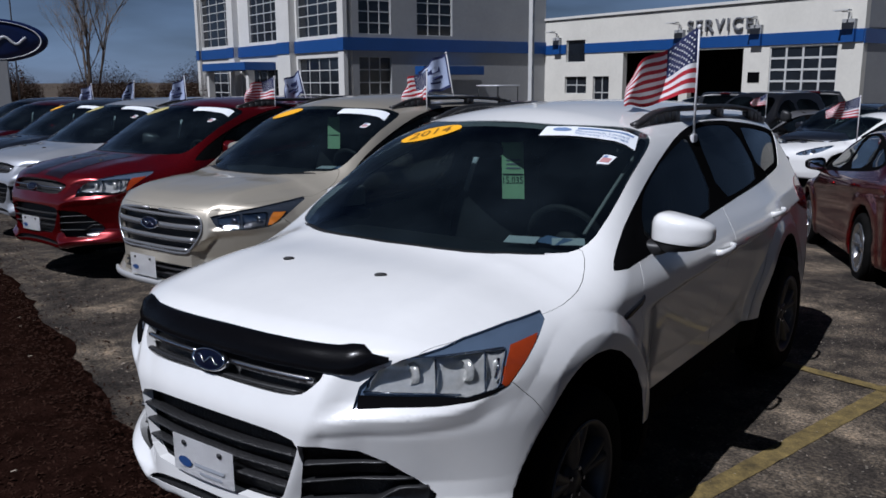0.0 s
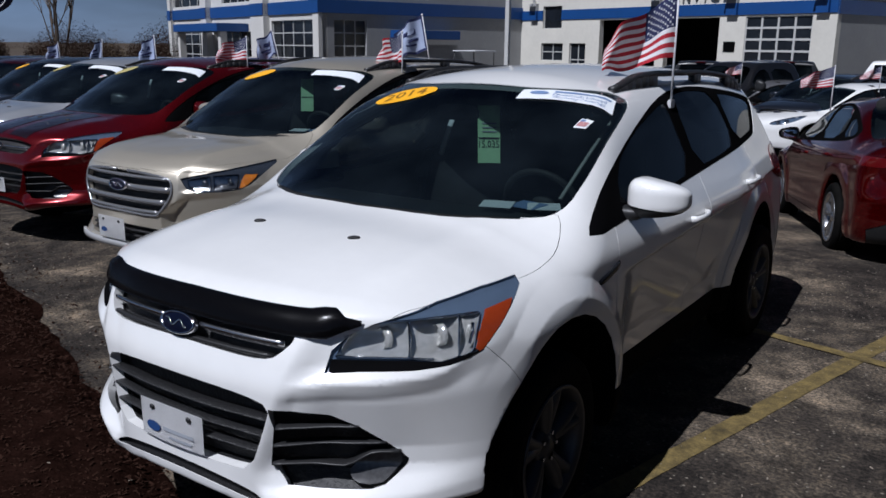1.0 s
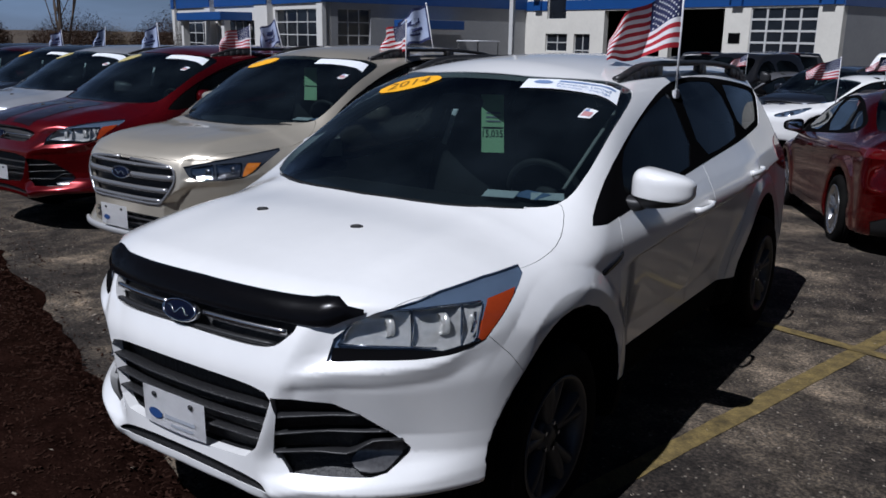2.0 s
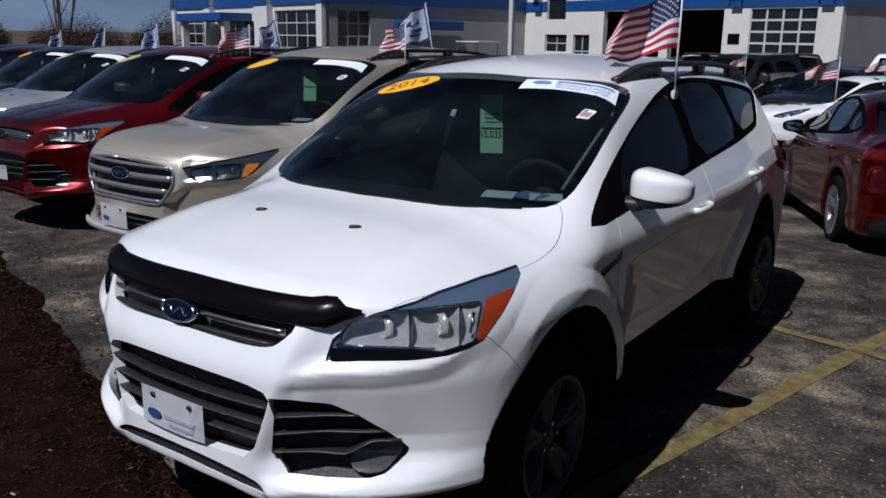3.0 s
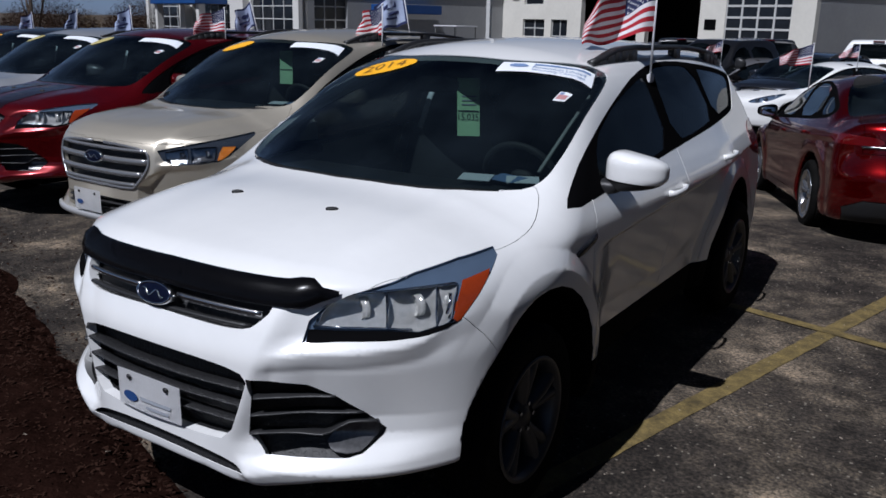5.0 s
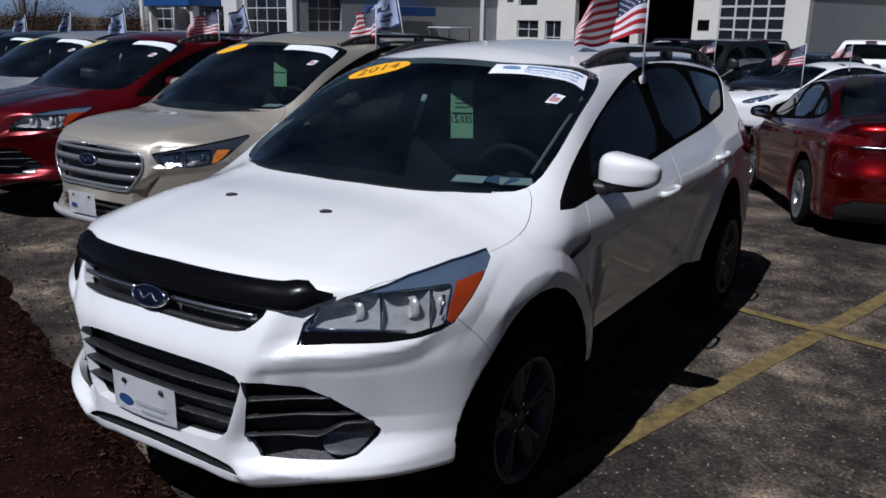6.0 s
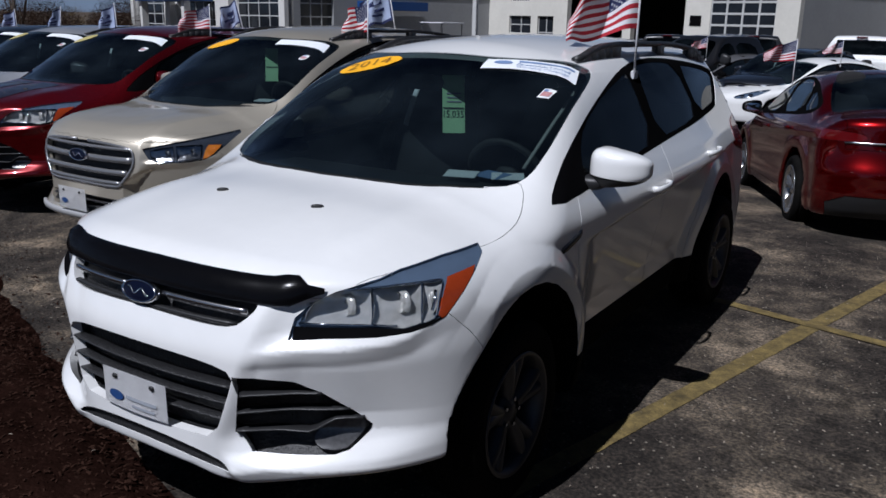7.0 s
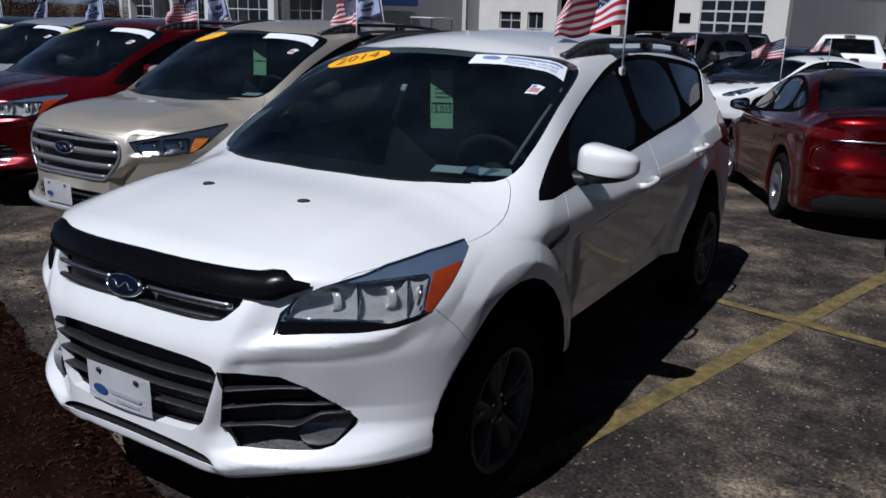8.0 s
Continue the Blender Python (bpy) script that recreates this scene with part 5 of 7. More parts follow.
def saloon(x, y, z):
    X = np.abs(x)
    f = saloon_nose(X, z) - y
    low = np.maximum(ramp(1.3, 0.95, y), ramp(3.75, 4.05, y))
    t = sal_top(y) - low * 0.08 * (X / 0.8) ** 3 - (1 - low) * 0.07 * (X / 0.55) ** 2
    s = sal_side(z) - 0.05 * ramp(3.0, 4.6, y) * (1 + z) - 0.03 * ramp(1.0, 0.2, y)
    line = 0.72 + 0.045 * y
    s = s - 0.02 * ramp(line + 0.005, line - 0.05, z) * ramp(0.32, 0.5, z) * ramp(1.2, 1.4, y) * ramp(4.2, 3.9, y)
    for wy in SALOON_Y:
        s = s + 0.016 * ramp(0.56, 0.46, np.hypot(y - wy, z - 0.34))
    rear = y - sal_rear(z) + 0.42 * np.clip(X / 0.9, 0, 1) ** 4 - 0.02 * bulge(z, 0.58, 0.07)
    d = smax(X - s, (z - t) * 0.85, 0.08)
    d = smax(d, f, 0.06)
    d = smax(d, rear, 0.07)
    d = smax(d, 0.20 - z, 0.03)
    for wy in SALOON_Y:
        d = smax(d, np.minimum(0.385 - np.hypot(y - wy, z - 0.34), X - 0.5), 0.015)
    return d


def make_saloon():
    kit = Kit()
    sh = Shell(saloon, 4.55, 1.58, 0.027)
    sh.cut("windshield", [(-0.1, 1.07), (0.40, 1.11), (0.70, 1.26), (0.66, 1.6), (0.55, 2.06), (0.3, 1.97), (-0.1, 1.94)], FRONT, SIDE, (0, -0.5, 0.85), facing=0.3)
    sh.cut("rear_glass", [(-0.1, 3.20), (0.40, 3.22), (0.545, 3.30), (0.66, 3.80), (0.60, 3.90), (0.4, 3.95), (-0.1, 3.97)], FRONT, SIDE, (0, 0.4, 0.85), facing=0.3)
    sh.cut("window_surround", [(1.28, 0.955), (1.55, 1.10), (1.95, 1.28), (2.3, 1.37), (2.8, 1.385), (3.25, 1.31), (3.62, 1.16), (3.66, 1.08), (3.5, 1.03), (2.5, 0.99)], SIDE, UP, (1, 0, 0.3), facing=0.3)
    sh.cut("front_window", [(1.62, 1.01), (1.72, 1.14), (1.97, 1.255), (2.28, 1.345), (2.36, 1.35), (2.38, 1.015)], SIDE, UP, (1, 0, 0.3), within=("window_surround",), facing=0.3, times=1)
    sh.cut("rear_window", [(2.47, 1.02), (2.45, 1.355), (2.8, 1.36), (3.15, 1.30), (3.22, 1.05)], SIDE, UP, (1, 0, 0.3), within=("window_surround",), facing=0.3, times=1)
    sh.cut("quarter_window", [(3.28, 1.055), (3.24, 1.275), (3.55, 1.15), (3.58, 1.09)], SIDE, UP, (1, 0, 0.3), within=("window_surround",), facing=0.3, times=1)
    sh.cut("tail_light", [(0.50, 0.868), (0.52, 0.915), (0.66, 0.935), (0.98, 0.955), (0.98, 0.875), (0.80, 0.855), (0.62, 0.855)], FRONT, UP, (0.2, 1, 0), facing=0.0, times=1, centre=lambda c: c.y > 4.0)
    sh.cut("headlight", [(0.46, 0.70), (0.60, 0.76), (0.86, 0.83), (1.08, 0.87), (1.06, 0.82), (0.90, 0.73), (0.70, 0.675), (0.50, 0.665)], CORNER, UP, (0.5, -0.8, 0.3), facing=-0.1, times=1, centre=lambda c: c.y < 0.95 and c.x > 0.35)
    sh.cut("grille", [(-0.1, 0.66), (0.33, 0.65), (0.42, 0.56), (0.30, 0.40), (-0.1, 0.39)], FRONT, UP, (0, -1, 0), facing=0.1, times=1)
    sh.cut("rear_plate_recess", [(-0.1, 0.78), (0.30, 0.78), (0.26, 0.66), (-0.1, 0.66)], FRONT, UP, (0, 1, 0), facing=0.3, times=0)
    sh.cut("lower_valance", [(-0.1, 0.40), (0.62, 0.40), (0.75, 0.33), (0.7, 0.1), (-0.1, 0.1)], FRONT, UP, (0, 1, 0), facing=-0.3, times=0, centre=lambda c: c.y > 4.0)
    sh.cut("trunk_lid", [(-0.1, 4.00), (0.58, 3.96), (0.66, 4.2), (0.64, 4.7), (-0.1, 4.7)], FRONT, SIDE, (0, 0.5, 0.85), facing=-0.1, times=0, centre=lambda c: c.z > 0.79)
    sh.cut("hood", [(-0.1, 0.1), (0.45, 0.18), (0.66, 0.45), (0.76, 1.0), (0.66, 1.12), (0.4, 1.06), (-0.1, 1.02)], FRONT, SIDE, (0, -0.3, 1), facing=0.35, times=0, centre=lambda c: c.z > 0.68)
    sh.cut("front_door", [(1.32, 0.30), (1.30, 0.7), (1.38, 0.97), (2.42, 1.01), (2.44, 0.7), (2.40, 0.30)], SIDE, UP, (1, 0, 0), facing=0.2, times=0)
    sh.cut("rear_door", [(2.40, 0.30), (2.44, 0.7), (2.42, 1.01), (3.40, 1.05), (3.42, 0.9), (3.20, 0.72), (3.10, 0.5), (3.06, 0.30)], SIDE, UP, (1, 0, 0), facing=0.2, times=0)
    kit.add("body", sh.panel("body", rim=0.03, gap=0.002), "paint")
    kit.add("hood", sh.panel("hood", rim=0.03, gap=0.0025), "paint")
    kit.add("trunk_lid", sh.panel("trunk_lid", rim=0.03, gap=0.003), "paint")
    fd = kit.add("front_door", sh.panel("front_door", rim=0.025, gap=0.0025, whole=False), "paint", pair=True)
    rd = kit.add("rear_door", sh.panel("rear_door", rim=0.025, gap=0.0025, whole=False), "paint", pair=True)
    kit.add("windshield", sh.panel("windshield", offset=-0.003, rim=0.01), GLASS, "dark tinted windshield glass")
    kit.add("rear_glass", sh.panel("rear_glass", offset=-0.003, rim=0.01), GLASS, "dark tinted rear glass")
    ws = kit.add("window_surround", sh.panel("window_surround", offset=-0.003, rim=0.02, whole=False), GLOSS_BLACK, "gloss black window surround", pair=True)
    for n in ("front_window", "rear_window", "quarter_window"):
        kit.add(n, sh.panel(n, offset=-0.006, rim=0.004, whole=False), GLASS, "tinted side glass", pair=True, under=ws)
    kit.add("tail_light", sh.panel("tail_light", offset=0.004, rim=0.02, whole=False), RED_LENS, "red tail light lens", pair=True)
    hl = kit.add("headlight", sh.panel("headlight", offset=-0.03, rim=-0.028, whole=False), LAMP_DARK, "slim headlight", pair=True)
    kit.add("lens", sh.panel("headlight", offset=-0.001, rim=0.003, whole=False), CLEAR, pair=True, under=hl)
    for x, y, z in ((0.60, 0.26, 0.715), (0.70, 0.38, 0.745)):
        bm = bmesh.new()
        blob(bm, (x, y, z), (0.05, 0.05, 0.032), 2.2, (18, 12))
        kit.add("reflector", bm, CHROME, pair=True, under=hl, smooth=True)
    gr = kit.add("grille", sh.panel("grille", offset=-0.05, rim=-0.048), GRILLE_BLACK, "black grille with bright bars")
    for z, xm in ((0.61, 0.36), (0.555, 0.40), (0.50, 0.37), (0.445, 0.33)):
        bm = bmesh.new()
        bar_along(bm, [(p[0], p[1] + 0.01, z) for p in nose_line(saloon_nose, z, -xm, xm, 16)], 0.018, 0.02)
        kit.add("grille_bar", bm, CHROME_DULL, under=gr, smooth=True)
    kit.add("plate_recess", sh.panel("rear_plate_recess", offset=-0.03, rim=-0.028), "paint")
    kit.add("lower_valance", sh.panel("lower_valance", offset=-0.004, rim=0.01), BLACK_PLASTIC, "black plastic lower valance")
    bm = bmesh.new()
    box(bm, (-0.15, 4.475, 0.665), (0.15, 4.48, 0.775), 0.002)
    kit.add("dealer_plate", bm, PLATE_WHITE, smooth=False)
    bm = bmesh.new()
    bar_along(bm, [(x, float(sal_rear(np.array(0.845))) - 0.42 * (abs(x) / 0.9) ** 4 + 0.008, 0.845) for x in [-0.66 + 0.06 * i for i in range(23)]], 0.018, 0.014)
    kit.add("trunk_bar", bm, CHROME_DULL, "thin bright bar across the trunk", smooth=True)
    for y, z, up in ((2.25, 0.855, fd), (3.22, 0.895, rd)):
        bm = bmesh.new()
        bar_along(bm, [(0.885 + o, y + d, z + 0.02 * d) for d, o in ((-0.09, 0.0), (-0.075, 0.022), (0.0, 0.032), (0.085, 0.022), (0.10, 0.0))], 0.028, 0.018)
        kit.add("door_handle", bm, "paint", pair=True, under=up, smooth=True)
    mirror_parts(kit, (0.955, 1.55, 1.02), (0.11, 0.07, 0.062), GLOSS_BLACK)
    bm = bmesh.new()
    box(bm, (-0.52, 0.30, 0.19), (0.52, 4.2, 0.5), 0.05)
    kit.add("underbody", bm, BLACK_PLASTIC, smooth=False)
    plain_interior(kit, 1.15, 0.92, 0.32, (2.0, 2.85), 0.68, 1.72)
    add_wheels(kit, SALOON_Y, SALOON_R, 0.885, 0.215, 0.225, 5, BRIGHT_ALLOY, detail=False)
    return kit


# ---- a crew-cab pickup, seen from far: front at y = 0, rear at y = 5.8 ----
pk_top = curve_of([-0.2, 0.0, 0.1, 0.5, 1.4, 1.5, 2.15, 2.4, 3.3, 3.7, 3.82, 3.9, 5.7, 6.0], [0.95, 1.10, 1.18, 1.24, 1.28, 1.31, 1.80, 1.90, 1.92, 1.86, 1.36, 1.33, 1.34, 1.34])


def pickup(x, y, z):
    X = np.abs(x)
    u = np.clip(X / 1.02, 0, 0.999)
    f = 0.02 + 0.10 * ramp(0.9, 1.2, z) + 0.35 * (1 - np.sqrt(1 - u ** 3)) - y
    t = pk_top(y) - 0.03 * (X / 0.8) ** 2
    s = 0.98 - 0.52 * np.maximum(0, z - 1.3) - 0.03 * ramp(0.8, 0.4, z)
    d = smax(X - s, (z - t) * 0.75, 0.06)
    d = smax(d, f, 0.06)
    d = smax(d, y - 5.80, 0.05)
    d = smax(d, 0.42 - z, 0.05)
    bed = np.maximum(np.maximum(3.98 - y, y - 5.72), np.maximum(X - 0.82, 0.95 - z))
    d = smax(d, -bed, 0.02)
    for wy in (1.0, 4.65):
        d = smax(d, np.minimum(0.47 - np.hypot(y - wy, z - 0.42), X - 0.55), 0.02)
    return d


def make_pickup():
    kit = Kit()
    sh = Shell(pickup, 5.85, 2.02, 0.045)
    sh.cut("windshield", [(-0.1, 1.50), (0.70, 1.58), (0.74, 1.70), (0.62, 2.20), (-0.1, 2.12)], FRONT, SIDE, (0, -0.5, 0.85), facing=0.2)
    sh.cut("rear_glass", [(-0.1, 1.42), (0.70, 1.42), (0.60, 1.80), (-0.1, 1.81)], FRONT, UP, (0, 1, 0.2), facing=0.2, times=0, centre=lambda c: 3.4 < c.y < 3.95)
    for n, o in (("front_window", [(1.72, 1.35), (2.15, 1.70), (2.55, 1.75), (2.58, 1.35)]), ("rear_window", [(2.68, 1.35), (2.66, 1.76), (3.45, 1.72), (3.5, 1.35)])):
        sh.cut(n, o, SIDE, UP, (1, 0, 0.2), facing=0.2, times=1)
    sh.cut("tail_light", [(0.80, 0.85), (0.80, 1.27), (1.0, 1.27), (1.0, 0.85)], FRONT, UP, (0, 1, 0), facing=0.2, times=0)
    sh.cut("headlight", [(0.62, 0.88), (0.62, 1.10), (1.0, 1.08), (1.0, 0.86)], FRONT, UP, (0, -1, 0), facing=0.2, times=0)
    sh.cut("grille", [(-0.1, 0.80), (0.58, 0.80), (0.58, 1.12), (-0.1, 1.12)], FRONT, UP, (0, -1, 0), facing=0.2, times=0)
    kit.add("body", sh.panel("body", rim=0.03), "paint")
    kit.add("windshield", sh.panel("windshield", offset=-0.003, rim=0.01), GLASS_DARK, "dark windshield glass")
    kit.add("rear_glass", sh.panel("rear_glass", offset=-0.003, rim=0.01), GLASS_DARK, "dark rear glass")
    for n in ("front_window", "rear_window"):
        kit.add(n, sh.panel(n, offset=-0.006, rim=0.01, whole=False), GLASS_DARK, pair=True)
    kit.add("tail_light", sh.panel("tail_light", offset=0.004, rim=0.02, whole=False), RED_LENS, pair=True)
    kit.add("headlight", sh.panel("headlight", offset=0.002, rim=0.02, whole=False), FOG_LENS, pair=True)
    kit.add("grille", sh.panel("grille", offset=-0.03, rim=-0.03), CHROME_DULL)
    bm = bmesh.new()
    box(bm, (-0.95, 5.78, 0.50), (0.95, 5.98, 0.68), 0.03)
    kit.add("rear_bumper", bm, CHROME_DULL, "bright step bumper", smooth=False)
    bm = bmesh.new()
    box(bm, (-0.14, 3.70, 1.865), (0.14, 3.78, 1.895), 0.01)
    kit.add("brake_light", bm, RED_LENS, smooth=False)
    bm = bmesh.new()
    box(bm, (-0.6, 0.4, 0.40), (0.6, 5.5, 0.6), 0.05)
    kit.add("underbody", bm, BLACK_PLASTIC, smooth=False)
    mirror_parts(kit, (1.12, 1.85, 1.35), (0.13, 0.08, 0.13), BLACK_PLASTIC)
    add_wheels(kit, (1.0, 4.65), 0.40, 0.97, 0.27, 0.24, 6, ALLOY, detail=False)
    return kit


# ---- ground ----
ROW = Vector((-0.945, 0.33, 0)).normalized()      # along the row of parked cars
AWAY = Vector((-ROW.y, ROW.x, 0)) * -1            # from the mulch bed towards the buildings


def fall(w):
    """The lot dips a little behind the first row."""
    return -0.35 * float(ramp(4.9, 10.9, np.array(w)))


def lie(u, w):
    """It also falls slowly along the row."""
    return fall(w) - 0.02 * max(0.0, min(u, 16.0) - 3.6)


def ground_z(x, y):
    return lie(x * ROW.x + y * ROW.y, x * AWAY.x + y * AWAY.y)


def asphalt():
    m = bpy.data.materials.new("worn_asphalt")
    m.use_nodes = True
    n, l = m.node_tree.nodes, m.node_tree.links
    b = n["Principled BSDF"]
    b.inputs["Roughness"].default_value = 0.9
    b.inputs["Specular IOR Level"].default_value = 0.2
    co = n.new("ShaderNodeTexCoord")

    def noise_at(scale, detail=6, rough=0.6, kind="ShaderNodeTexNoise"):
        t = n.new(kind)
        t.inputs["Scale"].default_value = scale
        if kind == "ShaderNodeTexNoise":
            t.inputs["Detail"].default_value = detail
            t.inputs["Roughness"].default_value = rough
        l.new(co.outputs["Object"], t.inputs["Vector"])
        return t

    def ramp_of(src, stops):
        r = n.new("ShaderNodeValToRGB")
        e = r.color_ramp.elements
        while len(e) < len(stops):
            e.new(0.5)
        for el, (p, c) in zip(e, stops):
            el.position, el.color = p, (*c, 1)
        l.new(src, r.inputs["Fac"])
        return r.outputs["Color"]

    def mixed(a, b_, fac, kind="MIX"):
        x = n.new("ShaderNodeMix")
        x.data_type, x.blend_type = "RGBA", kind
        for s, v in (("A", a), ("B", b_)):
            if isinstance(v, tuple):
                x.inputs[s].default_value = (*v, 1)
            else:
                l.new(v, x.inputs[s])
        if isinstance(fac, float):
            x.inputs["Factor"].default_value = fac
        else:
            l.new(fac, x.inputs["Factor"])
        return x.outputs["Result"]
    base = ramp_of(noise_at(1.1, 9, 0.68).outputs["Fac"], [(0.38, (0.021, 0.0175, 0.015)), (0.48, (0.040, 0.0335, 0.028)), (0.55, (0.080, 0.066, 0.051)), (0.63, (0.175, 0.141, 0.105))])
    grime = ramp_of(noise_at(7.0, 8, 0.7).outputs["Fac"], [(0.35, (0.36, 0.36, 0.36)), (0.52, (1, 1, 1)), (0.68, (1.35, 1.3, 1.2))])
    col = mixed(base, grime, 1.0, "MULTIPLY")
    grit = ramp_of(noise_at(55.0, 3, 0.7).outputs["Fac"], [(0.36, (0.30, 0.30, 0.30)), (0.5, (1, 1, 1)), (0.64, (2.1, 2.0, 1.85))])
    col = mixed(col, grit, 0.9, "MULTIPLY")
    v = noise_at(26.0, kind="ShaderNodeTexVoronoi")
    stone = ramp_of(v.outputs["Distance"], [(0.0, (1, 1, 1)), (0.13, (1, 1, 1)), (0.20, (0, 0, 0)), (1.0, (0, 0, 0))])
    pick = ramp_of(noise_at(6.0, 4).outputs["Fac"], [(0.47, (0, 0, 0)), (0.56, (1, 1, 1))])
    both = mixed(stone, pick, 1.0, "MULTIPLY")
    col = mixed(col, (0.21, 0.185, 0.15), both)
    l.new(col, b.inputs["Base Color"])
    bp = n.new("ShaderNodeBump")
    bp.inputs["Strength"].default_value = 0.7
    bp.inputs["Distance"].default_value = 0.012
    l.new(noise_at(60.0, 5, 0.75).outputs["Fac"], bp.inputs["Height"])
    l.new(bp.outputs["Normal"], b.inputs["Normal"])
    return m


ASPHALT = asphalt()
FIELD = material("dry_field", (0.065, 0.046, 0.028), rough=1.0, var=0.4, scale=0.03, bump=0.3, bump_scale=2)
MULCH = material("bark_mulch", (0.012, 0.0056, 0.0042), rough=1.0, var=0.5, scale=9, bump=1.0, bump_scale=45, spec=0.0)
CHIP = material("bark_chips", (0.030, 0.0145, 0.010), rough=1.0, var=0.5, scale=30, each=0.0, bump=0.6, bump_scale=120, spec=0.05)
CHIP_PALE = material("pale_chips", (0.30, 0.25, 0.20), rough=0.95, var=0.35, scale=30)
WORN_YELLOW = material("worn_yellow_line", (0.150, 0.108, 0.034), rough=0.9, var=0.6, scale=11, bump=0.5, bump_scale=60)

bm = bmesh.new()
ws = [-60, -20, -6, 0, 3] + [4 + 0.5 * i for i in range(13)] + [12, 20, 40, 70, 100]
us = [-60, -30, -15, -8, -4, -2, 0, 2, 3.6, 6, 8, 10, 12, 14, 16, 24, 40, 70, 120]
rows_grid(bm, [[ROW * u + AWAY * w + Vector((0, 0, lie(u, w))) for u in us] for w in ws])
bmesh.ops.recalc_face_normals(bm, faces=bm.faces[:])
for f in bm.faces:
    if f.normal.z < 0:
        f.normal_flip()
tagged(part("ground", bm, ASPHALT), "worn grey-brown asphalt parking lot with grit and stains", "ground", kind="structure")
bm = bmesh.new()
for i in range(24):
    a0, a1 = 2 * math.pi * i / 24, 2 * math.pi * (i + 1) / 24
    q = [Vector((-30 + 45 * math.cos(a0), 40 + 45 * math.sin(a0), -0.6)), Vector((-30 + 3000 * math.cos(a0), 40 + 3000 * math.sin(a0), -0.6)), Vector((-30 + 3000 * math.cos(a1), 40 + 3000 * math.sin(a1), -0.6)), Vector((-30 + 45 * math.cos(a1), 40 + 45 * math.sin(a1), -0.6))]
    bm.faces.new([bm.verts.new(p) for p in q])
bmesh.ops.remove_doubles(bm, verts=bm.verts[:], dist=0.01)
tagged(part("field", bm, FIELD), "dry brown grass field reaching to the horizon", "field", kind="structure")

# mulch bed in front of the row, with a ragged edge
bm = bmesh.new()
rng = random.Random(4)
rows = []
for i in range(235):
    u = -15.0 + 0.13 * i
    edge = 0.18 + 0.10 * noise.noise(Vector((u * 1.3, 2, 0))) + 0.05 * noise.noise(Vector((u * 5, 7, 0)))
    row = []
    for k in range(40):
        w = edge - 0.02 - (k / 39) ** 1.6 * 4.5
        p = ROW * u + AWAY * w
        lift = 0.05 * float(ramp(0.0, 0.25, np.array(edge - w))) + 0.028 * noise.noise(p * 6) + 0.012 * noise.noise(p * 14)
        row.append(Vector((p.x, p.y, lie(u, 0) + 0.004 + max(0.0, lift * min(1, k / 2)))))
    rows.append(row)
rows_grid(bm, rows)
for f in bm.faces:
    f.normal_update()
    if f.normal.z < 0:
        f.normal_flip()
tagged(part("mulch_bed", bm, MULCH), "dark brown bark mulch bed beside the parking row", "mulch", kind="structure")


def scattered(name, count, mat, place, size, label, category, seed):
    """Many small flat chips lying about, as one loose cover."""
    r = random.Random(seed)
    bm = bmesh.new()
    for _ in range(count):
        p, s = place(r), size(r)
        a = r.random() * math.pi
        t = Euler((r.uniform(-0.5, 0.5), r.uniform(-0.5, 0.5), a)).to_matrix()
        q = [bm.verts.new(p + t @ Vector((s * x, s * y * 0.45, s * 0.18 * z))) for x, y, z in ((-1, -0.7, 0), (1, -1, 0), (0.8, 1, 0), (-1.1, 0.8, 0), (-0.8, -0.5, 1), (0.8, -0.6, 1), (0.6, 0.7, 1), (-0.9, 0.6, 1))]
        for f in ((0, 1, 5, 4), (1, 2, 6, 5), (2, 3, 7, 6), (3, 0, 4, 7), (4, 5, 6, 7)):
            bm.faces.new([q[i] for i in f])
    tagged(part(name, bm, mat, smooth=False), label, category, kind="stuff")


def on_bed(r):
    u, w = r.uniform(-1.5, 9.5), 0.12 - abs(r.gauss(0, 0.9))
    p = ROW * u + AWAY * w
    return Vector((p.x, p.y, lie(u, 0) + 0.055 + 0.028 * noise.noise(p * 6)))


def off_bed(r):
    u, w = r.uniform(-1, 12), 0.15 + abs(r.gauss(0, 0.32))
    p = ROW * u + AWAY * w
    return Vector((p.x, p.y, lie(u, 0) + 0.006))


def on_lot(r):
    return Vector((r.uniform(0.9, 3.4), r.uniform(0.3, 6.0), 0.003)) if r.random() < 0.6 else Vector((r.uniform(-6, -1), r.uniform(1, 4), 0.003))


scattered("bark_chips", 16000, CHIP, on_bed, lambda r: r.uniform(0.004, 0.015), "dark bark chips on the mulch bed", "bark chips", 5)
scattered("stray_chips", 1500, CHIP, off_bed, lambda r: r.uniform(0.004, 0.014), "bark chips strewn over the asphalt edge", "bark chips", 6)
scattered("pale_chips", 130, CHIP_PALE, lambda r: on_bed(r) if r.random() < 0.75 else off_bed(r), lambda r: r.uniform(0.006, 0.018), "pale wood chips and dry leaves on the mulch", "wood chips", 8)
scattered("gravel", 1500, CHIP_PALE, on_lot, lambda r: r.uniform(0.0025, 0.008), "loose pale gravel on the asphalt", "gravel", 9)


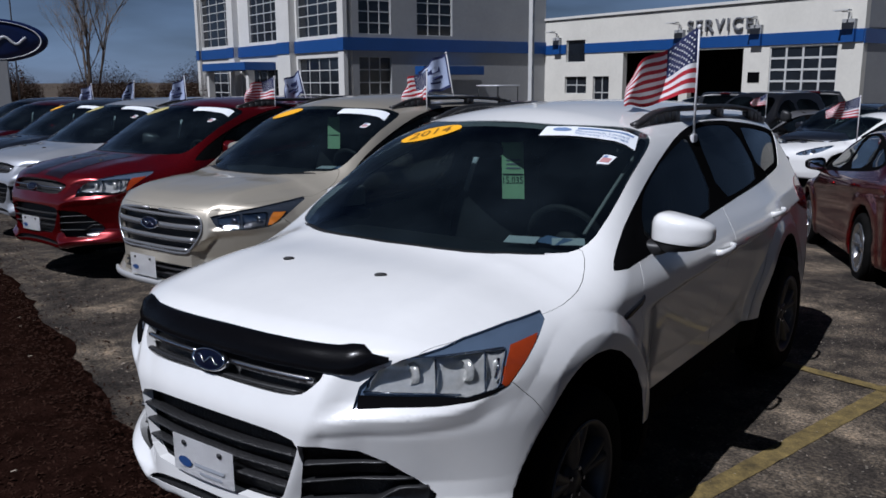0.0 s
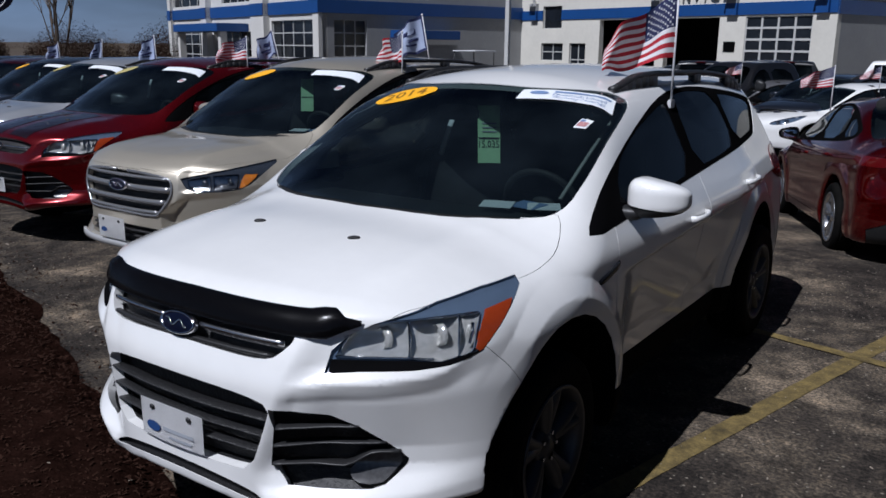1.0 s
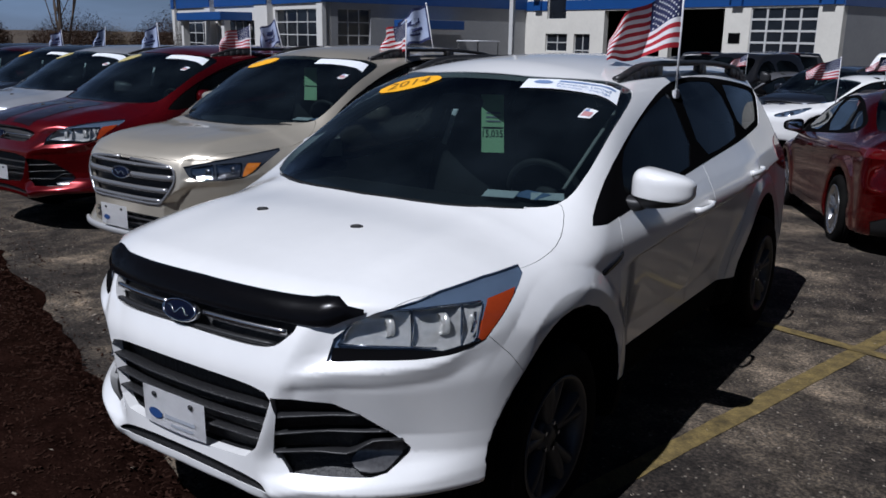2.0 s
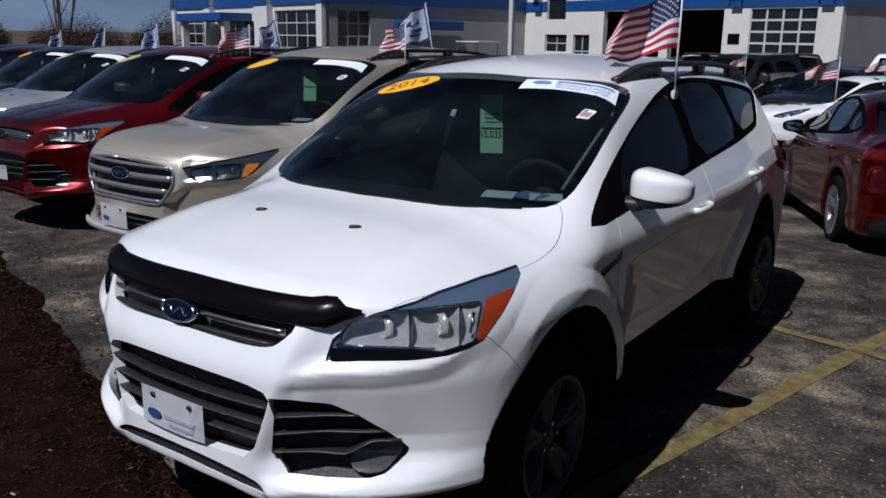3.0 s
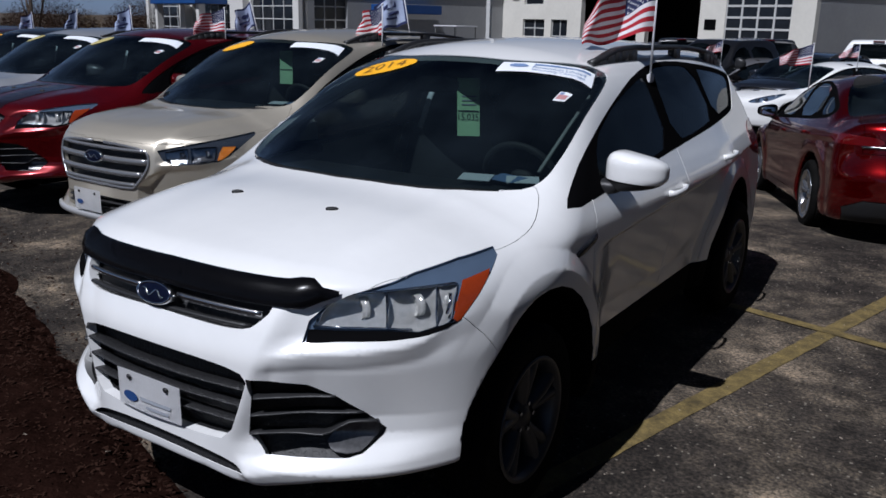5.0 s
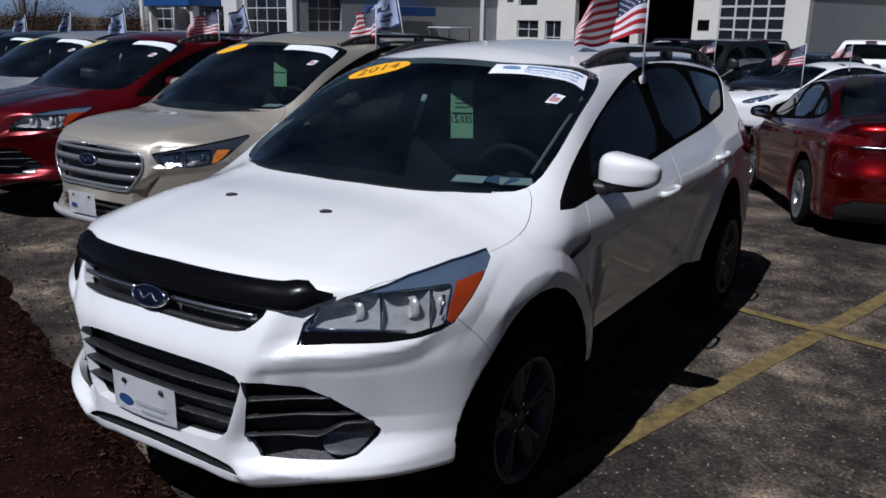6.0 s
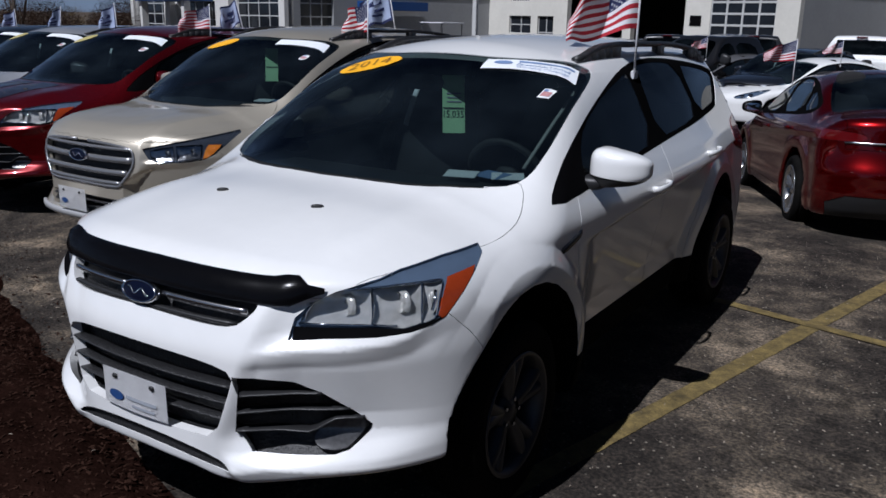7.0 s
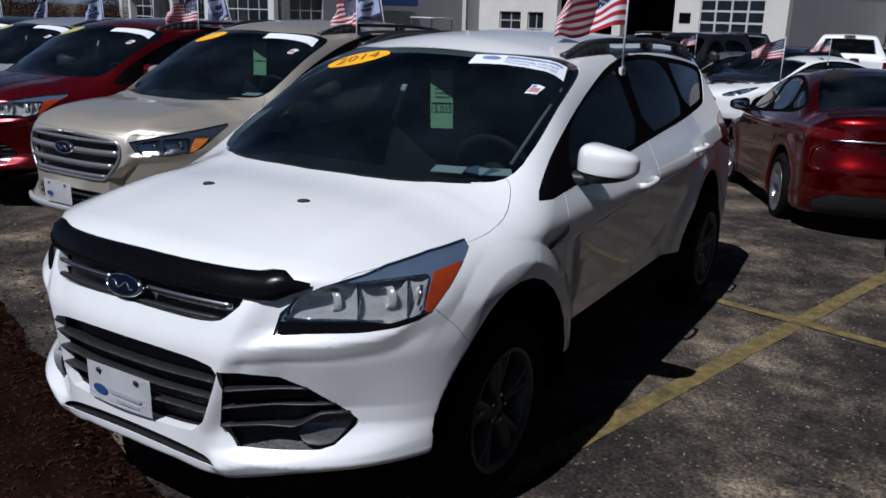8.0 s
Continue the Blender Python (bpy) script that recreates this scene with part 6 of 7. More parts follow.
def line(name, a, b, width, label, lift=0.004):
    a, b = Vector((*a, 0)), Vector((*b, 0))
    d = (b - a).normalized()
    s = Vector((-d.y, d.x, 0)) * width / 2
    n = max(2, int((b - a).length / 0.05))
    bm = bmesh.new()
    rr = random.Random(name)
    rows = []
    for i in range(n + 1):
        p = a.lerp(b, i / n)
        row = []
        for k in (-1, -0.5, 0, 0.5, 1):
            q = p + s * k * (1 + 0.05 * rr.uniform(-1, 1) * abs(k))
            row.append((q.x, q.y, ground_z(q.x, q.y) + lift))
        rows.append(row)
    rows_grid(bm, rows)
    for f in bm.faces:
        f.normal_update()
        if f.normal.z < 0:
            f.normal_flip()
    tagged(part(name, bm, WORN_YELLOW), label, "parking line", kind="structure")


line("parking_line_long", (0.62, 0.0), (2.42, 7.2), 0.105, "worn yellow painted parking line on asphalt")
line("parking_line_cross", (-2.2, 4.36), (4.6, 2.85), 0.085, "thin worn yellow painted cross line", 0.008)

# ---- buildings ----
WALL = material("cream_panel_wall", (0.62, 0.60, 0.54), rough=0.8, var=0.07, scale=0.6, bump=0.05, bump_scale=40)
WALL_GREY = material("grey_metal_wall", (0.31, 0.315, 0.32), rough=0.7, var=0.08, scale=0.5)
PIER = material("white_pier", (0.60, 0.59, 0.56), rough=0.75, var=0.06, scale=0.8)
BAND = material("blue_band", (0.010, 0.060, 0.22), rough=0.45, var=0.08, scale=1.0)
FRAME = material("pale_window_frame", (0.50, 0.50, 0.49), rough=0.5, var=0.05, scale=3)
PANE = material("dark_pane", (0.014, 0.017, 0.022), rough=0.08, var=0.3, scale=0.7, spec=0.35)
# near-black in place of shade: the rooms' lack of light is in the colour
UNLIT_ROOM = material("unlit_interior", (0.012, 0.011, 0.010), rough=0.95, var=0.3, scale=1)
LETTER = material("sign_letter_grey", (0.16, 0.165, 0.18), rough=0.4, metal=0.3)
METAL_POST = material("pale_metal_post", (0.60, 0.60, 0.58), rough=0.5, metal=0.2, var=0.08, scale=3)

CORNER_AT = Vector((-36.5, 40.3, -0.35))
U, V = ROW.copy(), AWAY.copy()


def wall_frame(origin, along, out):
    """A frame of reference on a wall: x along it, y out of it, z up."""
    m = Matrix((along, out, Vector((0, 0, 1)))).transposed().to_4x4()
    m.translation = origin
    return m


def wall_with(name, m, length, height, thick, holes, mat, parent):
    """A wall with openings right through it: piers and lintels round the holes (x0, x1, z0, z1)."""
    xs = sorted({0.0, length, *[h[0] for h in holes], *[h[1] for h in holes]})
    zs = sorted({0.0, height, *[h[2] for h in holes], *[h[3] for h in holes]})
    bm = bmesh.new()

    def solid(i, k):
        if not (0 <= i < len(xs) - 1 and 0 <= k < len(zs) - 1):
            return False
        cx, cz = (xs[i] + xs[i + 1]) / 2, (zs[k] + zs[k + 1]) / 2
        return not any(h[0] < cx < h[1] and h[2] < cz < h[3] for h in holes)
    vs = {}

    def v(x, y, z):
        key = (round(x, 4), round(y, 4), round(z, 4))
        if key not in vs:
            vs[key] = bm.verts.new((x, y, z))
        return vs[key]
    for i in range(len(xs) - 1):
        for k in range(len(zs) - 1):
            if solid(i, k):
                x0, x1, z0, z1 = xs[i], xs[i + 1], zs[k], zs[k + 1]
                for y in (0, -thick):
                    bm.faces.new((v(x0, y, z0), v(x1, y, z0), v(x1, y, z1), v(x0, y, z1)))
                for di, dk, a, b in ((-1, 0, (x0, z0), (x0, z1)), (1, 0, (x1, z0), (x1, z1)), (0, -1, (x0, z0), (x1, z0)), (0, 1, (x0, z1), (x1, z1))):
                    if not solid(i + di, k + dk):
                        bm.faces.new((v(a[0], 0, a[1]), v(b[0], 0, b[1]), v(b[0], -thick, b[1]), v(a[0], -thick, a[1])))
    bmesh.ops.recalc_face_normals(bm, faces=bm.faces[:])
    bm.transform(m)
    return part(name, bm, mat, parent, smooth=False)


def block(name, m, lo, hi, mat, parent, bevel=0.0, label=""):
    bm = bmesh.new()
    box(bm, lo, hi, bevel)
    bm.transform(m)
    bmesh.ops.recalc_face_normals(bm, faces=bm.faces[:])
    return part(name, bm, mat, parent, label, smooth=False)


def glazed(m, x0, x1, z0, z1, cols, rows, parent, bar=0.07, inset=-0.18, label=""):
    """A window: a frame with bars and a pane in each field."""
    # near-black sheet behind the panes stands for the unlit room
    w = block("window", m, (x0, inset - 0.10, z0), (x1, inset - 0.08, z1), UNLIT_ROOM, parent, label=label)
    bm = bmesh.new()
    for i in range(cols + 1):
        x = x0 + (x1 - x0) * i / cols
        box(bm, (max(x0, x - bar / 2), inset - 0.04, z0), (min(x1, x + bar / 2), inset + 0.04, z1))
    for k in range(rows + 1):
        z = z0 + (z1 - z0) * k / rows
        box(bm, (x0, inset - 0.038, max(z0, z - bar / 2)), (x1, inset + 0.038, min(z1, z + bar / 2)))
    bm.transform(m)
    part("window_frame", bm, FRAME, w, smooth=False)
    for i in range(cols):
        for k in range(rows):
            block("pane", m, (x0 + (x1 - x0) * i / cols + bar / 2, inset - 0.012, z0 + (z1 - z0) * k / rows + bar / 2), (x0 + (x1 - x0) * (i + 1) / cols - bar / 2, inset + 0.0, z0 + (z1 - z0) * (k + 1) / rows - bar / 2), PANE, w)
    return w


# showroom: front along U, side along V
show = new("showroom_building")
tagged(show, "white and grey two-storey showroom with blue band and large windows", "building")
mf = wall_frame(CORNER_AT, U, -V)
ms = wall_frame(CORNER_AT, V, -U)
B0, B1 = 4.10, 4.95        # the band's foot and head above the building's ground
fw = [(1.3, 7.7), (11.2, 17.0), (20.8, 28.6)]
holes = [(a, b, 5.2, 9.6) for a, b in fw] + [(1.3, 7.7, 0.3, 3.7), (11.2, 19.0, 0.3, 3.0), (20.8, 28.6, 0.3, 3.7)]
wall_with("wall", mf, 29.3, 10.5, 0.4, holes, PIER, show)
for x0, x1, pr in ((-0.05, 0.75, 0.3), (8.0, 10.3, 0.5), (19.3, 20.6, 0.5), (28.7, 29.4, 0.3)):
    block("pier", mf, (x0, 0.0, 0), (x1, pr, 10.5), PIER, show)
for x0, x1, pr in ((0.75, 8.0, 0.12), (10.3, 19.3, 0.12), (20.6, 28.7, 0.12), (-0.12, 0.75, 0.36), (8.0, 10.3, 0.56), (19.3, 20.6, 0.56), (28.7, 29.46, 0.36)):
    block("band", mf, (x0, 0.003, B0), (x1, pr, B1), BAND, show)
glazed(mf, 1.3, 7.7, 5.2, 9.6, 4, 6, show)
glazed(mf, 11.2, 17.0, 5.2, 9.6, 4, 6, show)
glazed(mf, 20.8, 28.6, 5.2, 9.6, 4, 6, show)
glazed(mf, 1.3, 7.7, 0.3, 3.7, 4, 4, show)
glazed(mf, 20.8, 28.6, 0.3, 3.7, 4, 4, show)
glazed(mf, 11.2, 19.0, 0.3, 3.0, 5, 2, show, inset=-0.35)
block("canopy", mf, (10.6, 0.5, 2.95), (20.2, 3.0, 3.55), BAND, show, 0.03, "blue entrance canopy")
for x in (11.0, 19.8):
    block("canopy_post", mf, (x - 0.25, 2.2, 0.0), (x + 0.25, 2.7, 2.95), PIER, show)
holes = [(0.9, 3.4, 5.2, 9.6), (5.5, 8.5, 5.2, 9.6), (0.9, 3.4, 0.3, 3.7)]
wall_with("wall", ms, 17.3, 10.5, 0.4, holes, WALL_GREY, show)
glazed(ms, 0.9, 3.4, 5.2, 9.6, 3, 6, show)
glazed(ms, 5.5, 8.5, 5.2, 9.6, 3, 6, show)
glazed(ms, 0.9, 3.4, 0.3, 3.7, 3, 4, show)
block("band", ms, (0.0, 0.003, B0), (17.3, 0.12, B1), BAND, show)
block("side_awning", ms, (5.2, 0.12, 2.5), (10.4, 1.3, 3.1), BAND, show, 0.03, "blue side awning")
block("roof", wall_frame(CORNER_AT, U, V), (0.4, 0.4, 10.2), (29.0, 17.0, 10.4), WALL_GREY, show)
block("wall_rear", wall_frame(CORNER_AT, U, V), (0.4, 17.0, 0), (29.3, 17.3, 10.5), WALL_GREY, show)
block("wall_end", wall_frame(CORNER_AT, U, V), (29.0, 0.4, 0), (29.3, 17.0, 10.5), WALL_GREY, show)
block("floor_slab", wall_frame(CORNER_AT, U, V), (0.4, 0.4, 4.2), (29.0, 17.0, 4.5), WALL_GREY, show)

# service wing
J = CORNER_AT + V * 17.3
serv = new("service_building")
tagged(serv, "cream panelled service building with blue band and overhead doors", "building")
mv = wall_frame(J, -U, -V)
holes = [(8.2, 13.2, 0.02, 3.92), (13.9, 18.0, 0.02, 3.92), (19.8, 24.0, 0.02, 3.92), (2.4, 4.4, 3.4, 5.0), (2.3, 4.6, 1.1, 2.35), (5.3, 6.9, 0.05, 2.35)]
wall_with("wall", mv, 25.4, 6.7, 0.4, holes, WALL, serv)
block("band", mv, (0.0, 0.003, 4.02), (2.4, 0.06, 4.70), BAND, serv)
block("band", mv, (4.4, 0.003, 4.02), (25.4, 0.06, 4.70), BAND, serv)
block("roof_edge", mv, (-0.05, 0.002, 6.55), (25.45, 0.12, 6.72), PIER, serv)
for x in (1.5, 13.2, 18.9, 24.6):
    block("pilaster", mv, (x - 0.36, 0.062, 4.02), (x + 0.36, 0.26, 4.70), BAND, serv)
    block("pilaster_cap", mv, (x - 0.36, 0.004, 4.70), (x + 0.36, 0.26, 5.22), WALL_GREY, serv)
    lamp = block("wall_lamp", mv, (x - 0.07, 0.1, 5.22), (x + 0.07, 0.22, 5.55), METAL_POST, serv)
    block("lamp_arm", mv, (x - 0.04, 0.2, 5.55), (x + 0.04, 0.9, 5.60), METAL_POST, lamp)
    block("lamp_head", mv, (x - 0.42, 0.7, 5.60), (x + 0.42, 1.1, 5.67), METAL_POST, lamp)
glazed(mv, 2.4, 4.4, 3.4, 5.0, 1, 1, serv)
glazed(mv, 2.3, 4.6, 1.1, 2.35, 2, 2, serv)
glazed(mv, 5.3, 6.9, 0.05, 2.35, 2, 2, serv)
glazed(mv, 19.8, 24.0, 0.02, 3.92, 4, 6, serv, bar=0.12, inset=-0.1, label="white overhead door with glass panels")
block("bay_pier", mv, (13.2, -0.3, 0.0), (13.9, -0.02, 3.92), WALL, serv)
dark = wall_frame(J, -U, V)
# bay surfaces coloured near-black to stand for the shade inside
block("bay_floor", dark, (0.4, 0.4, -0.02), (25.4, 16.0, 0.0), UNLIT_ROOM, serv)
block("bay_rear_wall", dark, (0.0, 12.0, 0.0), (25.4, 12.3, 6.5), UNLIT_ROOM, serv)
block("bay_ceiling", dark, (0.0, 0.4, 4.6), (25.4, 12.0, 4.8), UNLIT_ROOM, serv)
block("bay_side", dark, (0.0, 0.4, 0.0), (0.3, 12.0, 6.6), UNLIT_ROOM, serv)
# return face in shade: its darker grey stands for that
block("side_wall", dark, (25.0, 0.4, 0.0), (25.4, 12.0, 6.7), WALL_GREY, serv)
block("side_band", dark, (25.403, 0.0, 3.95), (25.46, 12.0, 4.70), BAND, serv)
block("roof", dark, (0.0, 0.0, 6.45), (25.4, 12.3, 6.55), WALL_GREY, serv)
block("small_sign", mv, (18.4, 0.0, 1.9), (19.2, 0.03, 2.5), GLOSS_BLACK, serv)
# lettering over the doors
cu = bpy.data.curves.new("service_letters", "FONT")
cu.body, cu.size, cu.extrude, cu.space_character = "SERVICE", 1.08, 0.08, 1.30
cu.materials.append(LETTER)
letters = new("service_letters", cu)
letters.parent = serv
me = bpy.data.meshes.new_from_object(letters.evaluated_get(bpy.context.evaluated_depsgraph_get()))
bpy.data.objects.remove(letters)
ob = new("service_letters", me)
ob.parent = serv
ob.matrix_world = mv @ Matrix.Translation((13.75, 0.10, 5.0)) @ Matrix.Rotation(math.pi / 2, 4, "X")
tagged(ob, "grey raised letters on the service wall")

# far wing to the side of the service bays
far = new("side_building")
tagged(far, "cream flat-roofed building behind the lot with a dark window", "building")
mfar = wall_frame(J - U * 25.4 + V * 12.3, -U, -V)
wall_with("wall", mfar, 26.0, 6.2, 0.4, [(2.6, 4.3, 0.8, 3.1), (9.0, 14.0, 0.02, 3.9), (17.0, 22.0, 0.02, 3.9)], WALL, far)
glazed(mfar, 2.6, 4.3, 0.8, 3.1, 1, 1, far)
glazed(mfar, 9.0, 14.0, 0.02, 3.9, 4, 5, far, bar=0.1)
glazed(mfar, 17.0, 22.0, 0.02, 3.9, 4, 5, far, bar=0.1)
block("roof", wall_frame(J - U * 25.4 + V * 12.3, -U, V), (0, 0.4, 5.9), (26, 12, 6.1), WALL_GREY, far)
block("band", mfar, (0.0, 0.003, 3.95), (26.0, 0.06, 4.7), BAND, far)

# lamp post before the showroom
LAMP = Vector((-16.0, 29.3, -0.35))
post = new("lamp_post")
tagged(post, "tall pale square steel lamp post", "lamp post")
post.location = LAMP
bm = bmesh.new()
box(bm, (-0.09, -0.09, 0.5), (0.09, 0.09, 9.5), 0.01)
part("pole", bm, METAL_POST, post, smooth=False)
bm = bmesh.new()
lathe(bm, [(0.001, 0.55), (0.28, 0.55), (0.3, 0.5), (0.3, 0.0)], 24, "z")
part("base", bm, METAL_POST, post)
bm = bmesh.new()
box(bm, (-0.9, -0.2, 9.4), (0.9, 0.2, 9.55), 0.03)
part("lamp_head", bm, METAL_POST, post, smooth=False)


# added dark block, out of view, that keeps low sky off the white car's side
bm = bmesh.new()
box(bm, (15.0, -16.0, -0.6), (24.0, 34.0, 6.4), 0.05)
BLOCKER_GREY = material("blocker_grey", (0.050, 0.050, 0.054), rough=0.9, var=0.3, scale=1.5, bump=0.3, bump_scale=20)
tagged(part("sky_blocker", bm, BLOCKER_GREY, smooth=False), "unseen dark grey block added to keep low sky light off the cars", "wall", kind="structure")


# ---- parked vehicles ----
EARLY = make_crossover(crossover_shell(crossover, 0.0135), "early")
LATE = make_crossover(crossover_shell(late_crossover, 0.018), "late")
SALOON = make_saloon()
PICKUP = make_pickup()
GREY_PAINT = paint("grey_metallic_paint", (0.17, 0.17, 0.18), 0.5, 0.38)
BLACK_PAINT = paint("black_paint", (0.008, 0.008, 0.009), 0.0, 0.3)
PLAIN = ("hood_deflector", "year_print", "banner_print", "print_bar", "print_oval", "tag_print")
BARE = PLAIN + ("hanging_tag", "tag_bar", "pillar_trim")
FAR = PLAIN + ("wheel_nut", "seat", "steering_wheel", "paper", "hanging_tag", "tag_bar", "flag_sticker", "sticker_print", "brake_disc", "bolt", "washer_nozzle", "seat_belt", "bulb", "year_sticker", "warranty_banner")


def in_row(kit, x, y, rz, paint_, label, skip=()):
    """A car of the front row; returns its base."""
    c = Vector((x, y, 0)) + Vector((0, 2.2, 0))
    return kit.place("crossover", pose(x, y, ground_z(c.x, c.y) * 0.9, 0, 0, rz), {"paint": paint_}, label, group="front row", skip=skip)


WHITE_CAR = in_row(EARLY, 0, 0, 0, WHITE_PAINT, "white compact crossover with black hood deflector and roof rails")
for ob in WHITE_CAR.children:
    if ob.name.startswith("mirror_shell") and ob.data.vertices[0].co.x < 0:
        ob.location = (0.06, 0.04, -0.01)
in_row(LATE, -3.0, 1.86, -1.0, TAN_PAINT, "tan metallic compact crossover with bright barred grille", PLAIN + ("washer_nozzle", "belt_strap"))
RED_CAR = in_row(EARLY, -5.45, 2.30, 0, RED_PAINT, "red metallic compact crossover with black grille", BARE)
STRIPE = material("black_hood_stripe", (0.012, 0.006, 0.009), rough=0.25, coat=0.8)
for x0, x1 in ((-0.34, -0.06), (0.06, 0.34)):
    bm = bmesh.new()
    rows_grid(bm, [[on_form(crossover, x0 + (x1 - x0) * i / 6, y=0.12 + 0.76 * k / 18, out=0.004) for i in range(7)] for k in range(19)])
    part("hood_stripe", bm, STRIPE, RED_CAR, "black stripe along the hood")
SILVER_CAR = in_row(EARLY, -8.05, 3.15, 0, SILVER_PAINT, "silver metallic compact crossover with yellow window sticker", BARE)
# sticker yellow paled to include the glass reflection lying over it
VEILED_YELLOW = material("veiled_yellow_sticker", (0.42, 0.36, 0.14), rough=0.5, var=0.1, scale=20)
for car in (RED_CAR, SILVER_CAR):
    for ob in car.children:
        if ob.name.startswith("year_sticker"):
            ob.material_slots[0].material = VEILED_YELLOW
in_row(EARLY, -10.8, 4.15, 0, DARK_PAINT, "dark blue compact crossover with white window banner", BARE)
in_row(EARLY, -13.7, 5.0, 0, DARK_RED_PAINT, "dark red crossover at the end of the row", FAR)
in_row(EARLY, -16.6, 6.2, 0, BLACK_PAINT, "black compact crossover at the end of the row", FAR)


def parked(kit, name, x, y, rz, paint_, label, skip=()):
    a = radians(rz)
    z, back = ground_z(x, y), ground_z(x - 4.5 * math.sin(a), y + 4.5 * math.cos(a))
    return kit.place(name, pose(x, y, z, math.degrees(math.atan2(back - z, 4.5)), 0, rz), {"paint": paint_}, label, skip=skip)


def heading(kit_len, front, rear):
    """Pose of a vehicle from the ground points under its nose and its tail."""
    d = Vector((rear[0] - front[0], rear[1] - front[1]))
    return front[0], front[1], math.degrees(math.atan2(d.y, d.x)) - 90


# red saloon, tail towards the first row
h = radians(22)
tail = Vector((1.92, 6.2))
nose = tail + Vector((-math.sin(h), math.cos(h))) * 4.55
parked(SALOON, "saloon", nose.x, nose.y, 202, DARK_RED_PAINT, "dark red metallic four-door saloon with bright trunk bar")
parked(SALOON, "saloon", *heading(0, (-2.6, 16.6), (0.6, 19.9)), WHITE_PAINT, "white four-door saloon with dark slim headlights")
parked(SALOON, "saloon", *heading(0, (-4.9, 18.6), (-2.2, 21.6)), GREY_PAINT, "dark grey four-door saloon")
parked(PICKUP, "pickup", *heading(0, (-4.5, 28.6), (-3.45, 23.0)), BLACK_PAINT, "black crew-cab pickup seen from behind")
parked(PICKUP, "pickup", *heading(0, (-7.3, 28.4), (-5.9, 22.8)), BLACK_PAINT, "black crew-cab pickup with dark rear glass")
parked(PICKUP, "pickup", *heading(0, (-1.3, 27.8), (-0.55, 22.1)), WHITE_PAINT, "white crew-cab pickup seen from behind")
# second and third rows behind
k = 0
for u, w, kit, col, lab in ((4.5, 15.5, EARLY, BLACK_PAINT, "black compact crossover in the rear row"), (7.6, 15.2, EARLY, DARK_PAINT, "dark blue compact crossover in the rear row"), (10.7, 15.6, PICKUP, BLACK_PAINT, "black pickup in the rear row"),
                            (14.0, 15.3, EARLY, GREY_PAINT, "grey compact crossover in the rear row"), (17.2, 15.5, SALOON, DARK_PAINT, "dark saloon in the rear row"), (20.4, 15.4, EARLY, RED_PAINT, "red compact crossover in the rear row"),
                            (24.0, 15.6, EARLY, BLACK_PAINT, "black compact crossover in the rear row"), (27.5, 15.0, SALOON, GREY_PAINT, "grey saloon in the rear row"),
                            (12.0, 26.5, EARLY, WHITE_PAINT, "white crossover near the service bays"), (17.0, 26.5, PICKUP, BLACK_PAINT, "black pickup near the service bays"), (21.5, 27.0, EARLY, DARK_PAINT, "dark crossover near the showroom")):
    p = ROW * u + AWAY * w
    parked(kit, {EARLY: "crossover", PICKUP: "pickup", SALOON: "saloon"}[kit], p.x, p.y, math.degrees(math.atan2(AWAY.y, AWAY.x)) - 90 + (4 if k % 2 else -3), col, lab, FAR)
    k += 1
# the next bay's car, then unseen cars added to darken the white car's reflections
for x, y, col, lab in ((3.09, -0.72, BLACK_PAINT, "black compact crossover in the next bay"), (5.9, -1.9, GREY_PAINT, "unseen grey compact crossover added to darken reflections"), (8.7, -3.0, BLACK_PAINT, "unseen black compact crossover added to darken reflections"), (11.6, -4.1, RED_PAINT, "unseen red compact crossover added to darken reflections")):
    in_row(EARLY, x, y, 0, col, lab, FAR)
# two unseen saloons, added for the same darkening
for x, y, col, lab in ((7.2, 9.0, DARK_PAINT, "unseen dark saloon added to darken reflections"), (10.6, 8.0, GREY_PAINT, "unseen grey saloon added to darken reflections")):
    parked(SALOON, "saloon", x, y, 202, col, lab, FAR)


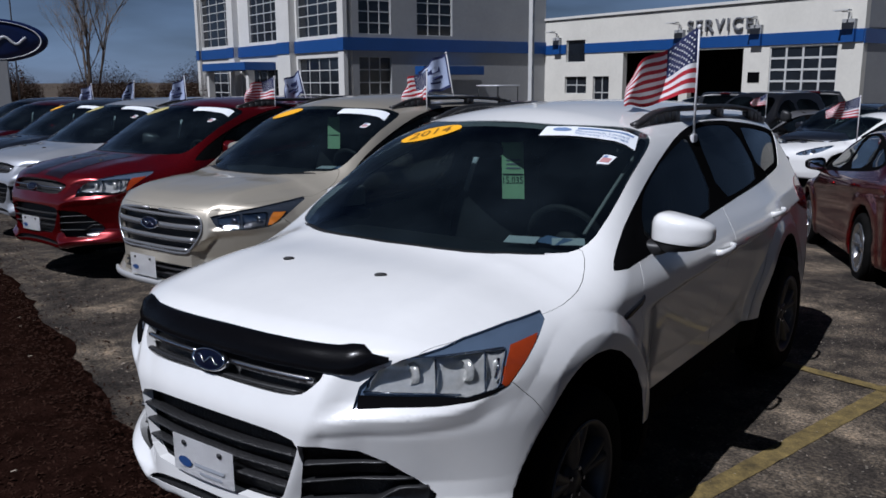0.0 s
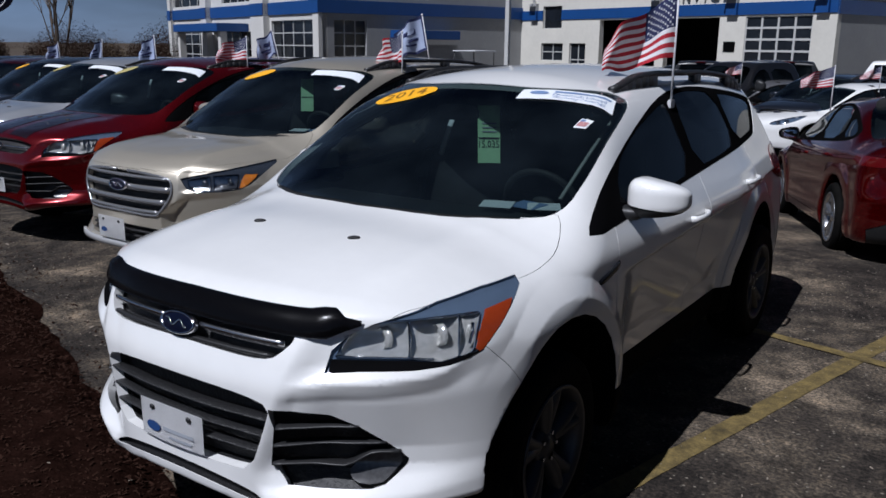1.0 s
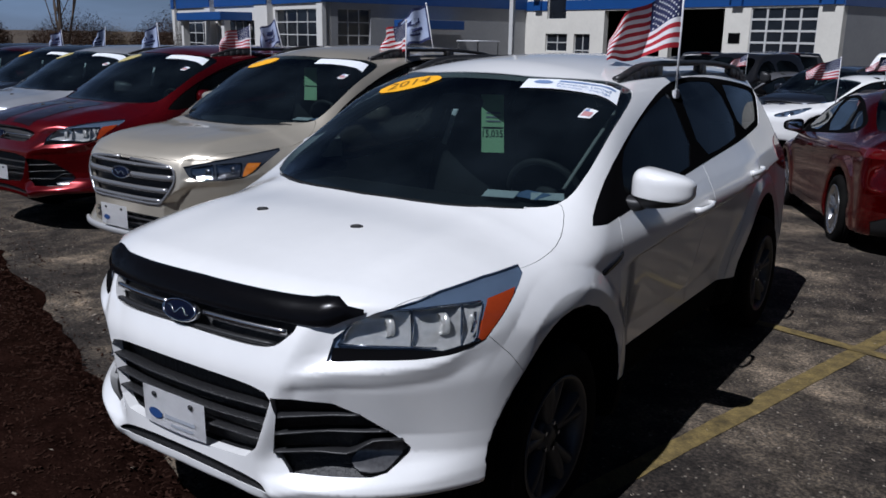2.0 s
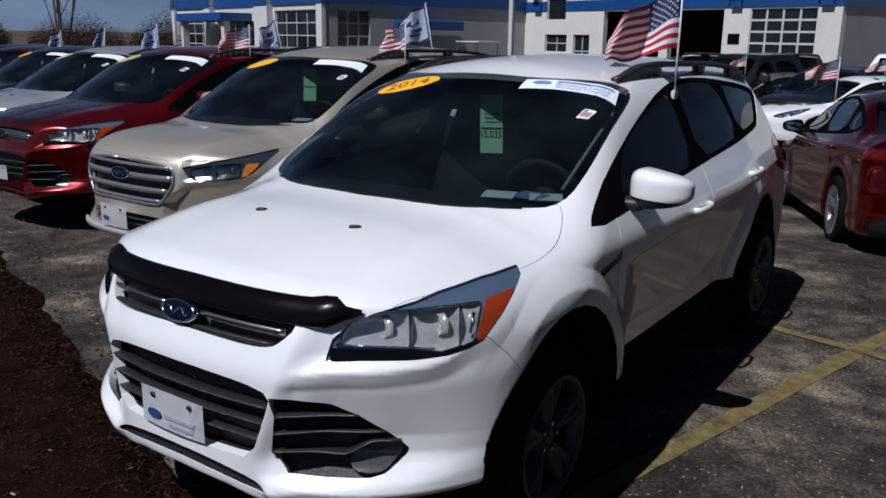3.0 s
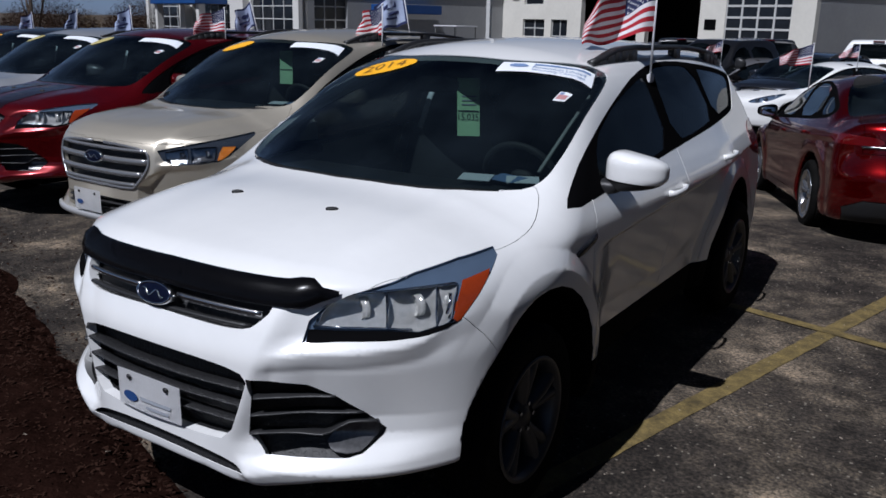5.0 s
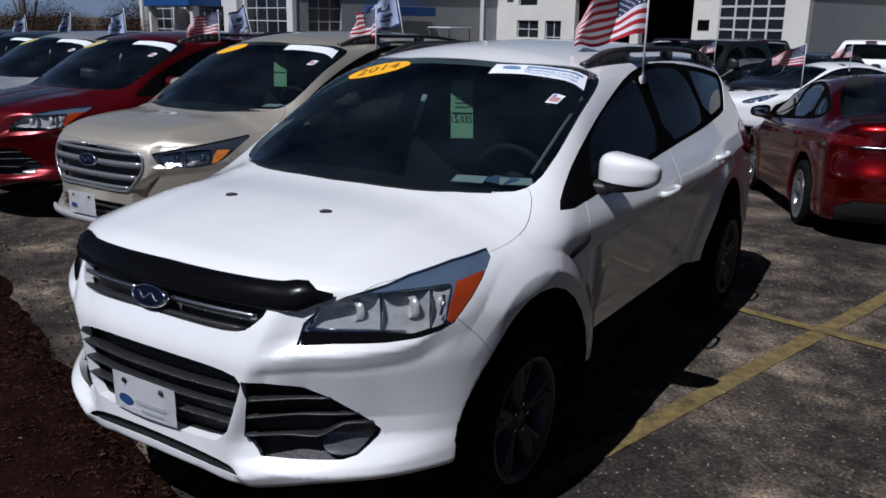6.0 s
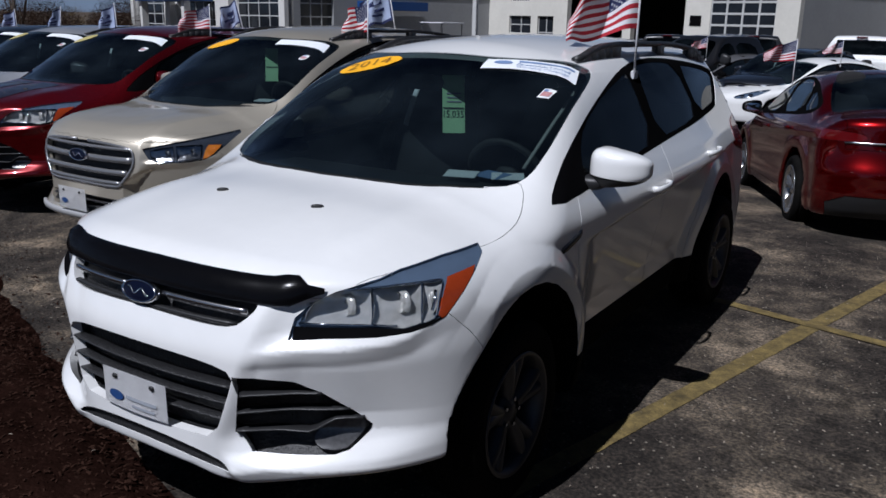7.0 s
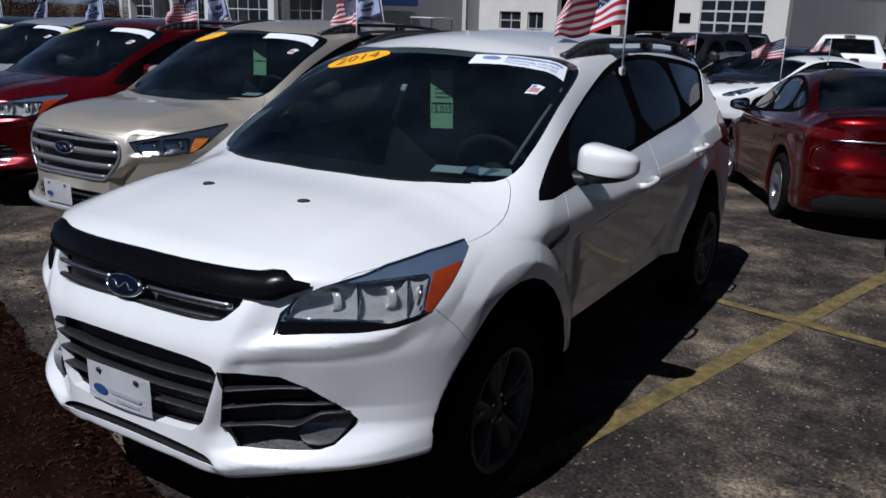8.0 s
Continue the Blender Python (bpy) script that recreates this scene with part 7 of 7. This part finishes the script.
# ---- flags on the cars ----
def car_flag(base, height, kind, size, toward, droop, phase, label, lean=(0, 0), low=0.15, wave=1.0):
    """A plastic window clip and pole with a cloth flag blown towards a direction."""
    ob = new("car_flag")
    ob.location = base
    tagged(ob, label, "flag", "car flags")
    tip = Vector((lean[0], lean[1], height))
    bm = bmesh.new()
    tube(bm, [(0, 0, 0.0), tip * 0.5, tip], 0.006, 8, 0.8)
    blob(bm, tip, (0.010, 0.010, 0.012), 2, (10, 8))
    part("pole", bm, FLAG_WHITE, ob, "white plastic pole")
    bm = bmesh.new()
    box(bm, (-0.008, -0.03, -0.03), (0.010, 0.03, 0.012), 0.004)
    part("clip", bm, FLAG_WHITE, ob, "white plastic window clip", smooth=False)
    d = Vector(toward).normalized()
    side = Vector((-d.y, d.x, 0))
    W, H = size
    n, rows = 26, 13

    def cloth(s, v, lift=0.0):
        """s from the pole outwards, v from the foot up."""
        ripple = 0.03 * wave * math.sin(7.5 * s + 2.2 * v + phase) * s ** 0.6 + 0.012 * math.sin(15 * s - 3 * v + phase * 2) * s
        sag = -droop * s ** 1.2 * W * (low + (1 - low) * v)
        p = tip * (1 - (1 - v) * H / height) + d * (W * s * (1 - 0.10 * abs(math.sin(4 * s + phase)))) + side * (ripple * 2 + lift) + Vector((0, 0, sag + ripple * 0.5))
        return p
    bm = bmesh.new()
    vs = [[bm.verts.new(cloth(i / n, k / rows)) for i in range(n + 1)] for k in range(rows + 1)]
    for k in range(rows):
        for i in range(n):
            f = bm.faces.new((vs[k][i], vs[k][i + 1], vs[k + 1][i + 1], vs[k + 1][i]))
            f.smooth = True
            if kind == "stripes":
                f.material_index = 2 if (i < 11 and k >= 6) else k % 2
            else:
                f.material_index = 2 if (i < 2 or i > n - 3 or k < 1 or k > rows - 2) else 3
    c = part("cloth", bm, [FLAG_RED, FLAG_WHITE, FLAG_BLUE, PALE_BLUE], ob, "striped red, white and blue cloth" if kind == "stripes" else "pale blue cloth with dark border", smooth=False)
    for f in c.data.polygons:
        f.use_smooth = True
    bm = bmesh.new()
    for lift in (0.004, -0.004):
        if kind == "stripes":
            for r in range(9):
                for q in range(6 if r % 2 == 0 else 5):
                    s0 = (0.055 + q * 0.066 + (0.033 if r % 2 else 0)) * 1.0
                    v0 = 0.50 + r * 0.054
                    if s0 < 0.40:
                        bm.faces.new([bm.verts.new(cloth(s0 + 0.016 * math.cos(a) * (1 if j % 2 else 0.45), v0 + 0.024 * math.sin(a) * (1 if j % 2 else 0.45), lift)) for j, a in enumerate([2 * math.pi * j / 10 for j in range(10)])])
        else:
            for s0, s1, v0, v1 in ((0.30, 0.72, 0.56, 0.72), (0.25, 0.78, 0.36, 0.45), (0.34, 0.66, 0.24, 0.30)):
                bm.faces.new([bm.verts.new(cloth(s0 + (s1 - s0) * a, v0 + (v1 - v0) * b, lift)) for a, b in ((0, 0), (0.33, 0), (0.66, 0), (1, 0), (1, 1), (0.66, 1), (0.33, 1), (0, 1))])
    st = part("star_pattern" if kind == "stripes" else "printing", bm, FLAG_WHITE if kind == "stripes" else FLAG_BLUE, c, "white stars" if kind == "stripes" else "dark blue printing that cannot be read", smooth=False)
    tagged(st, kind="stuff")
    return ob


BREEZE = (-0.93, -0.36, 0)
US = "striped flag on a white pole clipped to a car window"
DEALER = "pale blue printed flag with dark border on a white pole"
car_flag((0.675, 2.46, 1.475), 0.52, "stripes", (0.37, 0.31), BREEZE, 0.72, 0.4, US, low=0.33, wave=1.5)
car_flag((-2.33, 4.24, 1.42), 0.42, "stripes", (0.36, 0.25), (-0.97, 0.2, 0), 0.4, 1.4, US, low=0.6)
car_flag((-2.44, 4.83, 1.48), 0.52, "printed", (0.29, 0.31), BREEZE, 0.55, 2.2, DEALER, (-0.09, -0.03), low=0.55)
car_flag((-4.85, 4.80, 1.38), 0.42, "stripes", (0.40, 0.24), BREEZE, 0.35, 0.9, US)
car_flag((-4.90, 5.36, 1.42), 0.46, "printed", (0.22, 0.26), BREEZE, 0.75, 0.2, DEALER, (-0.11, -0.03), low=0.7)
car_flag((-7.45, 5.60, 1.36), 0.46, "printed", (0.30, 0.32), BREEZE, 0.75, 1.7, DEALER, (-0.04, 0))
car_flag((-10.2, 6.60, 1.31), 0.46, "printed", (0.30, 0.32), BREEZE, 0.75, 2.7, DEALER, (0.06, 0))
car_flag((-13.0, 7.60, 1.26), 0.46, "printed", (0.30, 0.32), BREEZE, 0.55, 0.7, DEALER, (-0.04, 0))
car_flag((0.36, 8.35, 1.02), 0.54, "stripes", (0.36, 0.22), BREEZE, 0.4, 1.1, US)
car_flag((-0.35, 17.2, 0.95), 0.48, "stripes", (0.36, 0.24), BREEZE, 0.5, 2.1, US)
car_flag((-3.1, 17.4, 0.95), 0.48, "stripes", (0.36, 0.24), BREEZE, 0.5, 0.1, US)

# ---- oval road sign on its pylon ----
SIGN_BLUE = material("sign_blue", (0.006, 0.013, 0.06), rough=0.3, var=0.1, scale=2)
SIGN_PALE = material("sign_pale", (0.62, 0.63, 0.65), rough=0.4, var=0.05, scale=2)
sign = new("road_sign")
tagged(sign, "large dark blue oval sign with pale rim on a grey pylon", "sign")
sign.matrix_world = pose(-29.3, 13.6, 0, 0, 0, 64)
ZS, AX, AZ = 3.25, 1.95, 0.78


def oval_ring(k, y):
    return [(AX * k * math.cos(2 * math.pi * i / 48), y, ZS + AZ * k * math.sin(2 * math.pi * i / 48)) for i in range(49)]


bm = bmesh.new()
rows_grid(bm, [oval_ring(0.001, -0.22), oval_ring(0.6, -0.22), oval_ring(0.96, -0.2), oval_ring(1.0, -0.14), oval_ring(1.0, 0.14), oval_ring(0.96, 0.2), oval_ring(0.001, 0.22)])
part("board", bm, SIGN_BLUE, sign)
for y in (-0.225, 0.225):
    bm = bmesh.new()
    rows_grid(bm, [oval_ring(0.86, y), oval_ring(0.86, y * 1.05), oval_ring(0.89, y * 1.05), oval_ring(0.89, y * 0.9)])
    part("rim", bm, SIGN_PALE, sign)
    bm = bmesh.new()
    bar_along(bm, [(AX * (-0.62 + 1.24 * i / 40), y * 1.06, ZS + AZ * (0.16 * math.sin(i * 0.5))) for i in range(41)], 0.09, 0.03)
    part("stroke", bm, SIGN_PALE, sign, "pale wavy stroke")
bm = bmesh.new()
box(bm, (-1.0, -0.25, -0.9), (0.55, 0.25, ZS - AZ * 0.9), 0.03)
part("pylon", bm, WALL_GREY, sign, smooth=False)
mast = new("mast")
tagged(mast, "thin dark pole beside the road sign", "pole")
bm = bmesh.new()
tube(bm, [(-36.9, 18.4, -0.9), (-36.9, 18.4, 14.0)], 0.035, 8)
part("pole", bm, LETTER, mast)

# ---- bare tree, scrub and far woods ----
BARK = material("grey_bark", (0.11, 0.085, 0.065), rough=0.95, var=0.3, scale=5, bump=0.5, bump_scale=30)
TWIG = material("brown_twigs", (0.20, 0.165, 0.14), rough=1.0, var=0.3, scale=2)
SCRUB = material("dry_scrub", (0.034, 0.021, 0.015), rough=1.0, var=0.3, scale=0.4, spec=0.0)
YELLOW_SCRUB = material("yellow_scrub", (0.12, 0.08, 0.03), rough=1.0, var=0.3, scale=0.6)
rng = random.Random(12)


def bough(limbs, twigs, p, d, length, r, level):
    pts, rad = [p.copy()], r
    steps = 5
    for i in range(steps):
        d = (d + Vector((rng.gauss(0, 0.07), rng.gauss(0, 0.07), 0.05))).normalized()
        p = p + d * length / steps
        pts.append(p.copy())
    (tube(limbs, pts, r, 6 if level < 2 else 4, 0.45) if level < 3 else tube(twigs, pts, r, 3, 0.4))
    if level < 5:
        for _ in range(4 if level < 3 else 5):
            t = rng.uniform(0.35, 1.0)
            q = pts[min(steps, int(t * steps))]
            a = rng.uniform(0, 2 * math.pi)
            nd = (d * 1.0 + Vector((math.cos(a), math.sin(a), 0.25)) * rng.uniform(0.30, 0.85)).normalized()
            bough(limbs, twigs, q, nd, length * rng.uniform(0.55, 0.75), r * (0.5 if level < 3 else 0.38), level + 1)


def bare_tree(x, y, z, height, stems, label):
    tree = new("bare_tree")
    tree.location = (x, y, z)
    tagged(tree, label, "tree")
    limbs, twigs = bmesh.new(), bmesh.new()
    for _ in range(stems):
        a = rng.uniform(0, 2 * math.pi)
        bough(limbs, twigs, Vector((0.2 * math.cos(a), 0.2 * math.sin(a), 0)), Vector((0.30 * math.cos(a), 0.30 * math.sin(a), 1)).normalized(), height * rng.uniform(0.5, 0.62), height * 0.0085, 1)
    part("trunk", limbs, BARK, tree, "grey-brown forked trunks and limbs")
    tagged(part("crown", twigs, TWIG, tree, "bare crown of fine brown twigs"), kind="stuff")


bare_tree(-73.0, 44.0, -0.6, 15.0, 4, "tall bare tree with several grey stems beyond the lot")


def thicket(name, places, mat, label, seed):
    """Clumps of many small twiggy blades with an uneven outline."""
    r = random.Random(seed)
    bm = bmesh.new()
    for cx, cy, rad, h, n in places:
        for _ in range(n):
            a, q = r.uniform(0, 2 * math.pi), rad * math.sqrt(r.random())
            x, y = cx + q * math.cos(a), cy + q * math.sin(a)
            top = h * (1 - 0.6 * (q / rad) ** 2) * r.uniform(0.55, 1.1)
            z = -0.6 + top * r.random()
            s = r.uniform(0.012, 0.034) * h
            b = r.uniform(0, math.pi)
            dx, dy = math.cos(b) * s, math.sin(b) * s
            v = [bm.verts.new(c) for c in ((x - dx * 0.5, y - dy * 0.5, z), (x + dx * 0.5, y + dy * 0.5, z + 0.3 * s), (x + dx * r.uniform(-1, 1), y + dy, z + s * r.uniform(-0.6, 1.5)))]
            bm.faces.new(v)
    tagged(part(name, bm, mat, smooth=False), label, "scrub", kind="stuff")


rs = random.Random(3)
thicket("scrub", [(-73 - 16 + 5.5 * i + rs.uniform(-1, 1), 44 - 22 + 7.5 * i + rs.uniform(-1, 1), rs.uniform(3.8, 5.2), h, 26000) for i, h in enumerate((4.4, 5.2, 5.0, 4.2, 4.6, 3.4, 2.8, 2.6, 2.6))], SCRUB, "reddish-brown leafless scrub at the field's edge", 31)
thicket("yellow_scrub", [(-69.5, 47.5, 1.6, 3.9, 900)], YELLOW_SCRUB, "yellow budding shrub in the scrub", 32)
thicket("far_woods", [(-330 + 9 * i + rs.uniform(-3, 3), 40 + 15 * i + rs.uniform(-5, 5), rs.uniform(10, 16), rs.uniform(3.0, 4.2), 3800) for i in range(24)], SCRUB, "dark line of far leafless woods on the horizon", 33)

# ---- golf cart by the showroom ----
cart = new("golf_cart")
tagged(cart, "golf cart with flat white canopy", "golf cart")
cart.matrix_world = pose(-20.0, 33.0, -0.35, 0, 0, 70)
boxed("canopy", (-0.65, -0.9, 1.82), (0.65, 0.9, 1.88), FLAG_WHITE, cart, 0.02, "white flat canopy")
for x in (-0.58, 0.58):
    for y in (-0.8, 0.8):
        bm = bmesh.new()
        tube(bm, [(x, y, 0.6), (x, y, 1.83)], 0.02, 6)
        part("post", bm, BLACK_PLASTIC, cart)
boxed("body", (-0.6, -1.15, 0.3), (0.6, 1.15, 0.65), BLACK_PLASTIC, cart, 0.06)
boxed("bench", (-0.55, -0.1, 0.65), (0.55, 0.45, 0.85), SEAT_CLOTH, cart, 0.05)
boxed("backrest", (-0.55, 0.45, 0.8), (0.55, 0.55, 1.3), SEAT_CLOTH, cart, 0.04)
for x in (-0.5, 0.5):
    for y in (-0.8, 0.8):
        bm = bmesh.new()
        lathe(bm, [(0.01, -0.09), (0.2, -0.09), (0.22, -0.05), (0.22, 0.05), (0.2, 0.09), (0.01, 0.09)], 20)
        bm.transform(Matrix.Translation((x, y, 0.22)))
        part("wheel", bm, RUBBER, cart)
